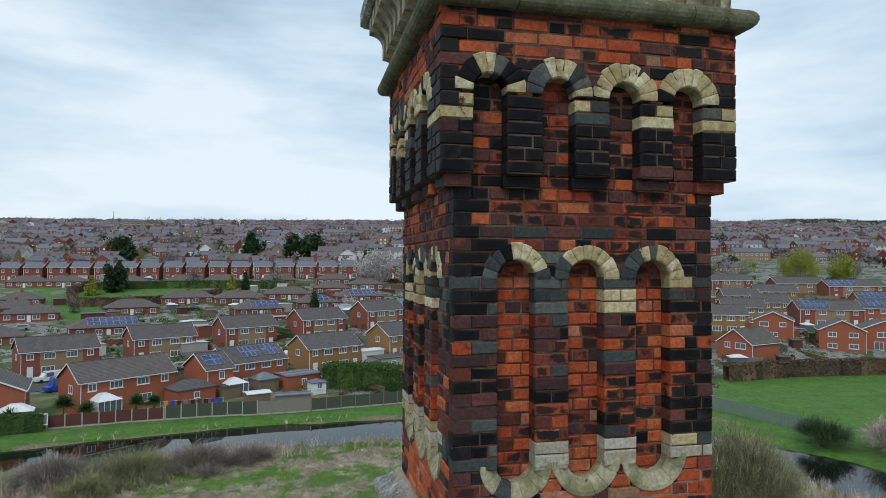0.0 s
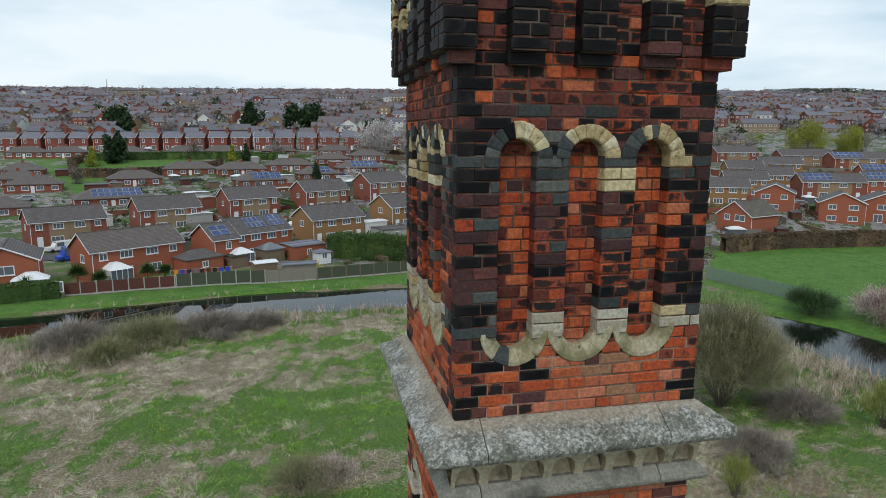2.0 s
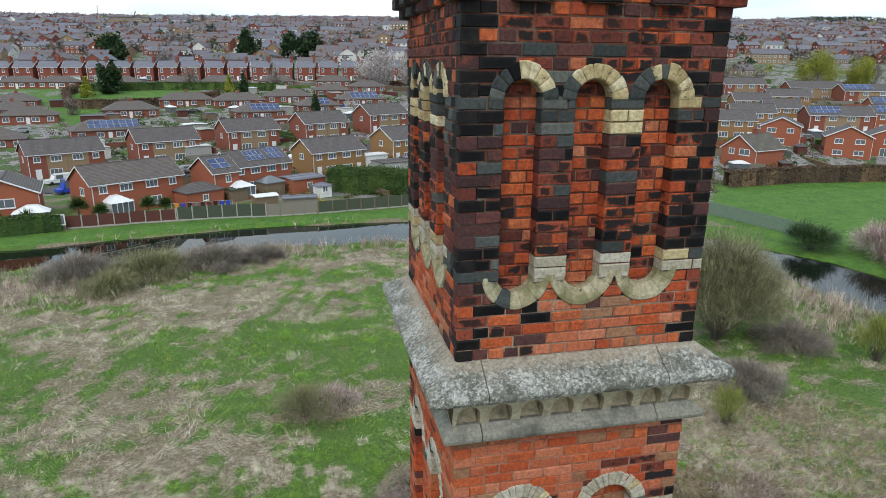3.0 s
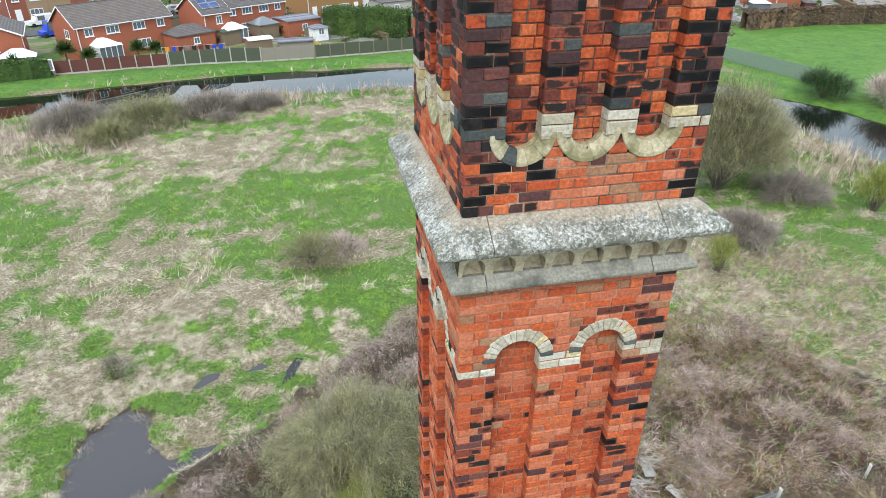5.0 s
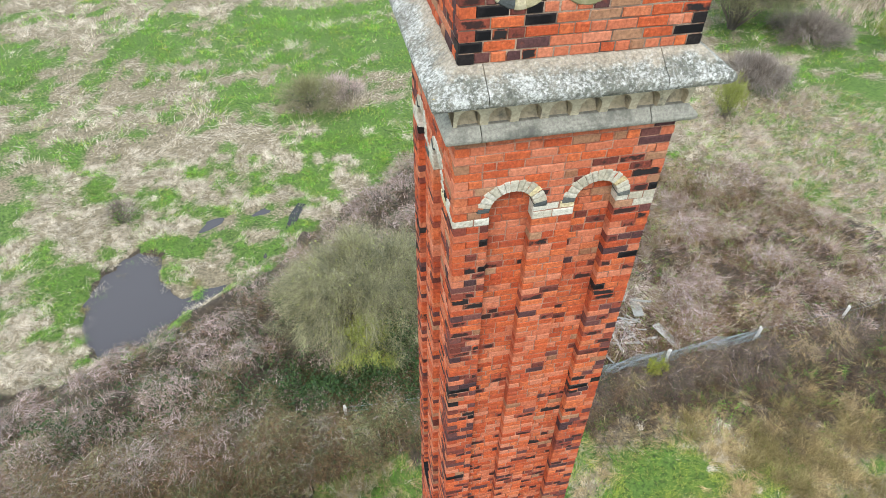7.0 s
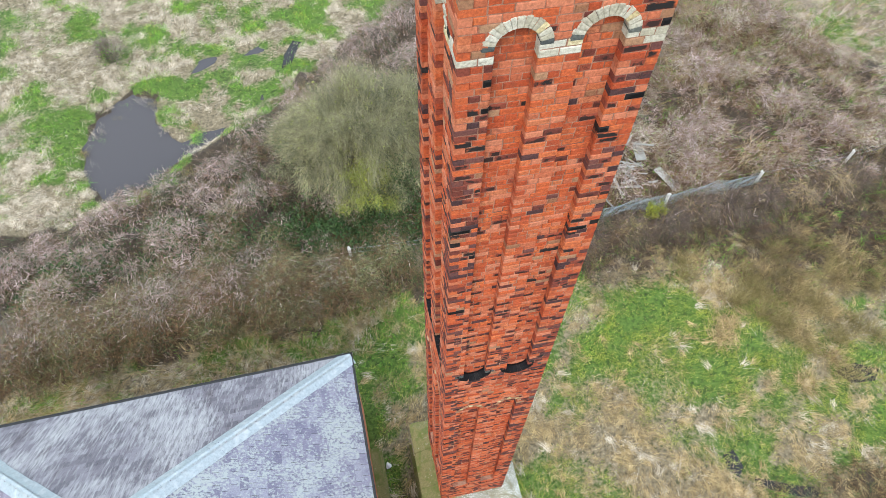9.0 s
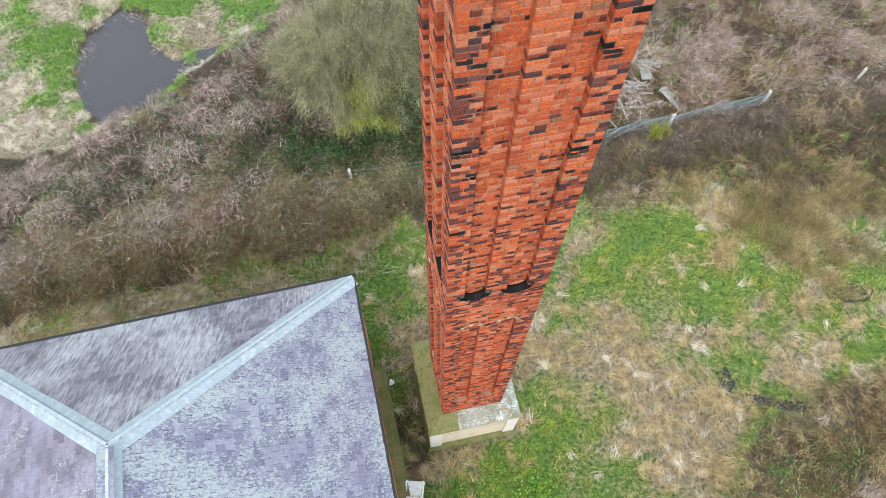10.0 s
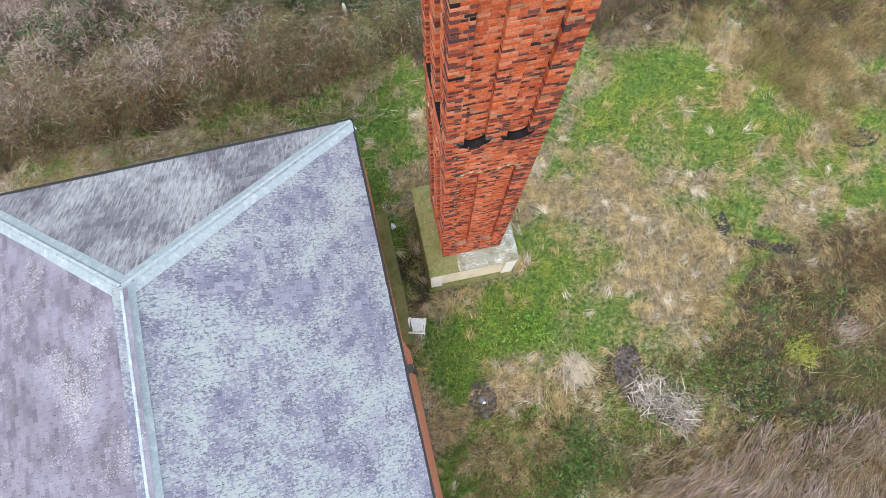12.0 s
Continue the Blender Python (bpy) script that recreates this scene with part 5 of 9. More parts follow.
def field(n, x0, x1, y0, y1, straw_len, green_len, wide, tuft=16):
    """Grass in tufts that are combed one way, dead straw or green by the patch they stand in."""
    k = n // tuft
    tx, ty = scatter(k, x0, x1, y0, y1)
    fx, fy = tx + veg.normal(0, 0.9, k), ty + veg.normal(0, 0.9, k)
    ok = clear(tx, ty) & ~rough_inside(tx, ty, BRAMBLE) & (veg.rand(k) > rough_inside(fx, fy, SCRUB_BR, 2.5, 3.5) * 0.9) & (veg.rand(k) > rough_inside(tx, ty, SCRUB_R) * 0.8) & (veg.rand(k) > rough_inside(tx, ty, NEAR_R) * 0.85) & (veg.rand(k) > rough_inside(tx, ty, MUD) * 0.6) & gaps(tx, ty, 0.36 * wide / 0.0105, 81, 0.44, 0.7)
    tx, ty = tx[ok], ty[ok]
    k = len(tx)
    share = straw_share(tx, ty)
    swirl = value_noise(tx, ty, 2.2, 40, 2) * 12 + veg.normal(0, 0.45, k)
    tone = value_noise(tx, ty, 0.8, 45, 2) * 0.45 + veg.rand(k) * 0.55
    straw_blade = 0.6 * np.repeat(tone, tuft) + 0.4 * veg.rand(k * tuft) < np.repeat(share * 0.88 + 0.06, tuft)
    owner = np.repeat(np.arange(k), tuft)
    gold = veg.rand(k) < 0.92 * np.exp(-(((tx - 5) / 15.0) ** 4 + ((ty - 0.5) / 10.5) ** 4))
    mossy = veg.rand(k) < 0.9 * blob(tx, ty, 12, 2.2, 5.0, 3.5) + 0.75 * blob(tx, ty, 7, 0, 10, 8) + 0.14
    size = veg.uniform(0.6, 1.45, k)
    spread = 0.085 * wide / 0.0105
    for flag, nm, ln, pair, up, lab in ((True, "dead_grass", straw_len, [m_straw, m_gold], 0.28, "flattened pale straw-coloured dead grass"), (False, "grass", green_len, [m_green, m_moss], 0.75, "short bright green spring grass")):
        q = owner[straw_blade == flag]
        m = len(q)
        off = veg.normal(0, spread, (m, 2)) * size[q][:, None]
        bx = with_z(tx[q] + off[:, 0], ty[q] + off[:, 1])
        keep = clear(bx[:, 0], bx[:, 1])
        q, bx, off = q[keep], bx[keep], off[keep]
        m = len(q)
        bx[:, 2] += np.maximum(0, 0.10 * size[q] - np.hypot(off[:, 0], off[:, 1]) * 0.7) * (0.8 if flag else 0.4)
        w = 0.95 if flag else 0.35
        lean = leaning(m, (np.cos(swirl[q]) * w + off[:, 0] / spread * 0.16, np.sin(swirl[q]) * w + off[:, 1] / spread * 0.16), 0.36 if flag else 0.45, up)
        growth(nm, bx, veg.uniform(0.55, 1.35, m) * ln * size[q], wide * veg.uniform(0.7, 1.4, m), lean, veg.uniform(0.0, 0.22, m), pair, lab, "grass", seg=1, mats=(gold if flag else mossy)[q].astype(int))


field(1080000, -17, 26, -9, 30, 0.27, 0.15, 0.0105)
field(330000, -40, 45, 30, 76, 0.50, 0.26, 0.026, 14)


def swathes(n, x0, x1, y0, y1, blades, length, keep):
    """Bundles of long dead blades that fan out from one root and lie combed over the turf."""
    x, y = scatter(n, x0, x1, y0, y1)
    ok = clear(x, y) & ~rough_inside(x, y, BRAMBLE) & (veg.rand(n) < keep + 1.1 * np.maximum(0, straw_share(x, y) - 0.35)) & gaps(x, y, 1.3, 91, 0.46, 0.8) & (veg.rand(n) > rough_inside(x, y, SCRUB_BR, 2.5, 3.5) * 0.8)
    x, y = x[ok], y[ok]
    k = len(x)
    turn = value_noise(x, y, 3.0, 40, 2) * 12 + veg.normal(0, 0.6, k)
    q = np.repeat(np.arange(k), blades)
    m = len(q)
    a = turn[q] + veg.normal(0, 0.35, m)
    d = np.stack([np.cos(a), np.sin(a), veg.uniform(0.12, 0.5, m)], -1)
    b = with_z(x[q] + veg.normal(0, 0.07, m), y[q] + veg.normal(0, 0.07, m))
    b[:, 2] += veg.uniform(0.03, 0.10, m)
    size = veg.uniform(0.6, 1.3, k)
    pale = (veg.rand(k) < 0.22).astype(int)
    growth("dead_grass", b, veg.uniform(0.5, 1.2, m) * length * size[q], 0.012 * veg.uniform(0.7, 1.4, m), d, veg.uniform(0.25, 0.5, m), [m_gold, m_straw], "combed tufts of long pale dead grass", "grass", seg=2, mats=pale[q])


swathes(3400, -3, 18, -8.5, 9, 24, 0.46, 0.14)


def thicket(name, poly_or_pts, n, length, width, mats, label, weights, lift=0.35, up=0.35, spread=0.8, wind=(0, 0), seg=1, mound=0.5, hollow=None, avoid=None, tuft=7, tuft_size=0.07, soft=0.5):
    """Stems in tufts that share a lean and a colour; hollow: darker colours, as shade, in the dips between the lumps.
    """
    if isinstance(poly_or_pts, list):
        px, py = [p[0] for p in poly_or_pts], [p[1] for p in poly_or_pts]
        x, y = scatter(n // tuft, min(px), max(px), min(py), max(py))
        ok = rough_inside(x + veg.normal(0, soft, len(x)), y + veg.normal(0, soft, len(x)), poly_or_pts, 2.5, 2.6) & gaps(x, y, 0.5, 83, 0.44, 0.7) & gaps(x, y, 1.2, 66, 0.44, 0.4)
        if avoid:
            ok &= ~(rough_inside(x, y, avoid[0]) & (y < avoid[1]))
        x, y = x[ok], y[ok]
    else:
        x, y = poly_or_pts
        ok = gaps(x, y, 0.5, 83, 0.46, 0.7)
        x, y = x[ok][::tuft], y[ok][::tuft]
    k = len(x)
    ids = veg.choice(len(mats), k, p=weights)
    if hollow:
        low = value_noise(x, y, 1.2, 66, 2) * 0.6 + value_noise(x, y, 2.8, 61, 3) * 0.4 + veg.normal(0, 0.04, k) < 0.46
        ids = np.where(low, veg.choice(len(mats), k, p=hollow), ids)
    swirl = value_noise(x, y, 1.8, 52, 2) * 9
    lean = leaning(k, (wind[0] + 0.35 * np.cos(swirl), wind[1] + 0.35 * np.sin(swirl)), spread * 0.7, up)
    x, y, ids, lean = np.repeat(x, tuft), np.repeat(y, tuft), np.repeat(ids, tuft), np.repeat(lean, tuft, axis=0)
    k = len(x)
    x, y = x + veg.normal(0, tuft_size, k), y + veg.normal(0, tuft_size, k)
    ok = clear(x, y)
    x, y, ids, lean = x[ok], y[ok], ids[ok], lean[ok]
    k = len(x)
    b = with_z(x, y)
    b[:, 2] += mound * np.maximum(0, value_noise(x, y, 0.9, 67, 2) - 0.4) * veg.rand(k) + veg.uniform(-0.05, lift, k)
    lean = lean + veg.normal(0, 0.22, (k, 3))
    lean /= np.linalg.norm(lean, axis=1, keepdims=True)
    return growth(name, b, veg.uniform(0.5, 1.4, k) * length, width * veg.uniform(0.6, 1.5, k), lean, veg.uniform(0.0, 0.25, k), mats, label, "scrub", mats=ids, seg=seg)


def mounds(name, cx, cy, r, h, n, main, low, mats, label, length=0.42, width=0.012, wind=(0, 0), lift=0.0):
    """Rounded clumps of arching stems: main gives each clump's colour near its top, low the darker colours that paint
    shade on its skirts.
    """
    k = len(cx)
    pick_m = veg.choice(k, n, p=r * r / np.sum(r * r))
    own = veg.choice(len(mats), k, p=main)
    az, cz = veg.uniform(0, 2 * math.pi, n), veg.rand(n) ** 0.75
    sz = np.sqrt(1 - cz * cz)
    q = veg.uniform(0.62, 1.06, n)
    R, H = r[pick_m], h[pick_m]
    x, y = cx[pick_m] + R * q * sz * np.cos(az), cy[pick_m] + R * q * sz * np.sin(az)
    ok = clear(x, y)
    x, y, az, cz, sz, q, R, H, pick_m = [v[ok] for v in (x, y, az, cz, sz, q, R, H, pick_m)]
    m = len(x)
    base = np.stack([x, y, ground_z(cx, cy)[pick_m] + lift + H * q * cz * veg.uniform(0.8, 1.05, m)], -1)
    base[:, 2] = np.maximum(base[:, 2], ground_z(x, y) + 0.02)
    tan = veg.uniform(0, 2 * math.pi, m)
    d = np.stack([np.cos(az) * sz * 0.6 + np.cos(tan) * 0.8 + wind[0], np.sin(az) * sz * 0.6 + np.sin(tan) * 0.8 + wind[1], 0.25 * cz + veg.normal(0.1, 0.3, m)], -1)
    d /= np.linalg.norm(d, axis=1, keepdims=True)
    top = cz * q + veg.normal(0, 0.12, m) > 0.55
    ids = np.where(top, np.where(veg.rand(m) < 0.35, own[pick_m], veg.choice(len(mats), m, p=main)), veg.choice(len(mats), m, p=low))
    return growth(name, base, veg.uniform(0.5, 1.5, m) * length, width * veg.uniform(0.6, 1.5, m), d, veg.uniform(0.1, 0.5, m), mats, label, "scrub", mats=ids, seg=1)


def clump_centres(poly, n, r0, r1, seed):
    rs = np.random.RandomState(seed)
    px, py = [p[0] for p in poly], [p[1] for p in poly]
    x, y = rs.uniform(min(px), max(px), n * 4), rs.uniform(min(py), max(py), n * 4)
    ok = rough_inside(x, y, poly, 2.0, 1.6)
    x, y = x[ok][:n], y[ok][:n]
    r = rs.uniform(r0, r1, len(x))
    return x, y, r, rs


LEFT_SCRUB = [(-24, 9.6), (-2, 9.9), (3.5, 10.2), (5.5, 14), (6, 22), (4, 26), (2.8, 25.4), (-1.6, 21.6), (-4.6, 18.0), (-7.2, 16.4), (-9.2, 14.2), (-14.7, 13.6), (-24, 14.2)]
UNDER = [m_stem, m_grey, m_twig, m_brown, m_leaf]
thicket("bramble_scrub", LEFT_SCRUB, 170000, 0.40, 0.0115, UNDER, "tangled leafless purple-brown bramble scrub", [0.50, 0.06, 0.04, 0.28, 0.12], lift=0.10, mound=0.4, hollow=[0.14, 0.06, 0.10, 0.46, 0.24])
bx_, by_, br_, rs_ = clump_centres(LEFT_SCRUB, 200, 0.5, 1.1, 5)
bh_ = br_ * rs_.uniform(0.5, 0.85, len(br_))
shady = (bx_ > -6.5) & (by_ < 12.6) | (np.abs(by_ - 10.4 - 0.1 * bx_) < 0.9) & (bx_ < -6)
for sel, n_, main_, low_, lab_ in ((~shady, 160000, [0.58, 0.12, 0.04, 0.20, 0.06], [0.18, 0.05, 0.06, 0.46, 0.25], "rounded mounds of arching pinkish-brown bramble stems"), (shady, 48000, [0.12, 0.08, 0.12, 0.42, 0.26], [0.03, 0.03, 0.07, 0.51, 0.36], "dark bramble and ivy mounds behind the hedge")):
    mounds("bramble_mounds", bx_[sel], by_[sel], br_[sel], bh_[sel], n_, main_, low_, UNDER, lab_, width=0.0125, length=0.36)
# the hedge along the fence: overlapping bushes, lit tops and shaded skirts put into the stem colours
hs = np.linspace(0, 1, 84)
hxs = -25 + 27.0 * hs + 0.25 * np.sin(hs * 61)
hys = np.interp(hxs, [-25, -14, -9, -5, -1.5, 0.8, 2.0], [8.0, 8.4, 9.0, 9.1, 9.3, 9.5, 9.6]) + 0.25 * np.sin(hs * 83)
hrs = np.interp(hxs, [-25, -4, -1, 2], [1.15, 1.1, 0.8, 0.6]) - 0.12 + 0.22 * np.sin(hs * 137)
HEDGE = [m_stem, m_grey, m_twig, m_brown, m_leaf]
west = hxs < -5.5
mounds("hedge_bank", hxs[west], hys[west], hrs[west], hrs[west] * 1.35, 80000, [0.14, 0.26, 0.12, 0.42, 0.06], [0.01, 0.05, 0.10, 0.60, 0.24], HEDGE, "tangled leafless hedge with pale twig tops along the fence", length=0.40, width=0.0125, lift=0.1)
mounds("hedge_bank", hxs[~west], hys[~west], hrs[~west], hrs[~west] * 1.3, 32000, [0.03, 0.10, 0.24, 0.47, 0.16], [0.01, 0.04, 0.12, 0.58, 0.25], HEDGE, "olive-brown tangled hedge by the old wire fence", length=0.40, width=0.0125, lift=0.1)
# a lower row in front whose dark stems carry the hedge's shade
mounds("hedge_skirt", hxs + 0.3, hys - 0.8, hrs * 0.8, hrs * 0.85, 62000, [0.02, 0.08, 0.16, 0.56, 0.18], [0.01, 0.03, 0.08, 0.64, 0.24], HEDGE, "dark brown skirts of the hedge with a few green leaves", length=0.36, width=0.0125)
thicket("tall_dry_grass", [(-18, 5.6), (-10, 6.2), (-4, 6.6), (0.4, 7.0), (0.4, 8.2), (-4, 7.7), (-10, 7.2), (-18, 7.0)], 60000, 0.5, 0.0125, [m_gold, m_straw, m_rush, m_green], "golden dead grass along the foot of the hedge", [0.52, 0.20, 0.16, 0.12], lift=0.05, wind=(-0.25, -0.4), up=0.8, mound=0.2)
# dry growth beyond the fence
RIGHT_WILD = [(7.6, 10.4), (11, 10.2), (16, 10.6), (24, 11.2), (25, 15), (22, 22), (17, 24.5), (10, 23), (5, 17)]
DRY_GRASS = [(22, 11.2), (34, 11.5), (38, 22), (34, 30), (22, 30), (12, 25), (18, 23), (22, 18)]
RW = [m_stem, m_straw, m_gold, m_green, m_brown]
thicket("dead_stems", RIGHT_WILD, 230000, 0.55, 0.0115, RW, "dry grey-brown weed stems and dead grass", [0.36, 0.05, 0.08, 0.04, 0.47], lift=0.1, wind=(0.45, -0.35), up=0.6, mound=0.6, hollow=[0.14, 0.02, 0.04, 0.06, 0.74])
thicket("tall_dry_grass", DRY_GRASS, 150000, 0.55, 0.014, [m_straw, m_gold, m_stem, m_green], "tall pale dry grass beyond the scrub", [0.28, 0.22, 0.38, 0.12], lift=0.08, wind=(0.4, -0.4), up=0.6, mound=0.4, hollow=[0.16, 0.24, 0.26, 0.34])
bx_, by_, br_, rs_ = clump_centres(RIGHT_WILD, 70, 0.6, 1.4, 7)
mounds("weed_mounds", bx_, by_, br_, br_ * rs_.uniform(0.45, 0.8, len(br_)), 70000, [0.42, 0.06, 0.08, 0.03, 0.41], [0.10, 0.02, 0.04, 0.06, 0.78], RW, "rounded clumps of dry brown weed stems", length=0.55, width=0.012, wind=(0.45, -0.3))
# rank growth on the near side of the fence: a skirt of stems darkened for the shade there, then golden tussocks
FRONT_F = [(7.4, 9.9), (7.6, 8.2), (11, 7.8), (14, 7.0), (16.5, 6.0), (24, 4.0), (28, 9), (26, 11.0), (16, 10.3), (11, 9.9)]
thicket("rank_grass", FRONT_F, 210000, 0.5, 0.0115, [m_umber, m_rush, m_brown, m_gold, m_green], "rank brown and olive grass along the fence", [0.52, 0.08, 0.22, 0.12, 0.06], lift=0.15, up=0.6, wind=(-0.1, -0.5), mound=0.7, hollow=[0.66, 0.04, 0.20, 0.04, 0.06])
bx_ = np.linspace(7.6, 26, 34)
by_ = 9.35 + 0.035 * (bx_ - 7.6) + 0.3 * np.sin(bx_ * 3.1)
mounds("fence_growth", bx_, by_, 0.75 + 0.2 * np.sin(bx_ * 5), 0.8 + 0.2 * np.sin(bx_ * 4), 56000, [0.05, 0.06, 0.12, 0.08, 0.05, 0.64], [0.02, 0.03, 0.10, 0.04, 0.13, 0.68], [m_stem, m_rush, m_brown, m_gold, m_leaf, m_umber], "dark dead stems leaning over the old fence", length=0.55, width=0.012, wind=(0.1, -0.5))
# the overgrown corner behind
CORNER = [(8.6, -4.4), (10.5, -3.0), (12.5, -2.0), (15, -1.2), (22, -1), (22, -12), (2, -12), (3.2, -8.4), (7.6, -7.0)]
CR = [m_gold, m_rush, m_twig, m_fresh, m_brown, m_leaf]
thicket("dead_stems", CORNER, 170000, 0.45, 0.011, CR, "dry grey-brown weed stems and dead grass", [0.13, 0.14, 0.08, 0.06, 0.56, 0.03], lift=0.12, wind=(-0.5, -0.3), mound=0.5, hollow=[0.03, 0.06, 0.04, 0.09, 0.72, 0.06], soft=0.9)
bx_, by_, br_, rs_ = clump_centres(CORNER, 50, 0.5, 1.1, 9)
mounds("weed_mounds", bx_, by_, br_, br_ * rs_.uniform(0.25, 0.45, len(br_)), 60000, [0.16, 0.12, 0.08, 0.03, 0.58, 0.03], [0.04, 0.05, 0.05, 0.07, 0.73, 0.06], CR, "clumps of combed dead brown stems", length=0.6, width=0.012, wind=(-0.7, -0.25))
thicket("swept_stems", [(4.0, -8.7), (6.5, -7.5), (9.5, -7.0), (14, -7.4), (15, -12), (3, -12)], 70000, 1.1, 0.012, [m_stem, m_gold, m_brown, m_rush], "long tan stems swept flat one way", [0.44, 0.16, 0.30, 0.10], lift=0.3, up=0.25, spread=0.18, wind=(-1.1, -0.55), mound=0.5, tuft=9, tuft_size=0.12)


thicket("weedy_tufts", [(-1.2, -5.0), (2.0, -4.4), (4.6, -4.6), (7.6, -4.6), (8.4, -7.4), (4, -8.6), (-1.2, -8.8)], 60000, 0.34, 0.010, [m_brown, m_rush, m_leaf, m_gold, m_green], "brown and olive weeds in rough grass", [0.36, 0.16, 0.12, 0.24, 0.12], lift=0.08, up=0.5, mound=0.4)


def leaf_patch(name, cx, cy, rx, ry, n, size, mat, label, h=0.4):
    x, y = veg.normal(cx, rx, n), veg.normal(cy, ry, n)
    ok = clear(x, y)
    p = with_z(x[ok], y[ok])
    p[:, 2] += veg.uniform(0.02, h, len(p))
    return leafage(name, p, size, mat, label, category="leaves", kind="stuff", flat=0.0)


for cx, cy, rx, ry, n in ((-8.5, 12.3, 2.2, 0.7, 2600), (-1.2, 11.4, 1.6, 0.7, 3000), (1.6, 12.0, 1.0, 0.9, 1600), (-13.5, 11.9, 1.8, 0.5, 1800), (-4.8, 14.2, 1.6, 1.2, 900), (4.5, 18, 1.2, 1.8, 900), (-0.9, 13.2, 1.0, 0.9, 4500), (-2.4, 11.6, 1.3, 0.7, 4000), (0.4, 11.2, 1.2, 0.8, 4500), (-5, 11.2, 1.5, 0.5, 2500), (-10.5, 11.6, 2.0, 0.4, 2200), (-6.2, 12.0, 1.2, 0.8, 1800), (3.6, -6.6, 0.9, 1.0, 1600), (2.4, -7.8, 0.6, 0.5, 1500), (0.6, 11.4, 1.4, 0.8, 6000), (-2.6, 12.2, 1.2, 0.9, 3500), (3.5, -6.8, 0.8, 1.2, 2200), (8.6, -5.4, 1.2, 0.8, 3000), (11.8, -4.6, 1.6, 1.0, 3000), (9.5, -8.0, 1.8, 0.8, 2600), (-12.5, 11.0, 2.0, 0.5, 6000)):
    leaf_patch("bramble_leaves", cx, cy, rx, ry, int(n * (0.16 if cy < 0 else 0.5 if cx > -4 else 0.2)), 0.055, m_leaf, "dark green bramble and ivy leaves", 0.7)
for cx, cy, rx, ry, n in ((7.9, -5.2, 0.45, 0.5, 420), (9.5, -6.5, 0.5, 0.4, 420), (9.0, -5.2, 0.7, 0.35, 420), (3.2, -6.3, 0.35, 0.5, 700), (2.6, -7.4, 0.7, 0.4, 700), (3.7, -7.3, 0.6, 0.4, 600), (10.4, -3.5, 0.3, 0.2, 160), (12.6, -3.6, 0.5, 0.3, 200), (11.5, -7.2, 0.6, 0.4, 260), (6.6, -5.2, 0.5, 0.4, 260), (13.6, -6.2, 0.8, 0.5, 260)):
    leaf_patch("bramble_leaves", cx, cy, rx, ry, n, 0.05, m_fresh, "green bramble leaves among dead stems", 0.4)
for cx, cy, rx, ry, n in ((7.7, -5.6, 0.8, 0.7, 500), (3.2, -6.6, 0.5, 0.6, 300), (2.5, -2.6, 0.6, 0.4, 1300), (10.5, -4.6, 1.5, 0.8, 700), (12.6, 7.4, 0.8, 0.8, 700), (16.5, 9.0, 2.0, 0.6, 700), (0.6, -1.6, 0.8, 0.35, 400), (14, 14, 2.5, 2.0, 900)):
    leaf_patch("weed_leaves", cx, cy, rx, ry, n // 2, 0.04, m_green, "bright green low weed leaves", 0.3)


# ---- town: materials ----
def plain(name, a, b, rough=0.8, grain=12.0, **k):
    return varied(name, [(0, a), (1, b)], rough, grain=grain, grain_amount=0.3, bump_amount=0.1, **k)


mat_house_red = plain("house_red_brick", (0.23, 0.075, 0.05), (0.29, 0.10, 0.065), 0.9)
mat_house_orange = plain("house_orange_brick", (0.33, 0.10, 0.055), (0.38, 0.125, 0.07), 0.9)
mat_house_mustard = plain("house_mustard_brick", (0.28, 0.155, 0.065), (0.33, 0.185, 0.08), 0.9)
mat_house_tan = plain("house_tan_brick", (0.29, 0.20, 0.12), (0.34, 0.24, 0.15), 0.9)
mat_house_dark = plain("terrace_red_brick", (0.22, 0.07, 0.05), (0.27, 0.085, 0.06), 0.9)
mat_render = plain("white_render", (0.70, 0.69, 0.65), (0.76, 0.75, 0.71), 0.8)
mat_upvc = plain("white_upvc", (0.78, 0.79, 0.80), (0.84, 0.84, 0.84), 0.4)
mat_concrete = plain("concrete", (0.36, 0.35, 0.32), (0.42, 0.41, 0.38), 0.9)
mat_asphalt = plain("asphalt", (0.075, 0.075, 0.08), (0.09, 0.09, 0.092), 0.9)
mat_timber = plain("fence_timber", (0.17, 0.12, 0.08), (0.25, 0.19, 0.13), 0.9)
mat_timber_red = plain("red_brown_timber", (0.10, 0.035, 0.028), (0.13, 0.05, 0.04), 0.85)
mat_timber_green = plain("green_grey_timber", (0.06, 0.075, 0.05), (0.09, 0.10, 0.07), 0.9)
mat_timber_grey = plain("grey_timber", (0.20, 0.18, 0.15), (0.28, 0.25, 0.21), 0.9)
mat_black = plain("black_paint", (0.02, 0.02, 0.022), (0.03, 0.03, 0.03), 0.5)


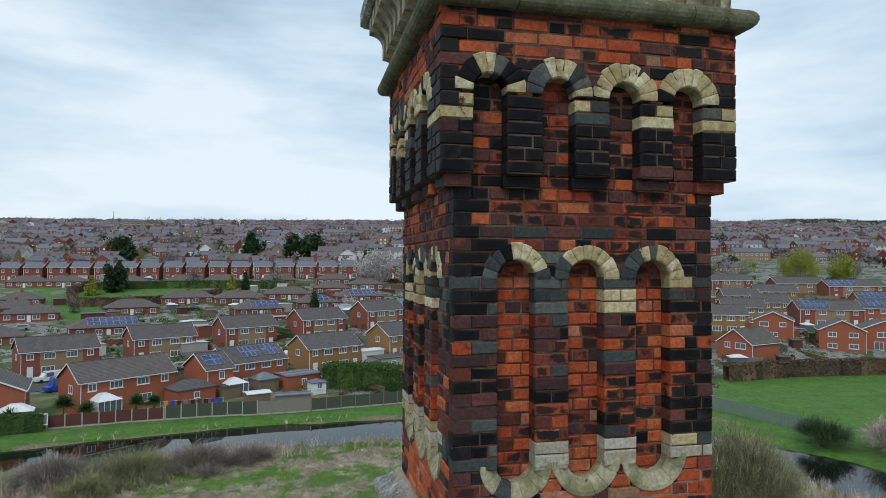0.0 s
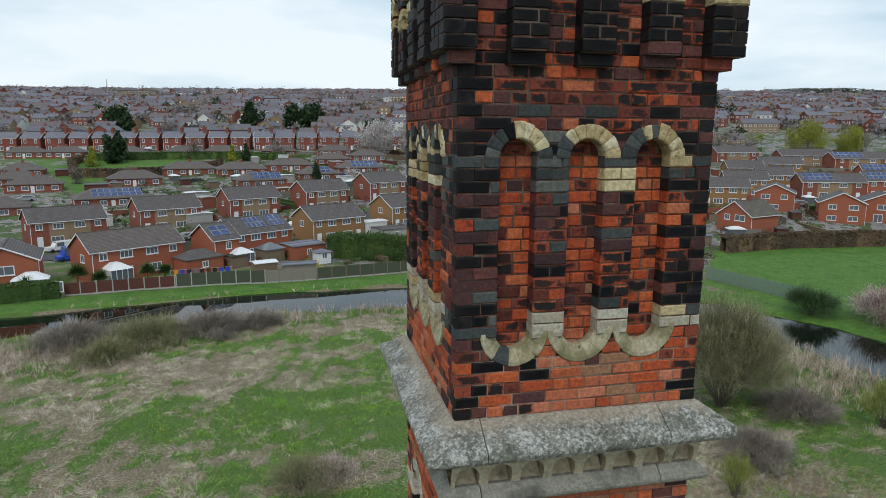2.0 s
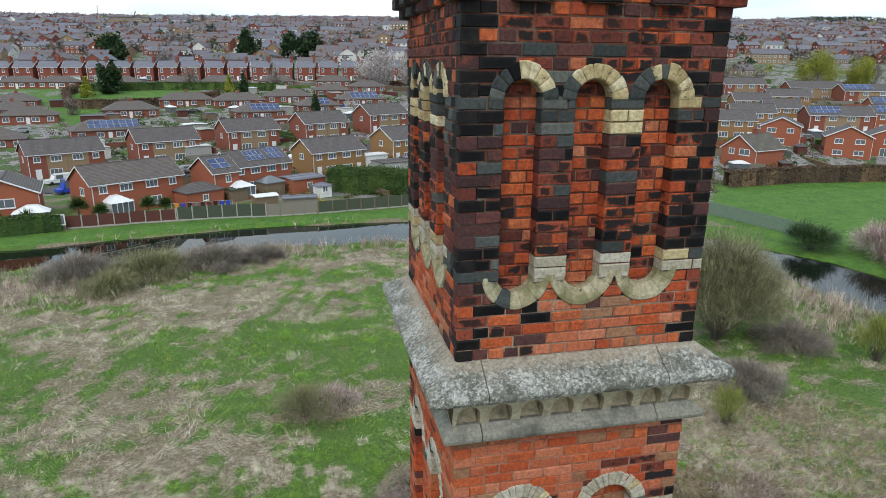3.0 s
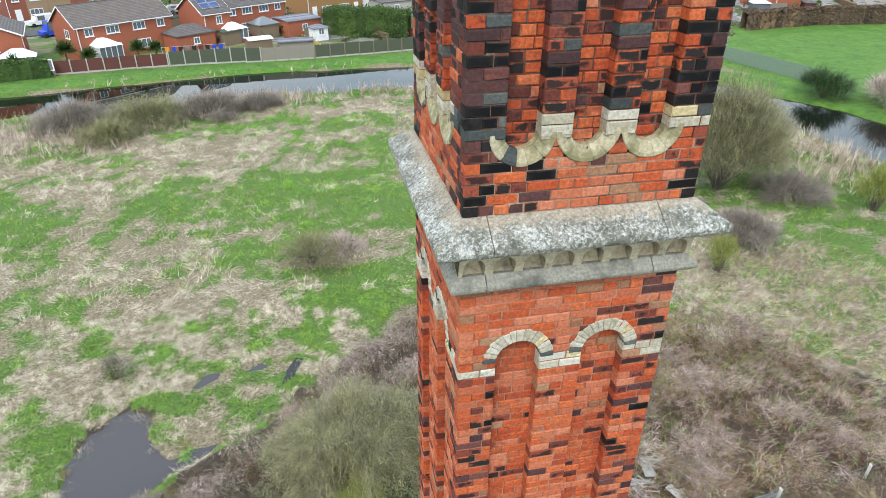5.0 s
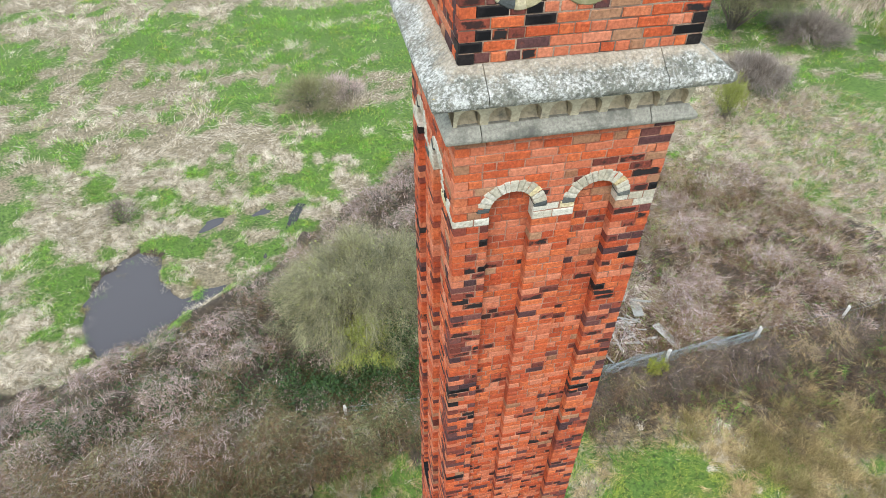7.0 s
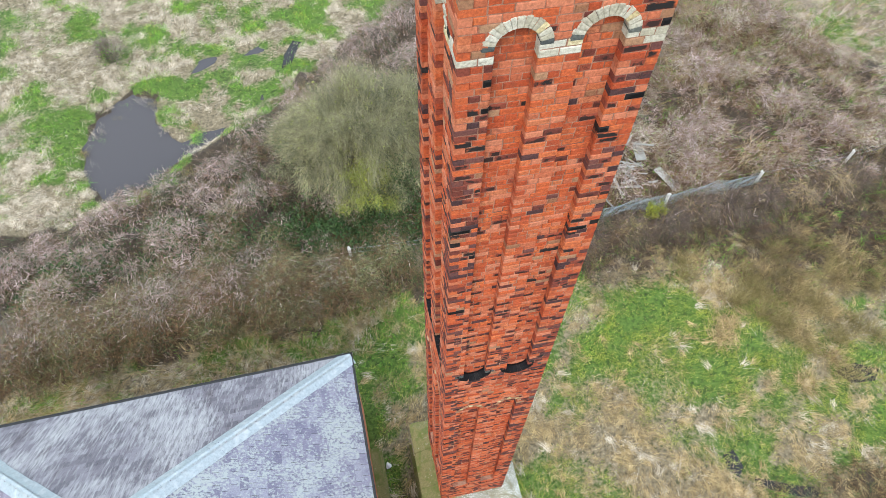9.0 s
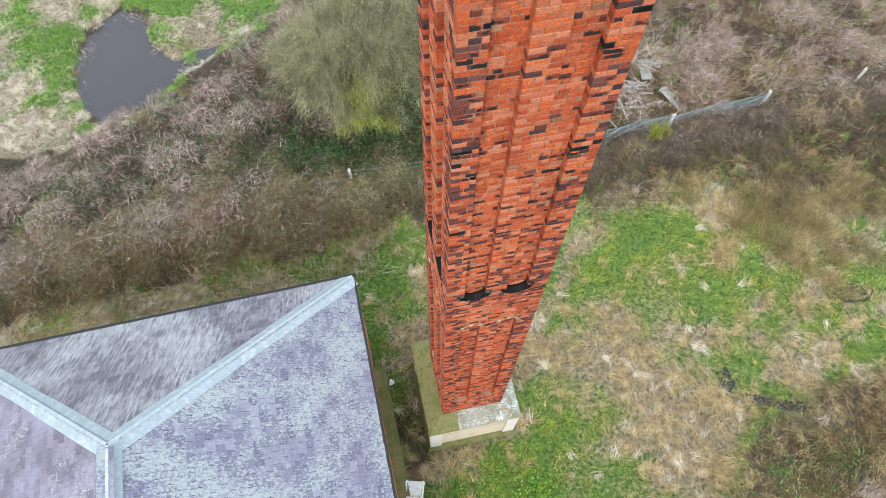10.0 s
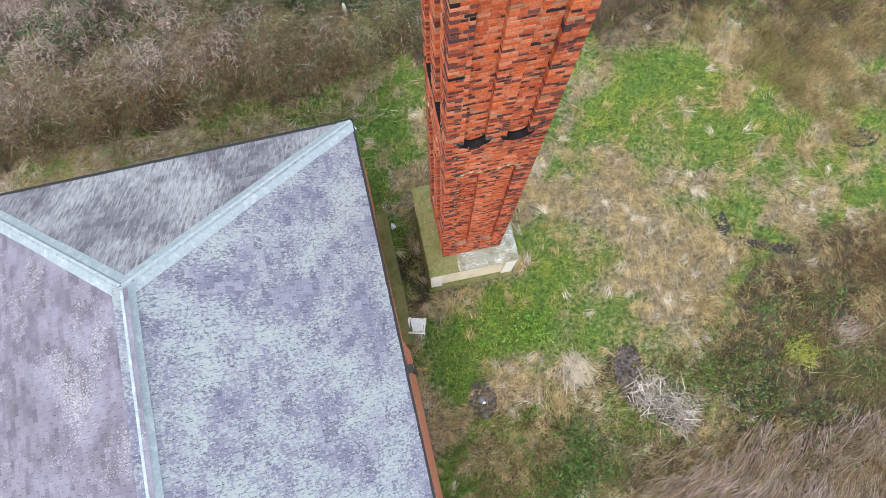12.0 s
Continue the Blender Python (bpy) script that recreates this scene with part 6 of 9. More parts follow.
def tile_material(name, a, b, moss=None):
    m, nt, bs = material(name, 0.85)
    g = nt.nodes.new("ShaderNodeNewGeometry")
    sep = nt.nodes.new("ShaderNodeSeparateXYZ")
    nt.links.new(g.outputs["Position"], sep.inputs[0])
    band = math_node(nt, "SINE", math_node(nt, "MULTIPLY", sep.outputs[2], 2 * math.pi / 0.16))
    col = ramp_node(nt, noise_node(nt, 1.3, 6, 0.7), [(0.3, a), (0.7, b)])
    col = mix_node(nt, 1.0, col, ramp_node(nt, math_node(nt, "MULTIPLY_ADD", band, 0.5), [(0.0, (1.1, 1.1, 1.1)), (0.4, (0.72, 0.72, 0.72))]), "MULTIPLY")
    col = mix_node(nt, 0.7, col, ramp_node(nt, noise_node(nt, 9.0, 3, 0.6), [(0.3, (0.75, 0.75, 0.75)), (0.7, (1.25, 1.25, 1.25))]), "MULTIPLY")
    if moss:
        col = mix_node(nt, ramp_node(nt, noise_node(nt, 0.8, 5, 0.65), [(0.58, (0, 0, 0)), (0.66, (1, 1, 1))]), col, moss)
    nt.links.new(col, bs.inputs["Base Color"])
    return m


mat_tile = tile_material("concrete_tiles", (0.088, 0.075, 0.073), (0.15, 0.131, 0.128))
mat_tile_brown = tile_material("brown_tiles", (0.11, 0.09, 0.083), (0.17, 0.14, 0.13), (0.10, 0.095, 0.045))
mat_tile_slate = tile_material("slate_tiles", (0.16, 0.16, 0.19), (0.22, 0.22, 0.26))
mat_tile_moss = tile_material("mossy_tiles", (0.10, 0.09, 0.075), (0.14, 0.12, 0.10), (0.14, 0.16, 0.04))
mat_glass, gnt, gb = material("window_glass", 0.08)
gb.inputs["Base Color"].default_value = (0.13, 0.145, 0.16, 1)
mat_solar, snt, sb = material("solar_cells", 0.15)
snt.links.new(ramp_node(snt, noise_node(snt, 0.4, 3), [(0.3, (0.02, 0.035, 0.11)), (0.7, (0.05, 0.08, 0.20))]), sb.inputs["Base Color"])
mat_blue = plain("blue_paint", (0.02, 0.06, 0.42), (0.03, 0.08, 0.5), 0.4)
mat_white_car = plain("white_car_paint", (0.75, 0.76, 0.77), (0.8, 0.8, 0.8), 0.25)
mat_silver = plain("silver_car_paint", (0.40, 0.42, 0.44), (0.46, 0.47, 0.49), 0.3, metal=0.4)
mat_tyre = plain("tyre_rubber", (0.02, 0.02, 0.02), (0.03, 0.03, 0.03), 0.9)

window_meshes = {}


def window(parent, m, w, h, bars=1):
    """A white-framed window; m places its centre, x along the wall and -y outwards."""
    key = (round(w, 1), round(h, 1), bars)
    if key not in window_meshes:
        w2, h2, t = key[0] / 2, key[1] / 2, 0.11
        xs_ = [-w2, -w2 + t]
        for i in range(bars):
            x = -w2 + key[0] * (i + 1) / (bars + 1)
            xs_ += [x - 0.035, x + 0.035]
        xs_ += [w2 - t, w2]
        zs_ = [-h2, -h2 + t, h2 - t, h2]
        nx_ = len(xs_)
        fv = [(x, y, z) for y in (-0.05, 0.02) for z in zs_ for x in xs_]
        ff = []
        for r in range(3):
            for c in range(nx_ - 1):
                if r == 1 and c % 2 == 1:
                    continue
                i0 = r * nx_ + c
                ff.append((i0, i0 + 1, i0 + nx_ + 1, i0 + nx_))
        edges = {}
        for f in ff:
            for i in range(4):
                e = (f[i], f[(i + 1) % 4])
                edges[e] = True
        back = 4 * nx_
        ff += [(e[1], e[0], e[0] + back, e[1] + back) for e in list(edges) if (e[1], e[0]) not in edges]
        fr = Mesh()
        fr.add(fv, ff)
        sill = Mesh()
        sill.box((-w2 - 0.06, -0.12, -h2 - 0.07), (w2 + 0.06, 0.02, -h2 - 0.002))
        gl = Mesh()
        gl.box((-w2 + 0.02, -0.022, -h2 + 0.02), (w2 - 0.02, -0.004, h2 - 0.02))
        window_meshes[key] = fr.data("window", [mat_upvc]), gl.data("pane", [mat_glass]), sill.data("sill", [mat_upvc])
    a, b, c = window_meshes[key]
    ob = new("window", a)
    ob.parent = parent
    ob.matrix_local = m
    p = new("pane", b)
    p.parent = ob
    p = new("sill", c)
    p.parent = ob
    return ob


def gable_body(L, Dp, eave, rise_h):
    m = Mesh()
    v = []
    for x in (0, L):
        v += [(x, 0, -2.5), (x, Dp, -2.5), (x, Dp, eave), (x, Dp / 2, eave + rise_h - 0.05), (x, 0, eave)]
    m.add(v, [(4, 3, 2, 1, 0), (5, 6, 7, 8, 9), (0, 5, 9, 4), (1, 2, 7, 6)])
    return m


def gable_roof(L, Dp, eave, rise_h, ov=0.3, t=0.12):
    m = Mesh()
    k = rise_h / (Dp / 2)
    for sgn in (0, 1):
        def q(y, dz):
            yy = y if not sgn else Dp - y
            return yy, eave + y * k + dz
        y0, z0 = q(-ov, 0)
        y1, z1 = q(Dp / 2, 0)
        v = [(-ov, y0, z0), (L + ov, y0, z0), (L + ov, y1, z1), (-ov, y1, z1), (-ov, y0, z0 + t), (L + ov, y0, z0 + t), (L + ov, y1, z1 + t), (-ov, y1, z1 + t)]
        m.add(v, [(3, 2, 1, 0), (4, 5, 6, 7), (0, 1, 5, 4), (1, 2, 6, 5), (3, 0, 4, 7)])
    m.box((-ov, Dp / 2 - 0.1, eave + rise_h + t - 0.03), (L + ov, Dp / 2 + 0.1, eave + rise_h + t + 0.05))
    return m


def trims(parent, L, Dp, eave, rise_h, ov=0.3):
    k = rise_h / (Dp / 2)
    for x in (-ov - 0.03, L + ov):
        for sgn in (0, 1):
            m = Mesh()
            y0, y1 = (-ov, Dp / 2) if not sgn else (Dp + ov, Dp / 2)
            za, zb = eave - ov * k, eave + rise_h
            v = [(x, y0, za - 0.1), (x, y1, zb - 0.1), (x, y1, zb + 0.12), (x, y0, za + 0.12)]
            v += [(a + 0.03, b, c) for a, b, c in v]
            m.add(v, [(0, 1, 2, 3), (7, 6, 5, 4), (0, 4, 5, 1), (3, 2, 6, 7), (0, 3, 7, 4)])
            part("bargeboard", m, mat_upvc, parent)
    for y in (-ov - 0.09, Dp + ov):
        m = Mesh()
        m.box((-ov, y, eave - ov * k - 0.06), (L + ov, y + 0.09, eave - ov * k + 0.06))
        part("gutter", m, mat_upvc, parent)
    m = Mesh()
    m.box((0.1, -0.09, 0), (0.2, -0.005, eave - 0.1))
    part("downpipe", m, mat_upvc, parent)


def facing(x, y, z, side, L, Dp):
    """Placement on a wall: 'front' (-y), 'left' (-x), 'right' (+x)."""
    if side == "front":
        return pose(x, -0.005, z)
    if side == "left":
        return pose(-0.005, y, z, 0, 0, -90)
    return pose(L + 0.005, y, z, 0, 0, 90)


def solar_array(parent, L, Dp, eave, rise_h, x0, x1, s0=0.2, s1=0.85, cols=5, rows_=2):
    ang = math.degrees(math.atan2(rise_h, Dp / 2))
    slope_len = math.hypot(rise_h, Dp / 2)
    for r in range(rows_):
        for c in range(cols):
            m = Mesh()
            xa, xb = x0 + (x1 - x0) * c / cols + 0.04, x0 + (x1 - x0) * (c + 1) / cols - 0.04
            ya, yb = slope_len * (s0 + (s1 - s0) * r / rows_) + 0.04, slope_len * (s0 + (s1 - s0) * (r + 1) / rows_) - 0.04
            m.box((xa, ya, 0.16), (xb, yb, 0.22), 0)
            m.box((xa + 0.05, ya + 0.05, 0.2202), (xb - 0.05, yb - 0.05, 0.226), 1)
            o = part("solar_panel", m, [mat_silver, mat_solar], parent)
            o.matrix_local = pose(0, 0, eave, ang, 0, 0)


FOOTPRINTS = []


def footprint(x, y, turn, L, Dp):
    c, q = math.cos(radians(turn)), math.sin(radians(turn))
    FOOTPRINTS.append((x + c * L / 2 - q * Dp / 2, y + q * L / 2 + c * Dp / 2, math.hypot(L, Dp) / 2))


def house(x, y, turn, L=13.5, Dp=7.5, eave=4.9, up=2.2, wall=None, mid=None, roof=None, label="", wins="semi", door=True, gable=((3.7, 3.7, 1.1, 1.1),), chimney=False, z=None, group=""):
    z = float(ground_z(x, y)) if z is None else z
    h = thing("house", label, "house", group, at=(x, y, z), turn=turn)
    footprint(x, y, turn, L, Dp)
    part("wall", gable_body(L, Dp, eave, up), wall or mat_house_red, h)
    part("roof", gable_roof(L, Dp, eave, up), roof or mat_tile, h)
    trims(h, L, Dp, eave, up)
    if mid:
        for a, b in ((L * 0.24, L * 0.498), (L * 0.502, L * 0.78)):
            m = Mesh()
            m.box((a, -0.03, -1), (b, 0.0, eave - 0.02))
            part("facing_panel", m, mid, h)
    if wins == "semi":
        up_x = [(0.12, 1.2), (0.36, 1.9), (0.64, 1.9), (0.88, 1.2)]
        for fx, w in up_x:
            window(h, pose(L * fx, -0.035 if mid else -0.005, 3.9), w, 1.1, 2 if w > 1.5 else 1)
        for fx, w in ((0.34, 2.2), (0.66, 2.2)):
            window(h, pose(L * fx, -0.035 if mid else -0.005, 1.35), w, 1.3, 2)
        if door:
            for fx in (0.12, 0.88):
                d = Mesh()
                d.box((-0.5, -0.06, 0), (0.5, 0.0, 2.05))
                d.box((-0.35, -0.07, 1.3), (-0.05, -0.058, 1.85))
                d.box((0.05, -0.07, 1.3), (0.35, -0.058, 1.85))
                o = part("door", d, mat_upvc, h)
                o.matrix_local = pose(L * fx, -0.005, 0)
    for gy, gz, w, hh in gable:
        window(h, facing(0, gy, gz, "left", L, Dp), w, hh)
    if chimney:
        c = Mesh()
        c.box((L * 0.5 - 0.45, Dp / 2 - 0.35, eave + up - 0.6), (L * 0.5 + 0.45, Dp / 2 + 0.35, eave + up + 1.0))
        c.box((L * 0.5 - 0.52, Dp / 2 - 0.42, eave + up + 1.0), (L * 0.5 + 0.52, Dp / 2 + 0.42, eave + up + 1.12))
        ch = part("chimney", c, mat_house_red, h)
        for q in (-0.22, 0.22):
            pot = Mesh()
            pot.box((L * 0.5 + q - 0.1, Dp / 2 - 0.1, eave + up + 1.12), (L * 0.5 + q + 0.1, Dp / 2 + 0.1, eave + up + 1.5))
            part("chimney_pot", pot, mat_house_orange, ch)
    return h


def hip_roof(L, Dp, eave, up, ov=0.35):
    m = Mesh()
    r = Dp / 2
    e = [(-ov, -ov, eave), (L + ov, -ov, eave), (L + ov, Dp + ov, eave), (-ov, Dp + ov, eave)]
    low = [(a, b, c - 0.14) for a, b, c in e]
    top = [(r, Dp / 2, eave + up), (L - r, Dp / 2, eave + up)]
    m.add(e + top + low, [(0, 1, 5, 4), (1, 2, 5), (2, 3, 4, 5), (3, 0, 4), (6, 7, 1, 0), (7, 8, 2, 1), (8, 9, 3, 2), (9, 6, 0, 3), (9, 8, 7, 6)])
    return m


def bungalow(x, y, turn, L=14.0, Dp=8.5, eave=2.5, up=2.3, solar=None, wall=None, label="", roof=None, group=""):
    z = float(ground_z(x, y))
    footprint(x, y, turn, L, Dp)
    h = thing("bungalow", label or "red brick bungalow with hipped brown tiled roof", "bungalow", group, at=(x, y, z), turn=turn)
    b = Mesh()
    b.box((0, 0, -2.5), (L, Dp, eave - 0.01))
    part("wall", b, wall or mat_house_red, h)
    part("roof", hip_roof(L, Dp, eave, up), roof or mat_tile_brown, h)
    for fx, w in ((0.12, 1.6), (0.36, 1.6), (0.62, 1.8), (0.88, 1.6)):
        window(h, pose(L * fx, -0.005, 1.45), w, 1.2, 1)
    window(h, facing(0, Dp * 0.4, 1.45, "left", L, Dp), 1.4, 1.2)
    d = Mesh()
    d.box((L * 0.49 - 0.45, -0.06, 0), (L * 0.49 + 0.45, 0.0, 2.0))
    part("door", d, mat_upvc, h)
    c = Mesh()
    c.box((L * 0.5 - 0.4, Dp / 2 - 0.35, eave + up - 0.5), (L * 0.5 + 0.4, Dp / 2 + 0.35, eave + up + 0.7))
    part("chimney", c, mat_house_red, h)
    if solar:
        solar_array(h, L, Dp, eave, up, L * solar[0], L * solar[1], 0.12, 0.82, solar[2], 2)
    return h


# ---- houses across the canal, front row first ----
SEMI = "pair of brick semi-detached houses with grey tiled roof and white windows"
house(-30.4, 95.8, 38, 14, 7.5, 4.8, 2.3, mat_house_orange, roof=mat_tile_brown, label="orange-red brick semi-detached pair with brown tiled roof", door=False, gable=((3.0, 3.5, 1.3, 1.2),))
house(-36.4, 93.4, 106, 9, 8, 4.5, 1.9, mat_house_orange, wins="", gable=((4.0, 3.2, 2.4, 1.3),), label="orange brick house with gable towards the canal")
hD = house(-14.6, 104.2, 36, 4.6, 7.5, 4.7, 2.2, mat_house_orange, wins="", gable=(), label="orange brick house wing with solar panels on dark roof")
window(hD, pose(2.6, -0.005, 3.6), 1.0, 1.2)
solar_array(hD, 4.6, 7.5, 4.7, 2.2, 0.4, 3.6, 0.2, 0.8, 2, 2)
hD2 = house(-11.9, 109.6, 36, 11.5, 7.5, 4.7, 2.3, mat_house_orange, wins="semi", door=False, gable=(), label="orange brick house with large solar panels on dark roof")
solar_array(hD2, 11.5, 7.5, 4.7, 2.3, 3.4, 7.0, 0.25, 0.9, 4, 2)
solar_array(hD2, 11.5, 7.5, 4.7, 2.3, 7.8, 10.8, 0.25, 0.95, 3, 2)
house(1.5, 122.3, 30, 12.2, 8, 4.8, 2.3, mat_house_mustard, label="mustard brick semi-detached pair with grey tiled roof", gable=((4.0, 3.8, 1.5, 1.2),))
house(18.3, 131.5, 30, 12.2, 8, 4.8, 2.3, mat_house_mustard, label="mustard brick semi-detached pair with grey tiled roof", gable=((4.0, 3.8, 1.3, 1.2),))
for hx, hy, ht, hl in ((-50.6, 129.9, 30, 13.4), (-33.1, 138.1, 28, 12.7), (-16.1, 145.9, 27, 12.2), (0.7, 150.5, 29, 11.8), (16.7, 159.3, 30, 12.2), (-70, 121, 30, 13)):
    house(hx, hy, ht, hl, 7.5, 4.9, 2.3, mat_house_red, mid=mat_house_tan, label=SEMI, group="semi-detached houses on the middle road")

# ---- houses on the far side, east of the tower ----
house(121.5, 114.0, 52, 8, 9, 4.9, 2.2, mat_house_orange, wins="", gable=((2.3, 3.9, 1.9, 1.1), (6.4, 3.9, 1.7, 1.1), (2.3, 1.4, 1.9, 1.1), (6.4, 1.4, 1.9, 1.1)), label="orange brick house with four white windows in its gable", roof=mat_tile, group="detached houses")
house(90.0, 110.8, 18, 9.5, 8, 4.2, 2.8, mat_house_orange, wins="", gable=((5.6, 3.6, 1.3, 1.2), (2.6, 3.6, 2.4, 1.3)), label="orange brick house with mossy tiled roof and rooflights", roof=mat_tile_moss, chimney=True, group="detached houses")
house(114.0, 126.8, 50, 9, 8.5, 4.7, 2.0, mat_house_orange, wins="", gable=((2.2, 3.7, 1.5, 1.1), (6.2, 3.7, 2.0, 1.1), (4.2, 1.3, 2.0, 1.1)), label="orange brick house with low gable", group="detached houses")
house(131.5, 112.0, 52, 9, 10, 4.7, 2.2, mat_house_orange, wins="", gable=((5.2, 3.8, 2.4, 1.2), (6.0, 1.3, 1.8, 1.9)), label="orange brick house with patio door", group="detached houses")
for k, (hx, hy, ht, hl, wm) in enumerate(((129, 141.5, -18, 16, 0), (148, 140, -20, 14, 1), (128, 158, -30, 9.5, 2), (97, 138, -24, 11, 2), (131, 175, -18, 11, 2), (147, 180.5, -22, 13, 2), (168, 196, -12, 19, 0), (181, 186, -10, 21, 0), (151, 209, -8, 16, 0), (112, 150, -24, 11, 2), (165, 158, -22, 15, 1), (100, 165, -20, 13, 0))):
    hh = house(hx, hy, ht, hl, 7.5, 4.8, 2.1, (mat_house_red, mat_house_orange, mat_house_mustard)[wm], mid=mat_house_tan if wm == 0 else None, label=(SEMI, "orange brick semi-detached pair with solar panels", "mustard brick house with grey tiled roof")[wm], gable=(), group="houses on the far estate")
    if k in (0, 1, 7, 10):
        solar_array(hh, hl, 7.5, 4.8, 2.1, 0.5, hl * 0.5, 0.15, 0.9, 5, 2)

# ---- bungalows on the slope ----
for bx, by, bt, bl, bs in ((-54.6, 198.5, 14, 14.5, None), (-43.3, 219.5, 12, 16.5, None), (-52.5, 163.0, 22, 16.5, (0.22, 0.9, 8)), (-78, 190, 14, 13.5, None), (-93.2, 226, 10, 12, None), (-25.9, 215.3, 14, 15.5, None), (-10.7, 221.5, 8, 15.5, None), (6.1, 232.6, 6, 12, None), (19, 240.9, 4, 13, None), (-17.0, 188, 20, 13.5, (0.3, 0.92, 5)), (0.1, 200.7, 14, 13, (0.35, 0.75, 3)), (13, 211, 12, 15.5, (0.25, 0.85, 6))):
    bungalow(bx, by, bt, bl, 8.5, solar=bs, label="red brick bungalow with solar panels on brown hipped roof" if bs else "", group="bungalows on the slope")
for k in range(9):
    bx = -132 + k * 19.5 + 3 * math.sin(k * 2.1)
    bungalow(bx, 261 - 0.2 * bx * 0.6, -3 + 4 * math.sin(k * 1.3), 13.5, 8, group="bungalows below the terrace")
for bx, by in ((-92, 172), (-74, 158), (-105, 200), (-86, 203), (-112, 232)):
    bungalow(bx, by, 16, 12.5, 8.5, group="bungalows on the slope")

# ---- the long red terrace on the hill ----
terrace_a = house(0, 0, 0, 7.5, 8.0, 5.9, 2.4, mat_house_dark, roof=mat_tile_slate, wins="", gable=(), z=0, label="red brick terraced house with slate roof and tall chimney", group="terraced houses")
for wx, wz, ww, wh in ((1.5, 4.5, 1.0, 1.6), (5.7, 4.5, 1.0, 1.6), (5.6, 1.6, 1.9, 1.8), (1.6, 1.6, 1.3, 1.7)):
    window(terrace_a, pose(wx, -0.005, wz), ww, wh, 0)
tm = Mesh()
tm.box((3.4, -0.06, 0), (4.3, 0, 2.1))
part("door", tm, mat_upvc, terrace_a)
tm = Mesh()
tm.box((6.7, 2.6, 5.0), (7.6, 5.0, 9.7))
tm.box((6.62, 2.5, 9.7), (7.68, 5.1, 9.85))
tch = part("chimney", tm, mat_house_dark, terrace_a)
for q in (2.9, 3.6, 4.3):
    tm = Mesh()
    tm.box((7.0, q, 9.85), (7.3, q + 0.3, 10.3))
    part("chimney_pot", tm, mat_house_orange, tch)
first = True
for k in range(23):
    tx = -160 + k * 9.4
    ty = 286.5 - 0.115 * tx
    m = pose(tx, ty, float(ground_z(tx + 4, ty)) - 0.2, 0, 0, -6.5)
    if first:
        terrace_a.matrix_world = m
        first = False
    else:
        copy_thing(terrace_a, m)

# ---- the town on the far hillside ----
far_rnd = np.random.RandomState(4)
far = Mesh()
# the first two tiles are paler and bluer, distance haze put into their colour
FAR_MATS = [tile_material("hazed_grey_tiles", (0.135, 0.127, 0.15), (0.19, 0.18, 0.205)), tile_material("hazed_brown_tiles", (0.145, 0.12, 0.13), (0.195, 0.165, 0.17)), mat_tile_slate, mat_house_red, mat_house_dark, mat_house_tan, mat_render, mat_upvc, mat_glass]
v_row = 312.0
while v_row < 985:
    half = v_row * 0.80
    s = -half
    row_turn = far_rnd.uniform(-14, 14)
    while s < half:
        L = far_rnd.choice([9, 11, 14, 20])
        s += L * 0.5 + far_rnd.uniform(1, 4 + (25 if far_rnd.rand() < 0.12 else 3))
        vv = v_row + far_rnd.uniform(-7, 7)
        px, py = 0.976 * s + 0.217 * vv, -0.217 * s + 0.976 * vv
        pz = float(ground_z(px, py))
        dense = value_noise(np.array([px]), np.array([py]), 90, 77, 2)[0]
        if dense > 0.36:
            M = pose(px, py, pz, 0, 0, -12 + row_turn + far_rnd.uniform(-10, 10) + (90 if far_rnd.rand() < 0.25 else 0))
            Dp, ev, up = far_rnd.uniform(7, 9), far_rnd.choice([4.8, 5.0, 5.2, 2.7]), far_rnd.uniform(2.0, 2.9)
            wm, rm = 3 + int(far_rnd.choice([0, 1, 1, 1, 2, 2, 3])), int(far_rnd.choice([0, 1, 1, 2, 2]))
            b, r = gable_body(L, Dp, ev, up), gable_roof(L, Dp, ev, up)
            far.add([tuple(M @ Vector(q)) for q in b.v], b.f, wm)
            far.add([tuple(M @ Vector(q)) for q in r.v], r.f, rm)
            far.box((L * 0.5 - 0.5, Dp / 2 - 0.4, ev + up - 0.5), (L * 0.5 + 0.5, Dp / 2 + 0.4, ev + up + 1.2), 3, M)
            for zz in ([1.4, 3.9] if ev > 4 else [1.4]):
                for fx in np.arange(1.6, L - 1, 2.7):
                    far.plate((fx - 0.65, -0.08, zz - 0.6), (fx + 0.65, 0.02, zz + 0.6), 7, M)
                    if v_row < 560:
                        far.plate((fx - 0.5, -0.10, zz - 0.45), (fx + 0.5, -0.078, zz + 0.45), 8, M)
                for fy in (2.4, 5.4):
                    far.box((-0.08, fy - 0.5, zz - 0.55), (0.02, fy + 0.5, zz + 0.55), 7, M)
        s += L * 0.5
    v_row += far_rnd.uniform(17, 27)
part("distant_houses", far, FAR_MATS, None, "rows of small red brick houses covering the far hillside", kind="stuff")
tagged(bpy.data.objects["distant_houses"], category="houses")


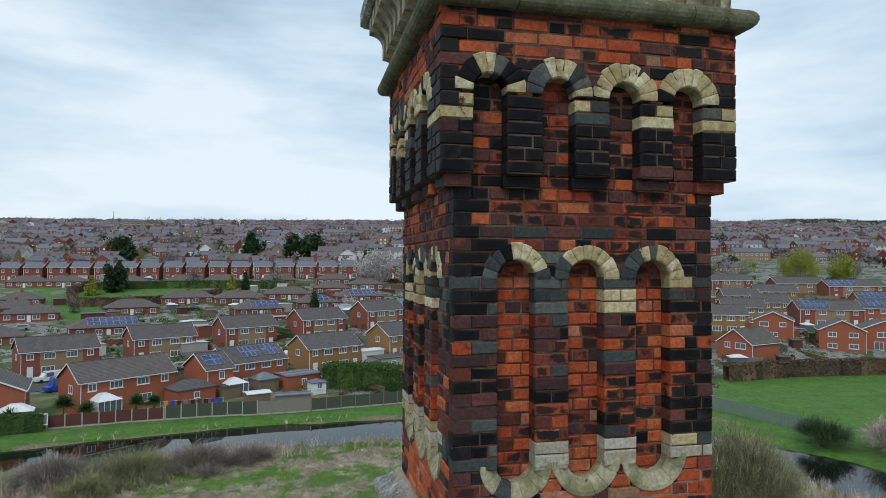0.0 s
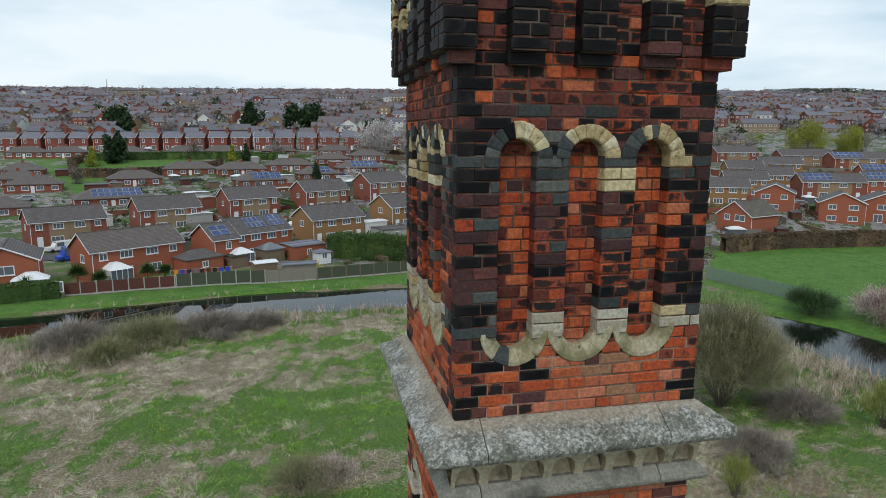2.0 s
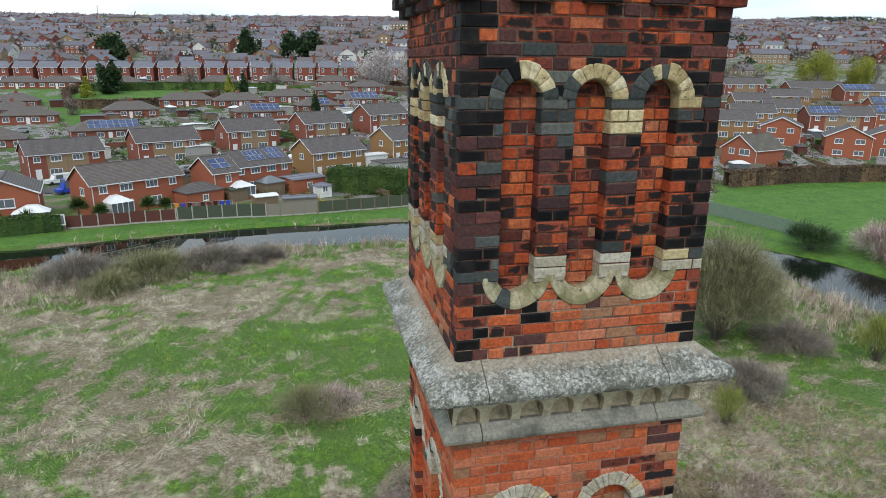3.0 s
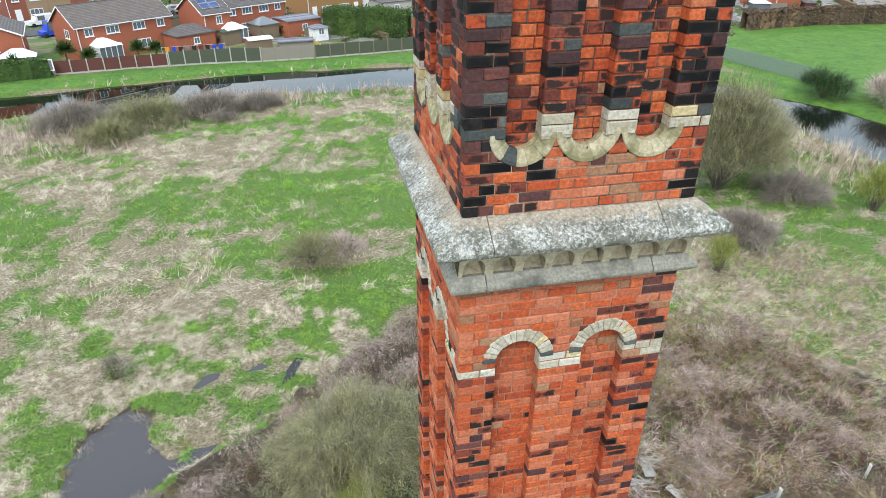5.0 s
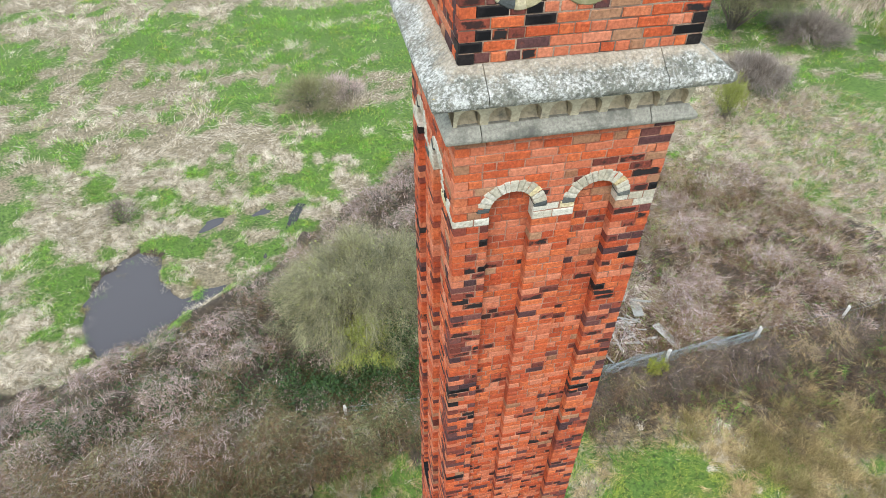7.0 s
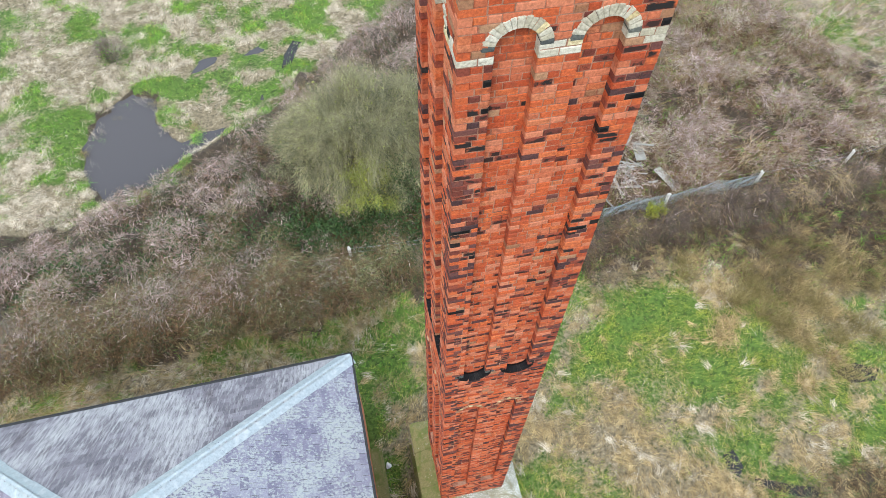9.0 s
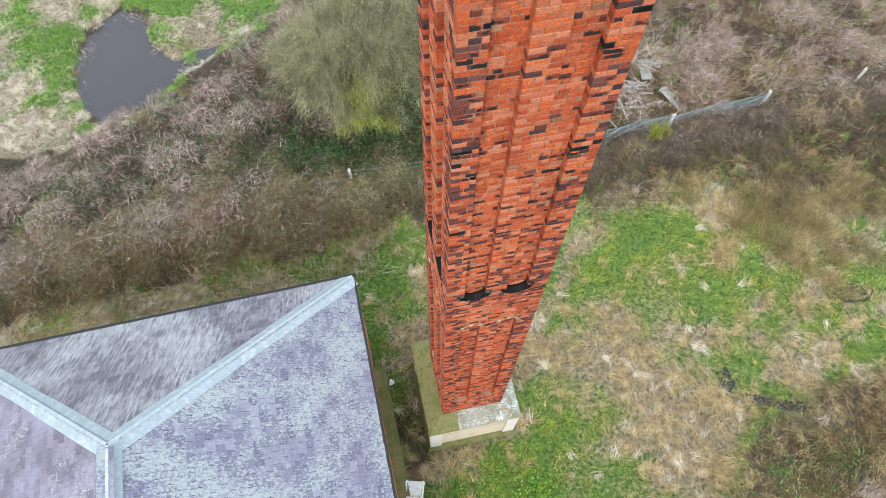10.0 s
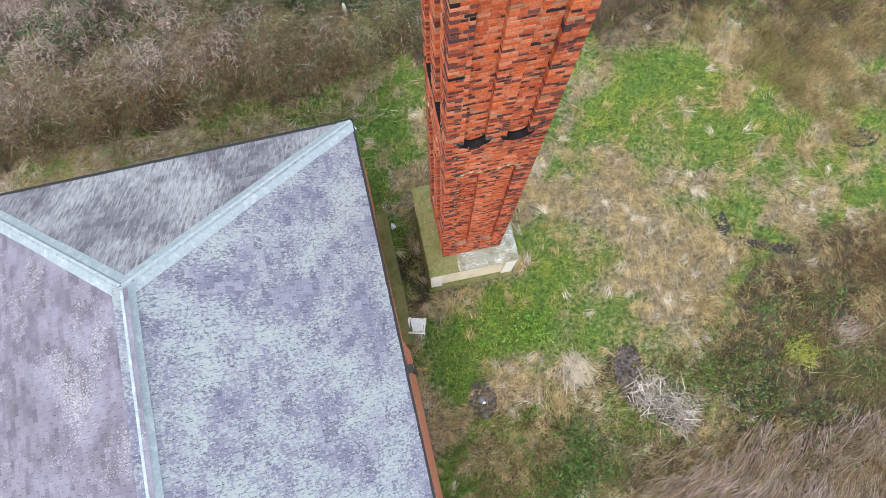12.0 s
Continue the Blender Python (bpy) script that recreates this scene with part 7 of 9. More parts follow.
# long low buildings and a mast on the western skyline
def skyline_block(x, y, ln, dp, storeys, turn, wall, label):
    b = thing("large_building", label, "building", at=(x, y, ground_z(x, y)), turn=turn)
    h = 3.6 * storeys
    m = Mesh()
    m.box((-ln / 2, 0, -4), (ln / 2, dp, h))
    part("wall", m, wall, b)
    m = Mesh()
    m.box((-ln / 2 - 0.5, -0.5, h + 0.004), (ln / 2 + 0.5, dp + 0.5, h + 0.8))
    part("roof", m, mat_tile_slate, b)
    for f in range(storeys):
        for i in range(int(ln / 6)):
            window(b, pose(-ln / 2 + 3 + 6 * i, -0.005, 1.9 + 3.6 * f), 3.6, 1.8, 1)
    return b


skyline_block(-154, 700, 36, 14, 3, 2, mat_house_tan, "long flat-roofed three-storey building on the skyline")
skyline_block(-186, 676, 20, 12, 2, 4, mat_house_red, "flat-roofed brick building on the skyline")
skyline_block(-206, 678, 14, 12, 2, 0, mat_house_tan, "low flat-roofed building on the skyline")
mast = thing("radio_mast", "thin grey radio mast on the skyline", "mast", at=(-178, 690, ground_z(-178, 690)))
mm = Mesh()
for q in range(3):
    a = q * 2 * math.pi / 3
    mm.box((0.3 * math.cos(a) - 0.09, 0.3 * math.sin(a) - 0.09, -1), (0.3 * math.cos(a) + 0.09, 0.3 * math.sin(a) + 0.09, 22))
for q in range(10):
    mm.box((-0.33, -0.33, q * 2.1), (0.33, 0.33, q * 2.1 + 0.12))
part("lattice_pole", mm, mat_concrete, mast)


# ---- trees and hedges ----
m_bark = plain("bark", (0.10, 0.085, 0.07), (0.16, 0.135, 0.11), 0.95)
m_conifer = foliage("conifer_needles", [(0, (0.012, 0.03, 0.012)), (0.6, (0.03, 0.06, 0.022)), (1, (0.05, 0.085, 0.03))])
m_blossom = foliage("blossom", [(0, (0.38, 0.33, 0.32)), (0.5, (0.55, 0.50, 0.48)), (1, (0.66, 0.62, 0.60))])
m_lime = foliage("lime_leaves", [(0, (0.17, 0.19, 0.02)), (0.5, (0.28, 0.30, 0.035)), (1, (0.38, 0.38, 0.06))])
m_beech = foliage("brown_hedge", [(0, (0.06, 0.045, 0.032)), (0.6, (0.13, 0.09, 0.06)), (1, (0.22, 0.14, 0.08))])
m_wood = foliage("far_wood", [(0, (0.03, 0.045, 0.03)), (0.6, (0.05, 0.07, 0.05)), (1, (0.08, 0.10, 0.075))])
m_hedge = foliage("green_hedge", [(0, (0.03, 0.06, 0.015)), (0.6, (0.06, 0.11, 0.025)), (1, (0.11, 0.17, 0.04))])


def limb(mesh, p, q, r0, r1, n=6):
    d = (q - p).normalized()
    a = d.orthogonal().normalized()
    b = d.cross(a)
    v = []
    for c, r in ((p, r0), (q, r1)):
        v += [tuple(c + (a * math.cos(2 * math.pi * i / n) + b * math.sin(2 * math.pi * i / n)) * r) for i in range(n)]
    mesh.add(v, [(i, (i + 1) % n, n + (i + 1) % n, n + i) for i in range(n)] + [tuple(range(n, 2 * n))])


def tree(name, x, y, height, radius, leaf_mat, label, leaves=2500, leaf=0.3, shape="round", bare=0, twig_mat=None, seed=1, crown_low=0.25, droop=0.0, sub=34, twig_width=0.03, z=None):
    """A tapered trunk with limbs, twigs, and a crown of small leaves in clumps."""
    rs = np.random.RandomState(seed)
    z = float(ground_z(x, y)) if z is None else z
    t = thing(name, label, "tree", at=(x, y, z))
    wood = Mesh()
    top = Vector((rs.normal(0, 0.03) * height, rs.normal(0, 0.03) * height, height * (0.95 if shape == "cone" else 0.62)))
    fork = top * 0.45
    limb(wood, Vector((0, 0, -0.3)), fork, height * 0.022 + 0.03, height * 0.015 + 0.02, 8)
    limb(wood, fork, top, height * 0.015 + 0.02, 0.02)
    tips = []
    for i in range(sub):
        a = rs.uniform(0, 2 * math.pi)
        u = rs.uniform(0.0, 1.0)
        h = height * (crown_low + (0.98 - crown_low) * u)
        if shape == "cone":
            rr = radius * (1.03 - u) * rs.uniform(0.6, 1.05)
        elif shape == "column":
            rr = radius * math.sqrt(max(0.05, 1 - (2 * u - 1) ** 4)) * rs.uniform(0.5, 1.05)
        else:
            rr = radius * math.sqrt(max(0.04, 1 - (1.75 * u - 0.85) ** 2)) * rs.uniform(0.45, 1.05)
        tip = Vector((math.cos(a) * rr, math.sin(a) * rr, h - droop * rr))
        root = fork.lerp(top, min(1.0, u * 0.9)) if shape != "bush" else Vector((0, 0, 0.1))
        limb(wood, root, tip, height * 0.006 + 0.01, 0.008, 4)
        tips.append(tip)
    part("trunk", wood, m_bark, t)
    tips = np.array([tuple(q) for q in tips])
    if bare:
        c = tips[rs.randint(len(tips), size=bare)] * rs.uniform(0.35, 1.0, (bare, 1)) + rs.normal(0, radius * 0.10, (bare, 3))
        c[:, 2] = np.maximum(c[:, 2], 0.05)
        out = c - np.array([0, 0, height * 0.25])
        out = out / (np.linalg.norm(out, axis=1, keepdims=True) + 1e-6) + rs.normal(0, 0.45, (bare, 3)) + np.array([0, 0, 0.25 - droop])
        out /= np.linalg.norm(out, axis=1, keepdims=True)
        growth("twig_mass", c, rs.uniform(0.4, 1.2, bare) * radius * 0.42, twig_width * rs.uniform(0.6, 1.4, bare), out, rs.uniform(0.0, 0.3 + droop, bare), [twig_mat or m_grey], "", "", kind="", seg=2, parent=t)
    if leaves:
        c = tips[rs.randint(len(tips), size=leaves)] * rs.uniform(0.55, 1.04, (leaves, 1)) + rs.normal(0, radius * 0.13, (leaves, 3))
        c[:, 2] = np.maximum(c[:, 2], 0.1)
        leafage("crown", c, leaf, leaf_mat, parent=t)
    return t


def hedge(name, pts, width, height, mat, label, n, leaf=0.16, wander=0.12, z0=0.0):
    """A clipped or loose hedge along a line: an uneven body with leaves all over it."""
    rs = np.random.RandomState(int(abs(pts[0][0]) * 7) + n)
    cum, P = [0], [np.array(p, float) for p in pts]
    for a, b in zip(P, P[1:]):
        cum.append(cum[-1] + np.linalg.norm(b - a))
    s = rs.uniform(0, cum[-1], n)
    x, y = np.interp(s, cum, [p[0] for p in P]), np.interp(s, cum, [p[1] for p in P])
    dx, dy = np.interp(s + 0.1, cum, [p[0] for p in P]) - x, np.interp(s + 0.1, cum, [p[1] for p in P]) - y
    ln = np.hypot(dx, dy) + 1e-9
    nx, ny = -dy / ln, dx / ln
    face = rs.rand(n)
    off = np.where(face < 0.4, np.where(rs.rand(n) < 0.5, -1, 1) * width / 2, rs.uniform(-width / 2, width / 2, n)) + rs.normal(0, wander, n)
    hh = height * (1 + 0.18 * (value_noise(s, s * 0 + 3, 3.0, 17, 3) - 0.5))
    zz = np.where(face < 0.4, rs.uniform(0.0, 1, n), 1.0) * hh + rs.normal(0, wander * 0.6, n)
    ob = thing(name, label, "hedge", at=(0, 0, 0))
    pts3 = np.stack([x + nx * off, y + ny * off, ground_z(x, y) + z0 + np.maximum(zz, 0.05)], -1)
    leafage("leaf_mass", pts3, leaf, mat, parent=ob)
    body = Mesh()
    prev = None
    for i in range(int(cum[-1] / 1.5) + 2):
        q = min(i * 1.5, cum[-1])
        bx, by = np.interp(q, cum, [p[0] for p in P]), np.interp(q, cum, [p[1] for p in P])
        ex, ey = np.interp(q + 0.1, cum, [p[0] for p in P]) - bx, np.interp(q + 0.1, cum, [p[1] for p in P]) - by
        if ex == 0 and ey == 0:
            ex, ey = P[-1][0] - P[-2][0], P[-1][1] - P[-2][1]
        l2 = math.hypot(ex, ey)
        ux, uy = -ey / l2 * width * 0.44, ex / l2 * width * 0.44
        gz = float(ground_z(bx, by)) + z0
        hz = height * (0.92 + 0.1 * rs.rand())
        ring = [(bx - ux, by - uy, gz - 0.1), (bx - ux * 0.9, by - uy * 0.9, gz + hz), (bx + ux * 0.9, by + uy * 0.9, gz + hz), (bx + ux, by + uy, gz - 0.1)]
        if prev:
            body.add(prev + ring, [(0, 4, 5, 1), (1, 5, 6, 2), (2, 6, 7, 3)])
        prev = ring
    part("body", body, mat, ob)
    return ob


hedge("beech_hedge", [(77, 101.5), (92, 102.0), (112, 99.5)], 2.0, 2.9, m_beech, "long clipped brown beech hedge at the field edge", 9000, 0.2)
hedge("garden_hedge", [(-58, 83.5), (-45, 86), (-32.5, 89.0)], 1.8, 2.3, m_hedge, "clipped bright green hedge beside the towpath", 6000, 0.15)
hedge("laurel_hedge", [(4.5, 112), (10, 108.5), (17.5, 106)], 4.0, 3.8, m_hedge, "tall loose dark green garden hedge", 15000, 0.15, 0.5)
hedge("park_hedge", [(-71, 223.5), (-56, 221.5), (-41, 223.5), (-27, 236)], 2.0, 2.6, m_beech, "brown clipped hedge round the park lawn", 4500, 0.35)
hedge("park_hedge", [(-78, 262), (-50, 263), (-30, 259), (-5, 252)], 2.0, 2.6, m_hedge, "dark green hedge behind the park lawn", 4500, 0.35)
hedge("park_hedge", [(-71, 224), (-79.5, 250), (-79, 260)], 2.0, 2.4, m_beech, "brown clipped hedge round the park lawn", 2000, 0.35)

tree("conifer", -66, 254, 11.5, 5.0, m_conifer, "broad dark evergreen tree on the park lawn", 4500, 0.55, "round", seed=3, crown_low=0.05)
tree("conifer", -71.5, 246, 7.0, 2.6, m_lime, "small yellow-green conifer by the hedge", 1500, 0.35, "cone", seed=4, crown_low=0.02)
tree("conifer", -24, 243, 7.0, 2.4, m_lime, "small yellow-green conifer by the hedge", 1500, 0.35, "cone", seed=5, crown_low=0.02)
tree("conifer", -19, 243, 8.0, 2.2, m_conifer, "slim dark conifer by the hedge", 1500, 0.4, "cone", seed=6, crown_low=0.02)
tree("conifer", -25.5, 372, 17, 6, m_conifer, "tall dark conifer on the hillside", 4000, 0.9, "cone", seed=7, crown_low=0.05)
tree("conifer", -1.5, 368, 14, 6, m_conifer, "tall dark conifer on the hillside", 4000, 0.9, "column", seed=8, crown_low=0.05)
tree("conifer", 8, 370, 14, 6, m_conifer, "tall dark conifer on the hillside", 4000, 0.9, "column", seed=9, crown_low=0.05)
tree("conifer", -92, 372, 13, 8, m_conifer, "broad dark evergreen on the hillside", 4000, 1.0, "round", seed=10, crown_low=0.05)
tree("conifer", 4.5, 196, 6.5, 2.0, m_conifer, "slim dark conifer between bungalows", 1500, 0.35, "cone", seed=12, crown_low=0.02)
tree("blossom_tree", 31, 258, 14, 8.5, m_blossom, "large tree white with blossom", 9000, 0.35, "round", bare=1500, seed=13, twig_width=0.08)
tree("blossom_tree", 47, 262, 13, 8, m_blossom, "large tree white with blossom", 8000, 0.35, "round", bare=1500, seed=14, twig_width=0.08)
tree("blossom_tree", 15.5, 205, 4.0, 2.0, m_blossom, "small pink blossoming tree", 1200, 0.2, "round", bare=300, seed=15, twig_width=0.05)
tree("lime_tree", 203, 224, 14.5, 8.2, m_lime, "yellow-green tree coming into leaf", 20000, 0.21, "round", bare=900, seed=16, crown_low=0.12, twig_width=0.08)
tree("lime_tree", 222, 222, 12.5, 5.8, m_lime, "bright yellow-green tree coming into leaf", 15000, 0.21, "round", bare=700, seed=17, crown_low=0.12, twig_width=0.08)
tree("conifer", 288, 410, 17, 6, m_conifer, "dark conifer on the skyline", 2500, 0.9, "cone", seed=18, crown_low=0.05)
for k, (tx, ty, th, tr) in enumerate(((150, 230, 11, 6), (163, 225, 12, 6), (176, 226, 10, 6), (185, 205, 8, 5), (232, 226, 11, 6), (-40, 262, 9, 4), (-8, 258, 9, 4), (-60, 330, 12, 7), (-130, 330, 12, 7), (-175, 360, 13, 8), (60, 330, 12, 7), (-52, 214, 5, 2.5), (-66, 210, 5, 2.5))):
    tree("bare_tree", tx, ty, th, tr, m_grey, "leafless grey-brown garden tree", 0, 0.2, "round", bare=1600, seed=40 + k, twig_width=0.09, crown_low=0.1)

# woods and garden trees on the hill
ft = np.random.RandomState(23)
fx, fz, leaf_pts, fir_pts, green_pts = [], [], [], [], []
# twig colour lightened and greyed to carry the haze of distance
m_far_twig = foliage("hazed_bare_twigs", [(0, (0.11, 0.098, 0.095)), (0.6, (0.20, 0.18, 0.175)), (1, (0.30, 0.275, 0.265))])
for k in range(800):
    vv = ft.uniform(300, 860) if k < 700 else ft.uniform(860, 1000)
    ss = ft.uniform(-0.8, 0.8) * vv
    px, py = 0.976 * ss + 0.217 * vv, -0.217 * ss + 0.976 * vv
    hgt = ft.uniform(5, 12) if vv < 850 else ft.uniform(7, 13)
    n = 80 if vv < 850 else 110
    kind_k = ft.rand()
    shape = ft.normal(size=(n, 3)) * np.array([hgt * 0.19, hgt * 0.19, hgt * 0.17]) + np.array([px, py, float(ground_z(px, py)) + hgt * 0.5])
    (fir_pts if kind_k < 0.16 else green_pts if kind_k < 0.25 else leaf_pts).append(shape)
leafage("distant_bare_trees", np.concatenate(leaf_pts), 0.95, m_far_twig, "leafless trees among the far houses", category="trees", kind="stuff")
leafage("distant_evergreens", np.concatenate(fir_pts), 0.9, m_conifer, "dark evergreens among the far houses", category="trees", kind="stuff")
leafage("distant_green_trees", np.concatenate(green_pts), 0.8, m_willow, "pale green trees among the far houses", category="trees", kind="stuff")
# wooded skyline to the east
wd = 22000
wa = ft.uniform(480, 900, wd)
wv = ft.uniform(860, 1000, wd)
wx2, wy2 = 0.976 * wa + 0.217 * wv, -0.217 * wa + 0.976 * wv
leafage("distant_wood", np.stack([wx2, wy2, ground_z(wx2, wy2) + ft.uniform(0, 8 + 5 * value_noise(wx2, wy2, 60, 88, 2), wd)], -1), 1.3, m_wood, "dark wood along the eastern skyline", category="trees", kind="stuff")
# garden shrubs between the houses
gs = 1900
ga, gv = ft.uniform(-0.62, 0.62, gs), ft.uniform(100, 285, gs)
gpts, gpts2 = [], []
for a, vv in zip(ga, gv):
    ss = a * vv
    px, py = 0.976 * ss + 0.217 * vv, -0.217 * ss + 0.976 * vv
    if any(inside(np.array([px]), np.array([py]), p)[0] for p in (LAWN_R, PARK_A, PARK_B)):
        continue
    r = ft.uniform(0.4, 1.3)
    (gpts if ft.rand() < 0.55 else gpts2).append(ft.normal(size=(44, 3)) * r * np.array([0.5, 0.5, 0.4]) + np.array([px, py, float(ground_z(px, py)) + r * 0.6]))
leafage("garden_shrubs", np.concatenate(gpts), 0.22, m_hedge, "small green garden shrubs", category="shrubs", kind="stuff")
leafage("bare_garden_shrubs", np.concatenate(gpts2), 0.22, m_beech, "small brown leafless garden shrubs", category="shrubs", kind="stuff")


# ---- back gardens by the canal ----
def fence_run(p, q, n, h, panel_mat, post_mat, label):
    f = thing("garden_fence", label, "fence")
    p, q = Vector(p), Vector(q)
    for i in range(n + 1):
        c = p.lerp(q, i / n)
        z = float(ground_z(c.x, c.y))
        m = Mesh()
        m.box((c.x - 0.07, c.y - 0.07, z - 0.2), (c.x + 0.07, c.y + 0.07, z + h + 0.1))
        part("post", m, post_mat, f)
        if i < n:
            d = p.lerp(q, (i + 1) / n)
            ang = math.degrees(math.atan2(d.y - c.y, d.x - c.x))
            ln = (d - c).length
            M = pose(c.x, c.y, z, 0, 0, ang)
            b = Mesh()
            b.box((0.08, -0.03, 0), (ln - 0.08, 0.03, 0.22), 0, M)
            part("gravel_board", b, mat_concrete, f)
            k = 7
            prof = []
            for s in range(k):
                z0, z1 = 0.225 + (h - 0.22) * s / k, 0.225 + (h - 0.22) * (s + 1) / k
                prof += [(-0.03, z0), (-0.012, z1 - 0.001)]
            prof += [(0.02, 0.225 + h - 0.22), (0.02, 0.225)]
            b = Mesh()
            np_ = len(prof)
            b.add([tuple(M @ Vector((x, y2, z2))) for x in (0.08, ln - 0.08) for y2, z2 in prof],
                  [(i2, (i2 + 1) % np_, np_ + (i2 + 1) % np_, np_ + i2) for i2 in range(np_)] + [tuple(range(np_))[::-1], tuple(range(np_, 2 * np_))])
            part("panel", b, panel_mat, f)
    return f


# fences and hedges between the gardens
bounds = Mesh()
br_ = random.Random(31)
for k in range(420):
    vv, a = br_.uniform(103, 285), br_.uniform(-0.66, 0.66)
    px, py = 0.976 * a * vv + 0.217 * vv, -0.217 * a * vv + 0.976 * vv
    if inside(np.array([px]), np.array([py]), LAWN_R)[0] or (-112 < px < -20 and 184 < py < 290) or (58 < px < 118 and 92 < py < 108):
        continue
    ln, hh = br_.uniform(4, 14), br_.uniform(0.9, 1.9)
    tn = (28 if px < 60 else -20) + (90 if br_.random() < 0.5 else 0) + br_.uniform(-5, 5)
    th = br_.choice([0.08, 0.08, 0.7])
    bounds.box((0, -th / 2, -1.2), (ln, th / 2, hh), br_.choice([0, 1, 2, 3]) if th < 0.2 else br_.choice([4, 5]), pose(px, py, float(ground_z(px, py)), 0, 0, tn))
part("garden_boundaries", bounds, [mat_timber, mat_timber_grey, mat_house_red, mat_timber_red, m_hedge, m_beech], None, "garden fences, walls and hedges between houses", kind="stuff")
tagged(bpy.data.objects["garden_boundaries"], category="fences")

fence_run((-32.2, 89.3), (-18.6, 91.7), 7, 1.75, mat_timber_red, mat_concrete, "red-brown timber panel fence with concrete posts")
fence_run((-18.4, 91.8), (-6.2, 92.2), 6, 2.0, mat_timber_green, mat_concrete, "green-grey timber panel fence with concrete posts")
fence_run((-6.0, 92.2), (1.2, 92.7), 4, 1.9, mat_timber_grey, mat_timber_grey, "weathered grey timber panel fence")
fence_run((1.4, 92.7), (21.0, 96.5), 9, 1.9, mat_timber_green, mat_timber, "dark weathered timber panel fence")

board = thing("notice_board", "white-framed notice board on posts beside the towpath", "sign", at=(-32.6, 88.4, float(ground_z(-32.6, 88.4))))
m = Mesh()
m.box((-0.75, -0.04, 0.8), (0.75, 0.04, 2.3))
part("panel", m, mat_upvc, board)
m = Mesh()
m.box((-0.62, -0.06, 0.95), (0.62, -0.042, 2.15))
part("face", m, mat_tile_slate, board)
for sx in (-0.7, 0.62):
    m = Mesh()
    m.box((sx, -0.04, -0.1), (sx + 0.08, 0.04, 0.8))
    part("post", m, mat_timber, board)


def conservatory(x, y, turn, w, d, label, glass_roof=True):
    c = thing("conservatory", label, "conservatory", at=(x, y, float(ground_z(x, y))), turn=turn)
    m = Mesh()
    m.box((0, 0, 0), (w, d, 0.6))
    part("base_wall", m, mat_house_red, c)
    for i in range(5):
        f = Mesh()
        xx = w * i / 4
        f.box((xx - 0.05, -0.05, 0.6), (xx + 0.05, 0.05, 2.2))
        part("mullion", f, mat_upvc, c)
    for i in range(4):
        g = Mesh()
        g.box((w * i / 4 + 0.06, -0.015, 0.62), (w * (i + 1) / 4 - 0.06, 0.015, 2.18))
        part("pane", g, mat_glass, c)
    s = Mesh()
    s.box((0, 0.05, 0.6), (0.04, d, 2.2))
    s.box((w - 0.04, 0.05, 0.6), (w, d, 2.2))
    part("side", s, mat_upvc, c)
    r = Mesh()
    r.add([(-0.15, -0.15, 2.2), (w + 0.15, -0.15, 2.2), (w + 0.15, d, 2.2), (-0.15, d, 2.2), (w * 0.35, d * 0.5, 3.0), (w * 0.65, d * 0.5, 3.0), (w * 0.65, d, 3.0), (w * 0.35, d, 3.0)],
          [(0, 1, 5, 4), (1, 2, 6, 5), (3, 0, 4, 7), (4, 5, 6, 7), (3, 2, 1, 0)])
    part("roof", r, mat_upvc if glass_roof else mat_blue, c)
    return c


conservatory(-27.6, 94.5, 38, 3.2, 2.8, "white conservatory with pale ribbed roof")
conservatory(-11.2, 104.2, 36, 3.4, 3.4, "white conservatory with cream roof panels")
conservatory(-38.6, 89.8, 12, 4.2, 2.2, "white lean-to conservatory behind the house")


def outbuilding(name, x, y, turn, w, d, h, up, wall, roof, label, wins=1):
    o = thing(name, label, name.replace("_", " "), at=(x, y, float(ground_z(x, y))), turn=turn)
    m = Mesh()
    m.box((0, 0, -0.5), (w, d, h - 0.01))
    part("wall", m, wall, o)
    part("roof", hip_roof(w, d, h, up, 0.2) if up > 0.4 else gable_roof(w, d, h, max(up, 0.12), 0.2, 0.1), roof, o)
    for i in range(wins):
        window(o, pose(w * (i + 1) / (wins + 1), -0.005, 1.4), 1.0, 1.0)
    return o


outbuilding("extension", -25.6, 101.8, 38, 7.4, 4.6, 2.5, 1.5, mat_house_orange, mat_tile_brown, "single-storey brick extension with hipped tiled roof", 2)
outbuilding("garage", -18.2, 99.8, 36, 6.2, 4.2, 2.4, 1.2, mat_house_orange, mat_tile, "brick garage with hipped tiled roof")
outbuilding("garage", -2.2, 108.2, 30, 6.4, 5.0, 2.5, 0.1, mat_house_orange, mat_tile_slate, "brick garage with flat grey felt roof", 1)
outbuilding("summer_house", 1.9, 104.6, 24, 2.4, 2.2, 2.0, 0.5, mat_upvc, mat_tile_slate, "pale blue summer house with dark roof", 1)
outbuilding("garage", 15.0, 121.5, 22, 6.5, 5.0, 2.4, 0.1, mat_concrete, mat_tile, "pale concrete garage with flat roof", 1)
outbuilding("carport", 12.4, 128.5, 28, 5.4, 3.4, 2.4, 0.1, mat_render, mat_upvc, "white-roofed carport between houses", 0)
outbuilding("shed", -7.8, 97.2, 20, 3.4, 2.4, 1.9, 0.15, mat_timber, mat_upvc, "garden shed with white sheet roof", 0)
outbuilding("shed", -3.6, 96.2, 8, 5.0, 2.4, 1.7, 0.15, mat_timber_grey, mat_tile_slate, "low weathered shed with felt roof", 0)
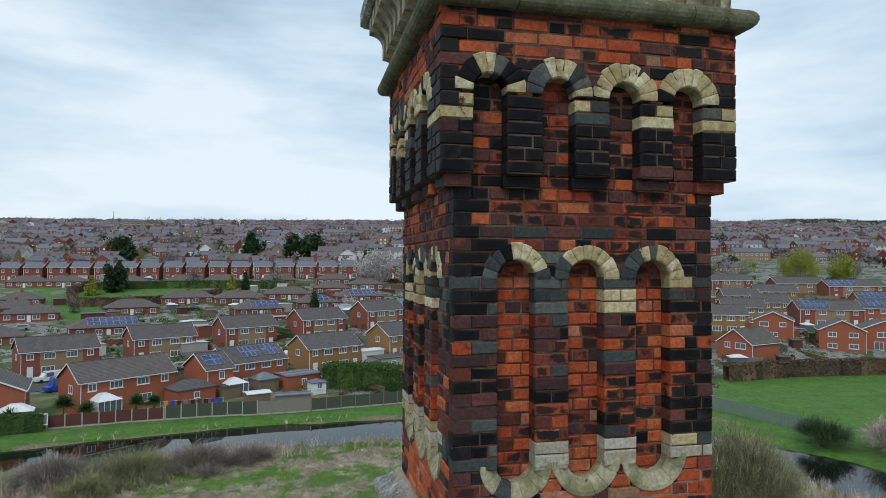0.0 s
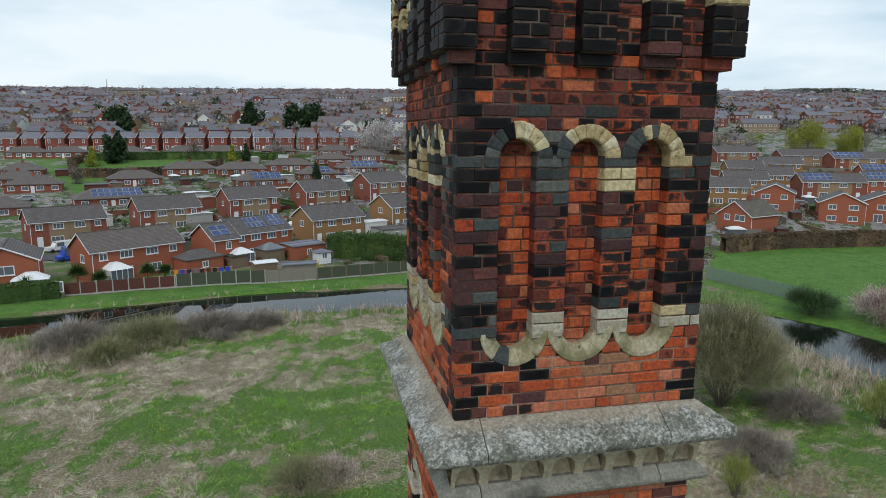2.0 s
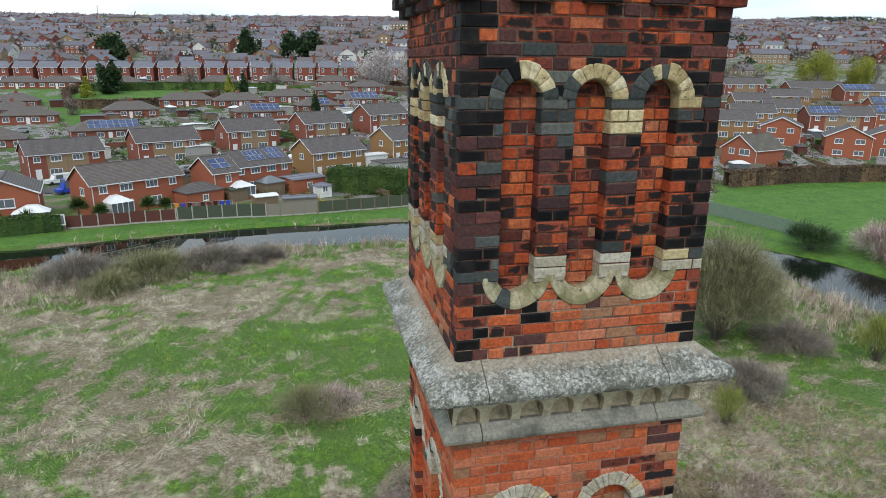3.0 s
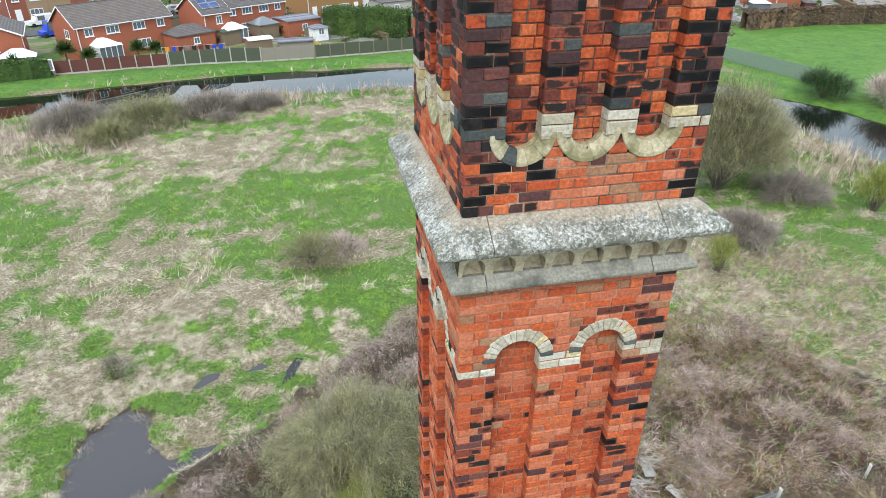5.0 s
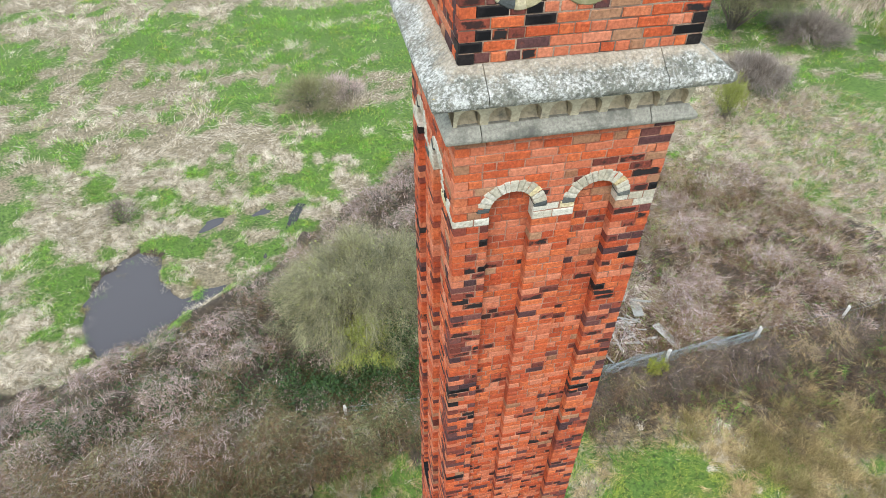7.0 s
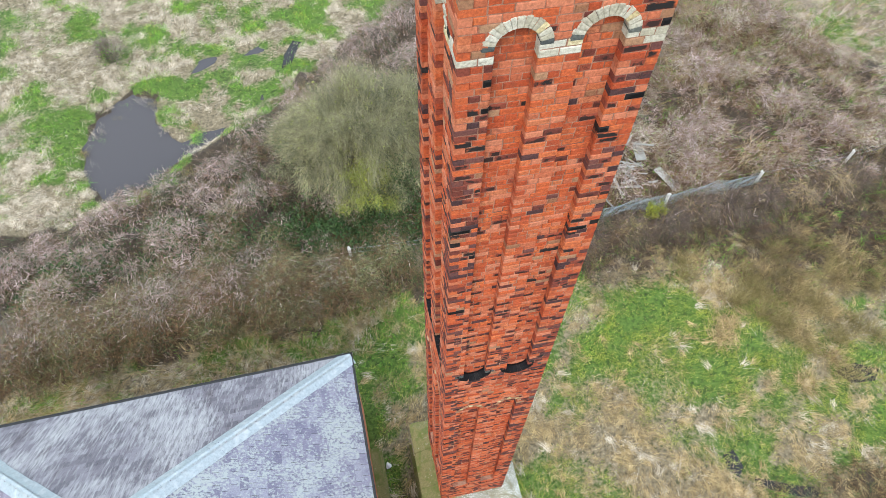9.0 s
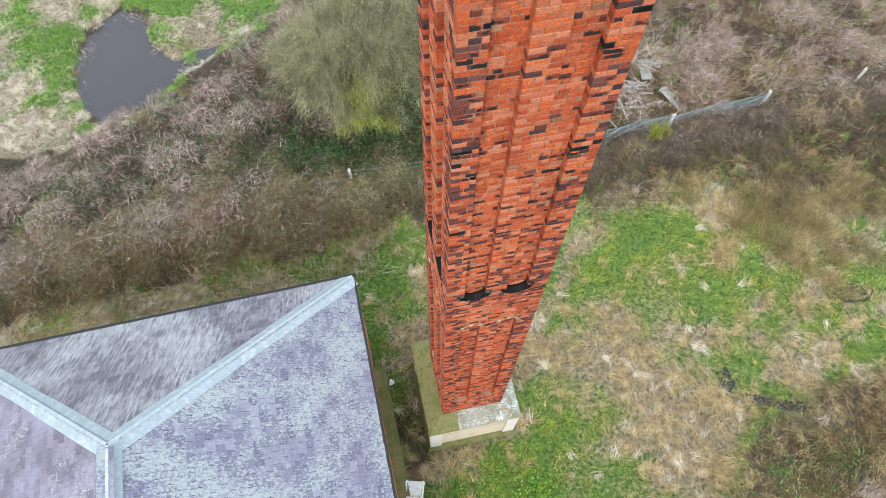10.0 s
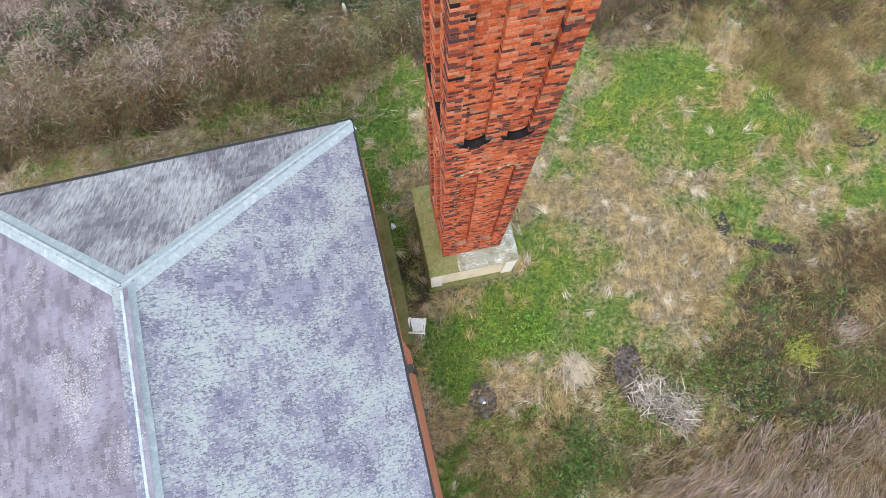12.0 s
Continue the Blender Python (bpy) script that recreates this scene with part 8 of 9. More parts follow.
outbuilding("shed", -12.0, 103.5, 36, 3.0, 2.2, 2.0, 0.15, mat_timber, mat_timber_green, "garden shed with green felt roof", 0)
outbuilding("shed", -77, 226, 20, 5.0, 3.0, 2.2, 0.12, mat_timber_red, mat_tile_slate, "dark red timber shed by the park", 0)
outbuilding("shed", -58, 189, 12, 6.0, 3.0, 2.2, 0.12, mat_timber_red, mat_tile_slate, "dark red timber shed on the lawn", 0)
outbuilding("gazebo", -6.6, 107.2, 36, 3.6, 3.2, 2.3, 1.0, mat_timber, mat_glass, "timber garden room with glazed hipped roof", 0)


# sheds, lean-tos and garages that fill the gardens
yard_rnd = random.Random(44)
templates = [outbuilding("shed", -44, 104.5, 30, 3.0, 2.2, 2.0, 0.15, mat_timber, mat_tile_slate, "brown timber garden shed with felt roof", 0),
             outbuilding("garage", -58, 122.5, 30, 3.0, 5.4, 2.4, 0.12, mat_concrete, mat_upvc, "concrete garage with pale sheet roof", 0),
             outbuilding("greenhouse", -26, 122.5, 28, 3.2, 2.2, 1.7, 0.5, mat_glass, mat_upvc, "small white-framed glass garden greenhouse", 0),
             outbuilding("extension", 8.0, 140.0, 28, 4.2, 3.4, 2.5, 0.12, mat_house_red, mat_concrete, "small flat-roofed red brick house extension", 1),
             outbuilding("shed", 30, 140, 28, 2.6, 2.0, 1.9, 0.5, mat_timber_red, mat_tile, "red-brown timber shed with pitched roof", 0),
             outbuilding("carport", -10.5, 136.8, 28, 3.0, 5.0, 2.3, 0.1, mat_render, mat_concrete, "pale flat-roofed carport beside a house", 0)]
placed = []
for k in range(1500):
    if len(placed) >= 120:
        break
    vv, a = yard_rnd.uniform(108, 275), yard_rnd.uniform(-0.58, 0.60)
    px, py = 0.976 * a * vv + 0.217 * vv, -0.217 * a * vv + 0.976 * vv
    spot = np.array([px]), np.array([py])
    if any(inside(*spot, p)[0] for p in (LAWN_R, PARK_A, PARK_B)) or polyline_distance(*spot, CANAL)[0] < 16 or polyline_distance(*spot, ESTATE_ROAD)[0] < 6:
        continue
    if any(math.hypot(px - fx_, py - fy_) < fr_ + 2.0 for fx_, fy_, fr_ in FOOTPRINTS) or any(math.hypot(px - qx, py - qy) < 6 for qx, qy in placed):
        continue
    placed.append((px, py))
    copy_thing(templates[k % 6], pose(px, py, float(ground_z(px, py)), 0, 0, (28 if px < 60 else -20) + yard_rnd.choice((0, 90)) + yard_rnd.uniform(-4, 4)))


def vehicle(name, x, y, turn, ln, wd_, ht, paint, label, van=False):
    v = thing(name, label, name, at=(x, y, float(ground_z(x, y))), turn=turn)
    b = Mesh()
    prof = [(0, 0.35), (0, 0.9), (0.25 * ln, 1.0), (0.36 * ln, ht), (0.86 * ln if not van else 0.99 * ln, ht), (ln, 1.0 if not van else ht * 0.95), (ln, 0.35)]
    k = len(prof)
    b.add([(px, -wd_ / 2, pz) for px, pz in prof] + [(px, wd_ / 2, pz) for px, pz in prof], [tuple(range(k))[::-1], tuple(range(k, 2 * k))] + [(i, (i + 1) % k, k + (i + 1) % k, k + i) for i in range(k)])
    part("body", b, paint, v)
    for sx in (0.18, 0.8):
        for sy in (-wd_ / 2 - 0.02, wd_ / 2 - 0.18):
            w = Mesh()
            n = 14
            w.add([(sx * ln + 0.32 * math.cos(2 * math.pi * i / n), sy + e, 0.32 + 0.32 * math.sin(2 * math.pi * i / n)) for e in (0, 0.2) for i in range(n)],
                  [tuple(range(n)), tuple(range(n, 2 * n))[::-1]] + [(i, n + i, n + (i + 1) % n, (i + 1) % n) for i in range(n)])
            part("wheel", w, mat_tyre, v)
    g = Mesh()
    for sy in (-wd_ / 2 - 0.012, wd_ / 2 + 0.002):
        g.box((0.36 * ln, sy, 1.02), ((0.62 if van else 0.82) * ln, sy + 0.01, ht - 0.1))
    part("side_window", g, mat_glass, v)
    g = Mesh()
    g.add([(0.262 * ln, -wd_ / 2 + 0.1, 1.04), (0.262 * ln, wd_ / 2 - 0.1, 1.04), (0.352 * ln, wd_ / 2 - 0.12, ht - 0.05), (0.352 * ln, -wd_ / 2 + 0.12, ht - 0.05)], [(0, 1, 2, 3)])
    part("windscreen", g, mat_glass, v)
    return v


vehicle("van", -46.5, 125.2, 38, 4.6, 1.8, 1.85, mat_white_car, "white panel van parked on the drive", van=True)
vehicle("car", -20.2, 131.5, 200, 4.2, 1.75, 1.45, mat_silver, "silver hatchback parked by the road")
vehicle("car", -4.0, 136.5, 30, 4.2, 1.75, 1.45, mat_white_car, "white car parked on a drive")
vehicle("car", -52, 178, 20, 4.2, 1.75, 1.45, mat_silver, "silver car parked among bungalows")
vehicle("car", 10, 208, 20, 4.2, 1.75, 1.45, mat_blue, "blue car parked among bungalows")
vehicle("trailer", -41.5, 115.5, 38, 3.2, 2.0, 2.4, mat_blue, "bright blue box trailer on the drive", van=True)

road = Mesh()
for (ax, ay), (bx, by) in zip(ESTATE_ROAD, ESTATE_ROAD[1:]):
    n = 8
    for i in range(n):
        p0, p1 = Vector((ax, ay)).lerp(Vector((bx, by)), i / n), Vector((ax, ay)).lerp(Vector((bx, by)), (i + 1) / n)
        d = (p1 - p0).normalized() * 3.0
        q = [(p0.x + d.y, p0.y - d.x), (p1.x + d.y, p1.y - d.x), (p1.x - d.y, p1.y + d.x), (p0.x - d.y, p0.y + d.x)]
        road.add([(a, b, float(ground_z(a, b)) + 0.10) for a, b in q], [(0, 1, 2, 3)])
part("road", road, mat_asphalt, None, "grey asphalt estate road", kind="structure")
tagged(bpy.data.objects["road"], category="road")


def cordyline(x, y, h, r, seed):
    t = thing("cordyline_palm", "spiky green cordyline palm in a back garden", "palm", at=(x, y, float(ground_z(x, y))))
    w = Mesh()
    limb(w, Vector((0, 0, -0.2)), Vector((0.05, 0, h * 0.65)), 0.12, 0.08, 7)
    part("trunk", w, m_bark, t)
    rs = np.random.RandomState(seed)
    n = 700
    d = rs.normal(size=(n, 3))
    d[:, 2] = np.abs(d[:, 2]) * 0.9 - 0.15
    d /= np.linalg.norm(d, axis=1, keepdims=True)
    growth("leaf_mass", np.tile([0.05, 0, h * 0.65], (n, 1)) + rs.normal(0, 0.1, (n, 3)), rs.uniform(0.7, 1.1, n) * r * 1.2, 0.13, d, rs.uniform(0, 0.35, n), [m_hedge], "", "", kind="", seg=3, parent=t)


for k, (cx, cy, ch, cr) in enumerate(((-31.6, 93.2, 3.6, 1.6), (-28.8, 93.4, 2.4, 1.2), (-22.8, 94.6, 3.2, 1.3), (-20.6, 95.4, 2.8, 1.2), (-37.0, 90.2, 2.6, 1.2), (-40.5, 89.2, 2.6, 1.2))):
    cordyline(cx, cy, ch, cr, 60 + k)

# washing on a line behind the extension
line = thing("washing_line", "washing line hung with dark and blue clothes", "washing line", at=(-19.6, 94.6, float(ground_z(-19.6, 94.6))), turn=8)
m = Mesh()
m.box((0, -0.01, 1.95), (8.5, 0.01, 1.97))
part("line", m, mat_upvc, line)
for px in (0.0, 8.5):
    m = Mesh()
    m.box((px - 0.04, -0.04, 0), (px + 0.04, 0.04, 2.05))
    part("post", m, mat_concrete, line)
cloth = [plain("yellow_cloth", (0.6, 0.25, 0.02), (0.65, 0.3, 0.03)), mat_blue, mat_black, mat_tile_slate, mat_black, mat_timber_red, mat_black, mat_blue, mat_blue]
for k in range(9):
    m = Mesh()
    x0 = 0.4 + k * 0.9
    m.add([(x0, 0.02, 1.95), (x0 + 0.6, -0.02, 1.95), (x0 + 0.56, -0.05, 1.0 + 0.2 * math.sin(k * 2)), (x0 + 0.05, 0.05, 1.0 + 0.2 * math.sin(k * 2)), (x0, 0.04, 1.95), (x0 + 0.6, 0.0, 1.95), (x0 + 0.56, -0.03, 1.0 + 0.2 * math.sin(k * 2)), (x0 + 0.05, 0.07, 1.0 + 0.2 * math.sin(k * 2))], [(0, 1, 2, 3), (7, 6, 5, 4), (3, 2, 6, 7), (0, 3, 7, 4), (1, 5, 6, 2)])
    part("garment", m, cloth[k], line)
bush_f = thing("forsythia", "bright yellow flowering forsythia bush", "shrub", at=(0.6, 99.5, 0))
leafage("flowers", veg.normal(size=(500, 3)) * np.array([0.8, 0.5, 0.45]) + np.array([0, 0, 0.9]), 0.12, plain("forsythia_yellow", (0.6, 0.42, 0.02), (0.7, 0.5, 0.03)), parent=bush_f)

spare = [vehicle("car", 30, 152, 205, 4.2, 1.75, 1.45, mat_silver, "silver car parked by the estate road"), vehicle("car", -62, 109, 32, 4.2, 1.75, 1.45, mat_black, "black car parked by the estate road")]
for k, (cx, cy, ct) in enumerate(((118, 133, -20), (140, 133, 160), (104, 124, 40), (-30, 129.5, 208), (9, 144, 25), (-8, 180, 20), (-70, 176, 20), (152, 166, -20), (24, 226, 10), (-34, 206, 15))):
    copy_thing(spare[k % 2], pose(cx, cy, float(ground_z(cx, cy)), 0, 0, ct))

# palisade fence along the far towpath
pal = thing("palisade_fence", "grey-green steel palisade fence along the towpath", "fence")
mat_pal = plain("palisade_steel", (0.20, 0.24, 0.23), (0.26, 0.30, 0.29), 0.5, metal=0.3)
pa, pb_ = Vector((59.9, 82.0)), Vector((64.2, 65.4))
npk = 150
pick_mesh = Mesh()
pick_mesh.box((-0.035, -0.01, 0.05), (0.035, 0.01, 1.9))
pick_mesh.add([(-0.035, 0, 1.9), (0.035, 0, 1.9), (0, 0, 2.02)], [(0, 1, 2)])
pick_me = pick_mesh.data("pale", [mat_pal])
pang = math.atan2(pb_.y - pa.y, pb_.x - pa.x)
for k in range(npk):
    c = pa.lerp(pb_, k / (npk - 1))
    o = new("pale", pick_me)
    o.parent = pal
    o.matrix_local = Matrix.Translation((c.x, c.y, float(ground_z(c.x, c.y)))) @ Matrix.Rotation(pang, 4, "Z")
for hz in (0.4, 1.55):
    m = Mesh()
    m.box((0, 0.012, hz), ((pb_ - pa).length, 0.05, hz + 0.06), 0, Matrix.Translation((pa.x, pa.y, 0)) @ Matrix.Rotation(pang, 4, "Z"))
    part("rail", m, mat_pal, pal)


# ---- shrubs and trees in the field ----
def shrub(name, x, y, h, r, twigs, mat, label, seed, leaves=0, leaf_mat=None, droop=0.1, width=0.016, stems=40):
    """A many-stemmed leafless bush: stems from the ground and a haze of twigs."""
    rs = np.random.RandomState(seed)
    s = thing(name, label, "shrub", at=(x, y, float(ground_z(x, y))))
    wood = Mesh()
    tips = []
    for i in range(stems):
        a, q = rs.uniform(0, 2 * math.pi), math.sqrt(rs.rand())
        tip = Vector((math.cos(a) * r * q, math.sin(a) * r * q, h * (1.0 - 0.55 * q * q) * rs.uniform(0.75, 1.05)))
        mid = Vector((tip.x * 0.45, tip.y * 0.45, tip.z * 0.6))
        root = Vector((rs.normal(0, 0.12), rs.normal(0, 0.12), -0.1))
        limb(wood, root, mid, 0.012 + 0.012 * h / 3, 0.012, 4)
        limb(wood, mid, tip, 0.012, 0.005, 4)
        tips += [tip, mid.lerp(tip, 0.4), mid.lerp(tip, 0.7)]
    part("stem", wood, m_bark, s)
    tp = np.array([tuple(t) for t in tips])
    c = tp[rs.randint(len(tp), size=twigs)] + rs.normal(0, r * 0.10, (twigs, 3))
    c[:, 2] = np.maximum(c[:, 2], 0.05)
    out = c / (np.linalg.norm(c, axis=1, keepdims=True) + 1e-6) + rs.normal(0, 0.5, (twigs, 3)) + np.array([0, 0, 0.15 - droop])
    out /= np.linalg.norm(out, axis=1, keepdims=True)
    growth("twig_mass", c, rs.uniform(0.5, 1.3, twigs) * r * 0.30, width * rs.uniform(0.6, 1.4, twigs), out, rs.uniform(0, 0.25 + droop, twigs), [mat], "", "", kind="", seg=1, parent=s)
    if leaves:
        q = tp[rs.randint(len(tp), size=leaves)] * rs.uniform(0.6, 1.05, (leaves, 1)) + rs.normal(0, r * 0.12, (leaves, 3))
        q[:, 2] = np.maximum(q[:, 2], 0.1)
        leafage("leaf_mass", q, 0.05, leaf_mat, parent=s, kind="stuff")
    return s


shrub("willow_bush", -0.7, 14.6, 4.9, 2.5, 42000, m_osier, "big olive-green willow bush with drooping twigs", 71, 5000, m_willow, droop=0.45, width=0.012, stems=70)
shrub("willow_bush", 1.9, 15.4, 4.2, 2.1, 22000, m_osier, "olive-green willow bush with drooping twigs", 72, 2500, m_willow, droop=0.45, width=0.012, stems=50)
shrub("willow_bush", -2.9, 15.3, 2.6, 1.5, 7000, m_osier, "low olive-green willow bush", 70, 1500, m_leaf, droop=0.3, width=0.014, stems=40)
shrub("willow_bush", 0.9, 12.9, 2.3, 1.4, 6000, m_osier, "low olive-green willow bush with ivy", 69, 5000, m_leaf, droop=0.3, width=0.014, stems=40)
shrub("young_willow", -0.4, 12.4, 2.8, 1.2, 4200, m_willow, "yellow-green young willow shoots", 73, 700, m_lime, droop=0.7, width=0.014, stems=30)
shrub("elder_bush", -1.4, 34.0, 1.9, 2.1, 5000, m_twig, "low grey-green leafless bush in the meadow", 74, 1200, m_grey, width=0.018, stems=50)
shrub("elder_bush", 0.6, 34.6, 1.5, 1.6, 3500, m_stem, "low brown leafless bush in the meadow", 94, 300, m_leaf, width=0.018, stems=40)
shrub("thorn_bush", -11.6, 24.2, 1.3, 0.8, 1600, m_grey, "small bare grey bush in straw", 75, 200, m_green, width=0.014, droop=-0.4)
shrub("willow_tree", 32.0, 39.5, 8.6, 4.6, 36000, m_osier, "tall bare grey-green willow by the canal", 76, 9000, m_twig, width=0.022, stems=110)
shrub("willow_tree", 37.5, 44.0, 6.0, 3.6, 16000, m_osier, "bare grey-green willow by the canal", 77, 3000, m_twig, width=0.022, stems=60)
shrub("young_willow", 24.5, 27.5, 2.8, 1.1, 2500, m_willow, "young yellow-green willow in rough grass", 78, 800, m_willow, width=0.02, droop=-0.3)
shrub("young_willow", 41.5, 33.0, 4.0, 1.8, 4000, m_willow, "young yellow-green willow by the canal", 79, 900, m_willow, width=0.025, droop=-0.2)
shrub("young_willow", 11.0, 9.6, 1.4, 0.5, 1200, m_willow, "yellow-green shoots at the fence", 80, 700, m_lime, width=0.012, droop=-0.2, stems=24)
shrub("thorn_bush", 29, 31, 1.4, 2.6, 9000, m_grey, "low grey-brown thicket of thorns", 81, width=0.025)
shrub("thorn_bush", 37, 37, 1.3, 2.8, 9000, m_grey, "low grey-brown thicket of thorns", 82, width=0.025)
for k, (bx, by, bh, br) in enumerate(((-24, 66.5, 2.6, 4.0), (-17, 67, 3.0, 4.2), (-11, 68.5, 2.6, 3.6), (-20, 62, 1.8, 3.0), (-5.5, 70.5, 1.6, 2.4))):
    shrub("thorn_bush", bx, by, bh * 0.7, br, 7000, (m_grey, m_twig)[k % 2], "grey-brown leafless thorn scrub on the canal bank", 90 + k, 3500, m_leaf, width=0.035, stems=50)
for k, (bx, by, bh, br) in enumerate(((60.5, 61.5, 3.0, 3.2), (67, 57, 3.6, 4.2), (74, 52, 4.0, 4.5), (64.5, 50, 3.0, 3.0))):
    shrub("bank_bush", bx, by, bh, br, 6000, (m_leaf, m_stem, m_grey, m_stem)[k], ("dark green bush on the far bank", "purple-brown thicket on the far bank", "grey thicket on the far bank", "purple-brown thicket on the far bank")[k], 100 + k, 4000 if k == 0 else 400, m_leaf, width=0.05, stems=50)
tree("bare_tree", 79, 57, 8, 3.0, m_grey, "slender leafless tree beside the field", 0, 0.2, "round", bare=1500, seed=120, twig_width=0.05, crown_low=0.2)

# reeds and dead grass along the near bank
for nm, poly, n, ln, ws, lab in (
        ("reed_bank", [(-60, 50), (-60, 62), (-34, 69), (-9, 75), (13, 76.2), (30, 72), (30, 68), (12, 72), (-8, 69), (-20, 58), (-34, 56)], 60000, 1.3, (0.5, 0.4, 0.1), "pale brown dead reeds along the canal bank"),
        ("reed_bank", [(34, 68), (46, 60.5), (49.5, 53), (51, 44), (54, 30), (48, 26), (40, 40), (36, 52), (28, 62)], 40000, 1.2, (0.25, 0.65, 0.1), "pale straw reeds along the canal bank"),
        ("reed_fringe", [(-30, 82), (-8, 86.2), (14, 87), (14, 88.2), (-8, 87.4), (-30, 83)], 5000, 0.8, (0.3, 0.6, 0.1), "dead reeds along the far bank")):
    thicket(nm, poly, n, ln, 0.04, [m_stem, m_straw, m_twig], lab, list(ws), lift=0.1, up=1.2, spread=0.5, mound=0.3)

# rush tussocks in the wet corner
for k in range(64):
    rx, ry = 15.4 + veg.normal(0, 2.1), 5.0 + veg.normal(0, 1.7)
    n = 260
    d = veg.normal(size=(n, 3)) * np.array([0.8, 0.8, 0.2]) + np.array([0, 0, 0.8])
    d /= np.linalg.norm(d, axis=1, keepdims=True)
    base = np.array([[rx, ry, float(ground_z(rx, ry))]]) + veg.normal(0, 0.2, (n, 3)) * np.array([1, 1, 0])
    ob = growth("rush_tussock", base, veg.uniform(0.5, 1.0, n) * 0.95, 0.014, d, veg.uniform(0.1, 0.5, n), [(m_rush, m_gold, m_rush)[k % 3]], "olive-brown rush tussock in wet grass", "tussock", kind="")
    tagged(ob, group="rush tussocks")

# single tufts that stand out in the overgrown corner
for cx, cy, n, ln, wind, mat, lab in ((11.0, -5.2, 260, 0.8, (0.5, 0.1), m_moss, "yellow-green clump of flag leaves among brown stems"), (12.7, -5.0, 420, 0.9, (0.7, 0.35), m_stem, "pinkish tuft of swept dead stems"), (14.0, -4.0, 300, 0.8, (-0.3, -0.5), m_gold, "golden tuft of swept dead stems"), (8.5, -3.0, 420, 0.7, (0.2, -0.5), m_gold, "golden tuft of swept dead stems"), (3.6, -4.0, 420, 0.8, (0.2, -0.8), m_straw, "pale tuft of swept dead grass"), (2.9, -4.9, 320, 0.7, (-0.1, -0.8), m_gold, "golden tuft of swept dead grass")):
    base = np.array([[cx, cy, float(ground_z(cx, cy)) + 0.08]]) + veg.normal(0, 0.24, (n, 3)) * np.array([1, 1, 0.2])
    growth("grass_tuft", base, veg.uniform(0.5, 1.1, n) * ln, 0.014, leaning(n, wind, 0.4, 0.35), veg.uniform(0.1, 0.4, n), [mat], lab, "tussock", kind="")

# puddles and the ditch
mat_puddle = water_material("puddle_water", (0.03, 0.03, 0.03), 0.12, 0.03)


def puddle(pts, label):
    m = Mesh()
    z = max(float(ground_z(x, y)) for x, y in pts) + 0.012
    m.add([(x, y, z) for x, y in pts], [tuple(range(len(pts)))])
    tagged(part("puddle", m, mat_puddle), label, "puddle", kind="structure")


puddle([(9.7, 0.0), (10.1, 0.1), (10.2, -0.5), (9.9, -0.8), (9.65, -0.5)], "narrow dark ditch water in grass")
puddle([(10.4, -0.9), (11.0, -1.15), (11.7, -1.45), (12.2, -1.6), (12.2, -1.95), (11.5, -1.75), (10.8, -1.4), (10.3, -1.15)], "narrow dark ditch water in grass")
puddle([(15.0, 1.9), (15.8, 2.1), (16.6, 1.7), (16.2, 1.3), (15.3, 1.4)], "dark puddle among rushes")
puddle([(-3.4, 22.0), (-2.9, 22.3), (-2.3, 23.8), (-2.7, 24.0), (-3.2, 23.0)], "thin strip of ditch water")

# grass tufts standing in the edge of the pool
for k in range(26):
    a = k * 2.4
    tx, ty = -10.0 + 2.4 * math.cos(a) + 0.25 * math.sin(k * 5.1), 17.9 + 3.1 * math.sin(a) + 0.3 * math.cos(k * 3.3)
    n = 130
    d = veg.normal(size=(n, 3)) * np.array([0.8, 0.8, 0.2]) + np.array([0, 0, 0.7])
    d /= np.linalg.norm(d, axis=1, keepdims=True)
    base = np.array([[tx, ty, ground_z(tx, ty)]]) + veg.normal(0, 0.16, (n, 3)) * np.array([1, 1, 0])
    ob = growth("pool_tuft", base, veg.uniform(0.25, 0.5, n), 0.012, d, veg.uniform(0.1, 0.4, n), [(m_green, m_straw, m_rush)[k % 3]], ("bright green", "pale straw", "olive")[k % 3] + " grass tuft at the edge of the pool", "tussock", kind="", seg=1)
    tagged(ob, group="tufts round the pool")

# ---- wire fence with posts and netting ----
mat_pale_post = plain("pale_concrete_post", (0.50, 0.48, 0.44), (0.58, 0.56, 0.52), 0.9)
mat_wire = plain("galvanised_wire", (0.24, 0.28, 0.29), (0.32, 0.36, 0.37), 0.5, metal=0.5)
wire_fence = thing("wire_fence", "old wire fence with pale concrete posts and netting", "fence")
post_x = [(-1.5, 10.03), (2.9, 10.0), (8.4, 10.0), (11.75, 10.1), (16.1, 10.5), (20.6, 10.8), (26, 11.2)]
for px, py in post_x:
    m = Mesh()
    z = float(ground_z(px, py))
    lean = rnd.uniform(-0.06, 0.06)
    m.box((-0.05, -0.05, -0.1), (0.05, 0.05, 1.05), 0, pose(px, py, z, rnd.uniform(-4, 4), rnd.uniform(-4, 4), 20))
    m.box((-0.04, -0.04, 1.03), (0.04, 0.04, 1.10), 0, pose(px, py, z, 0, 0, 20))
    part("post", m, mat_pale_post, wire_fence)
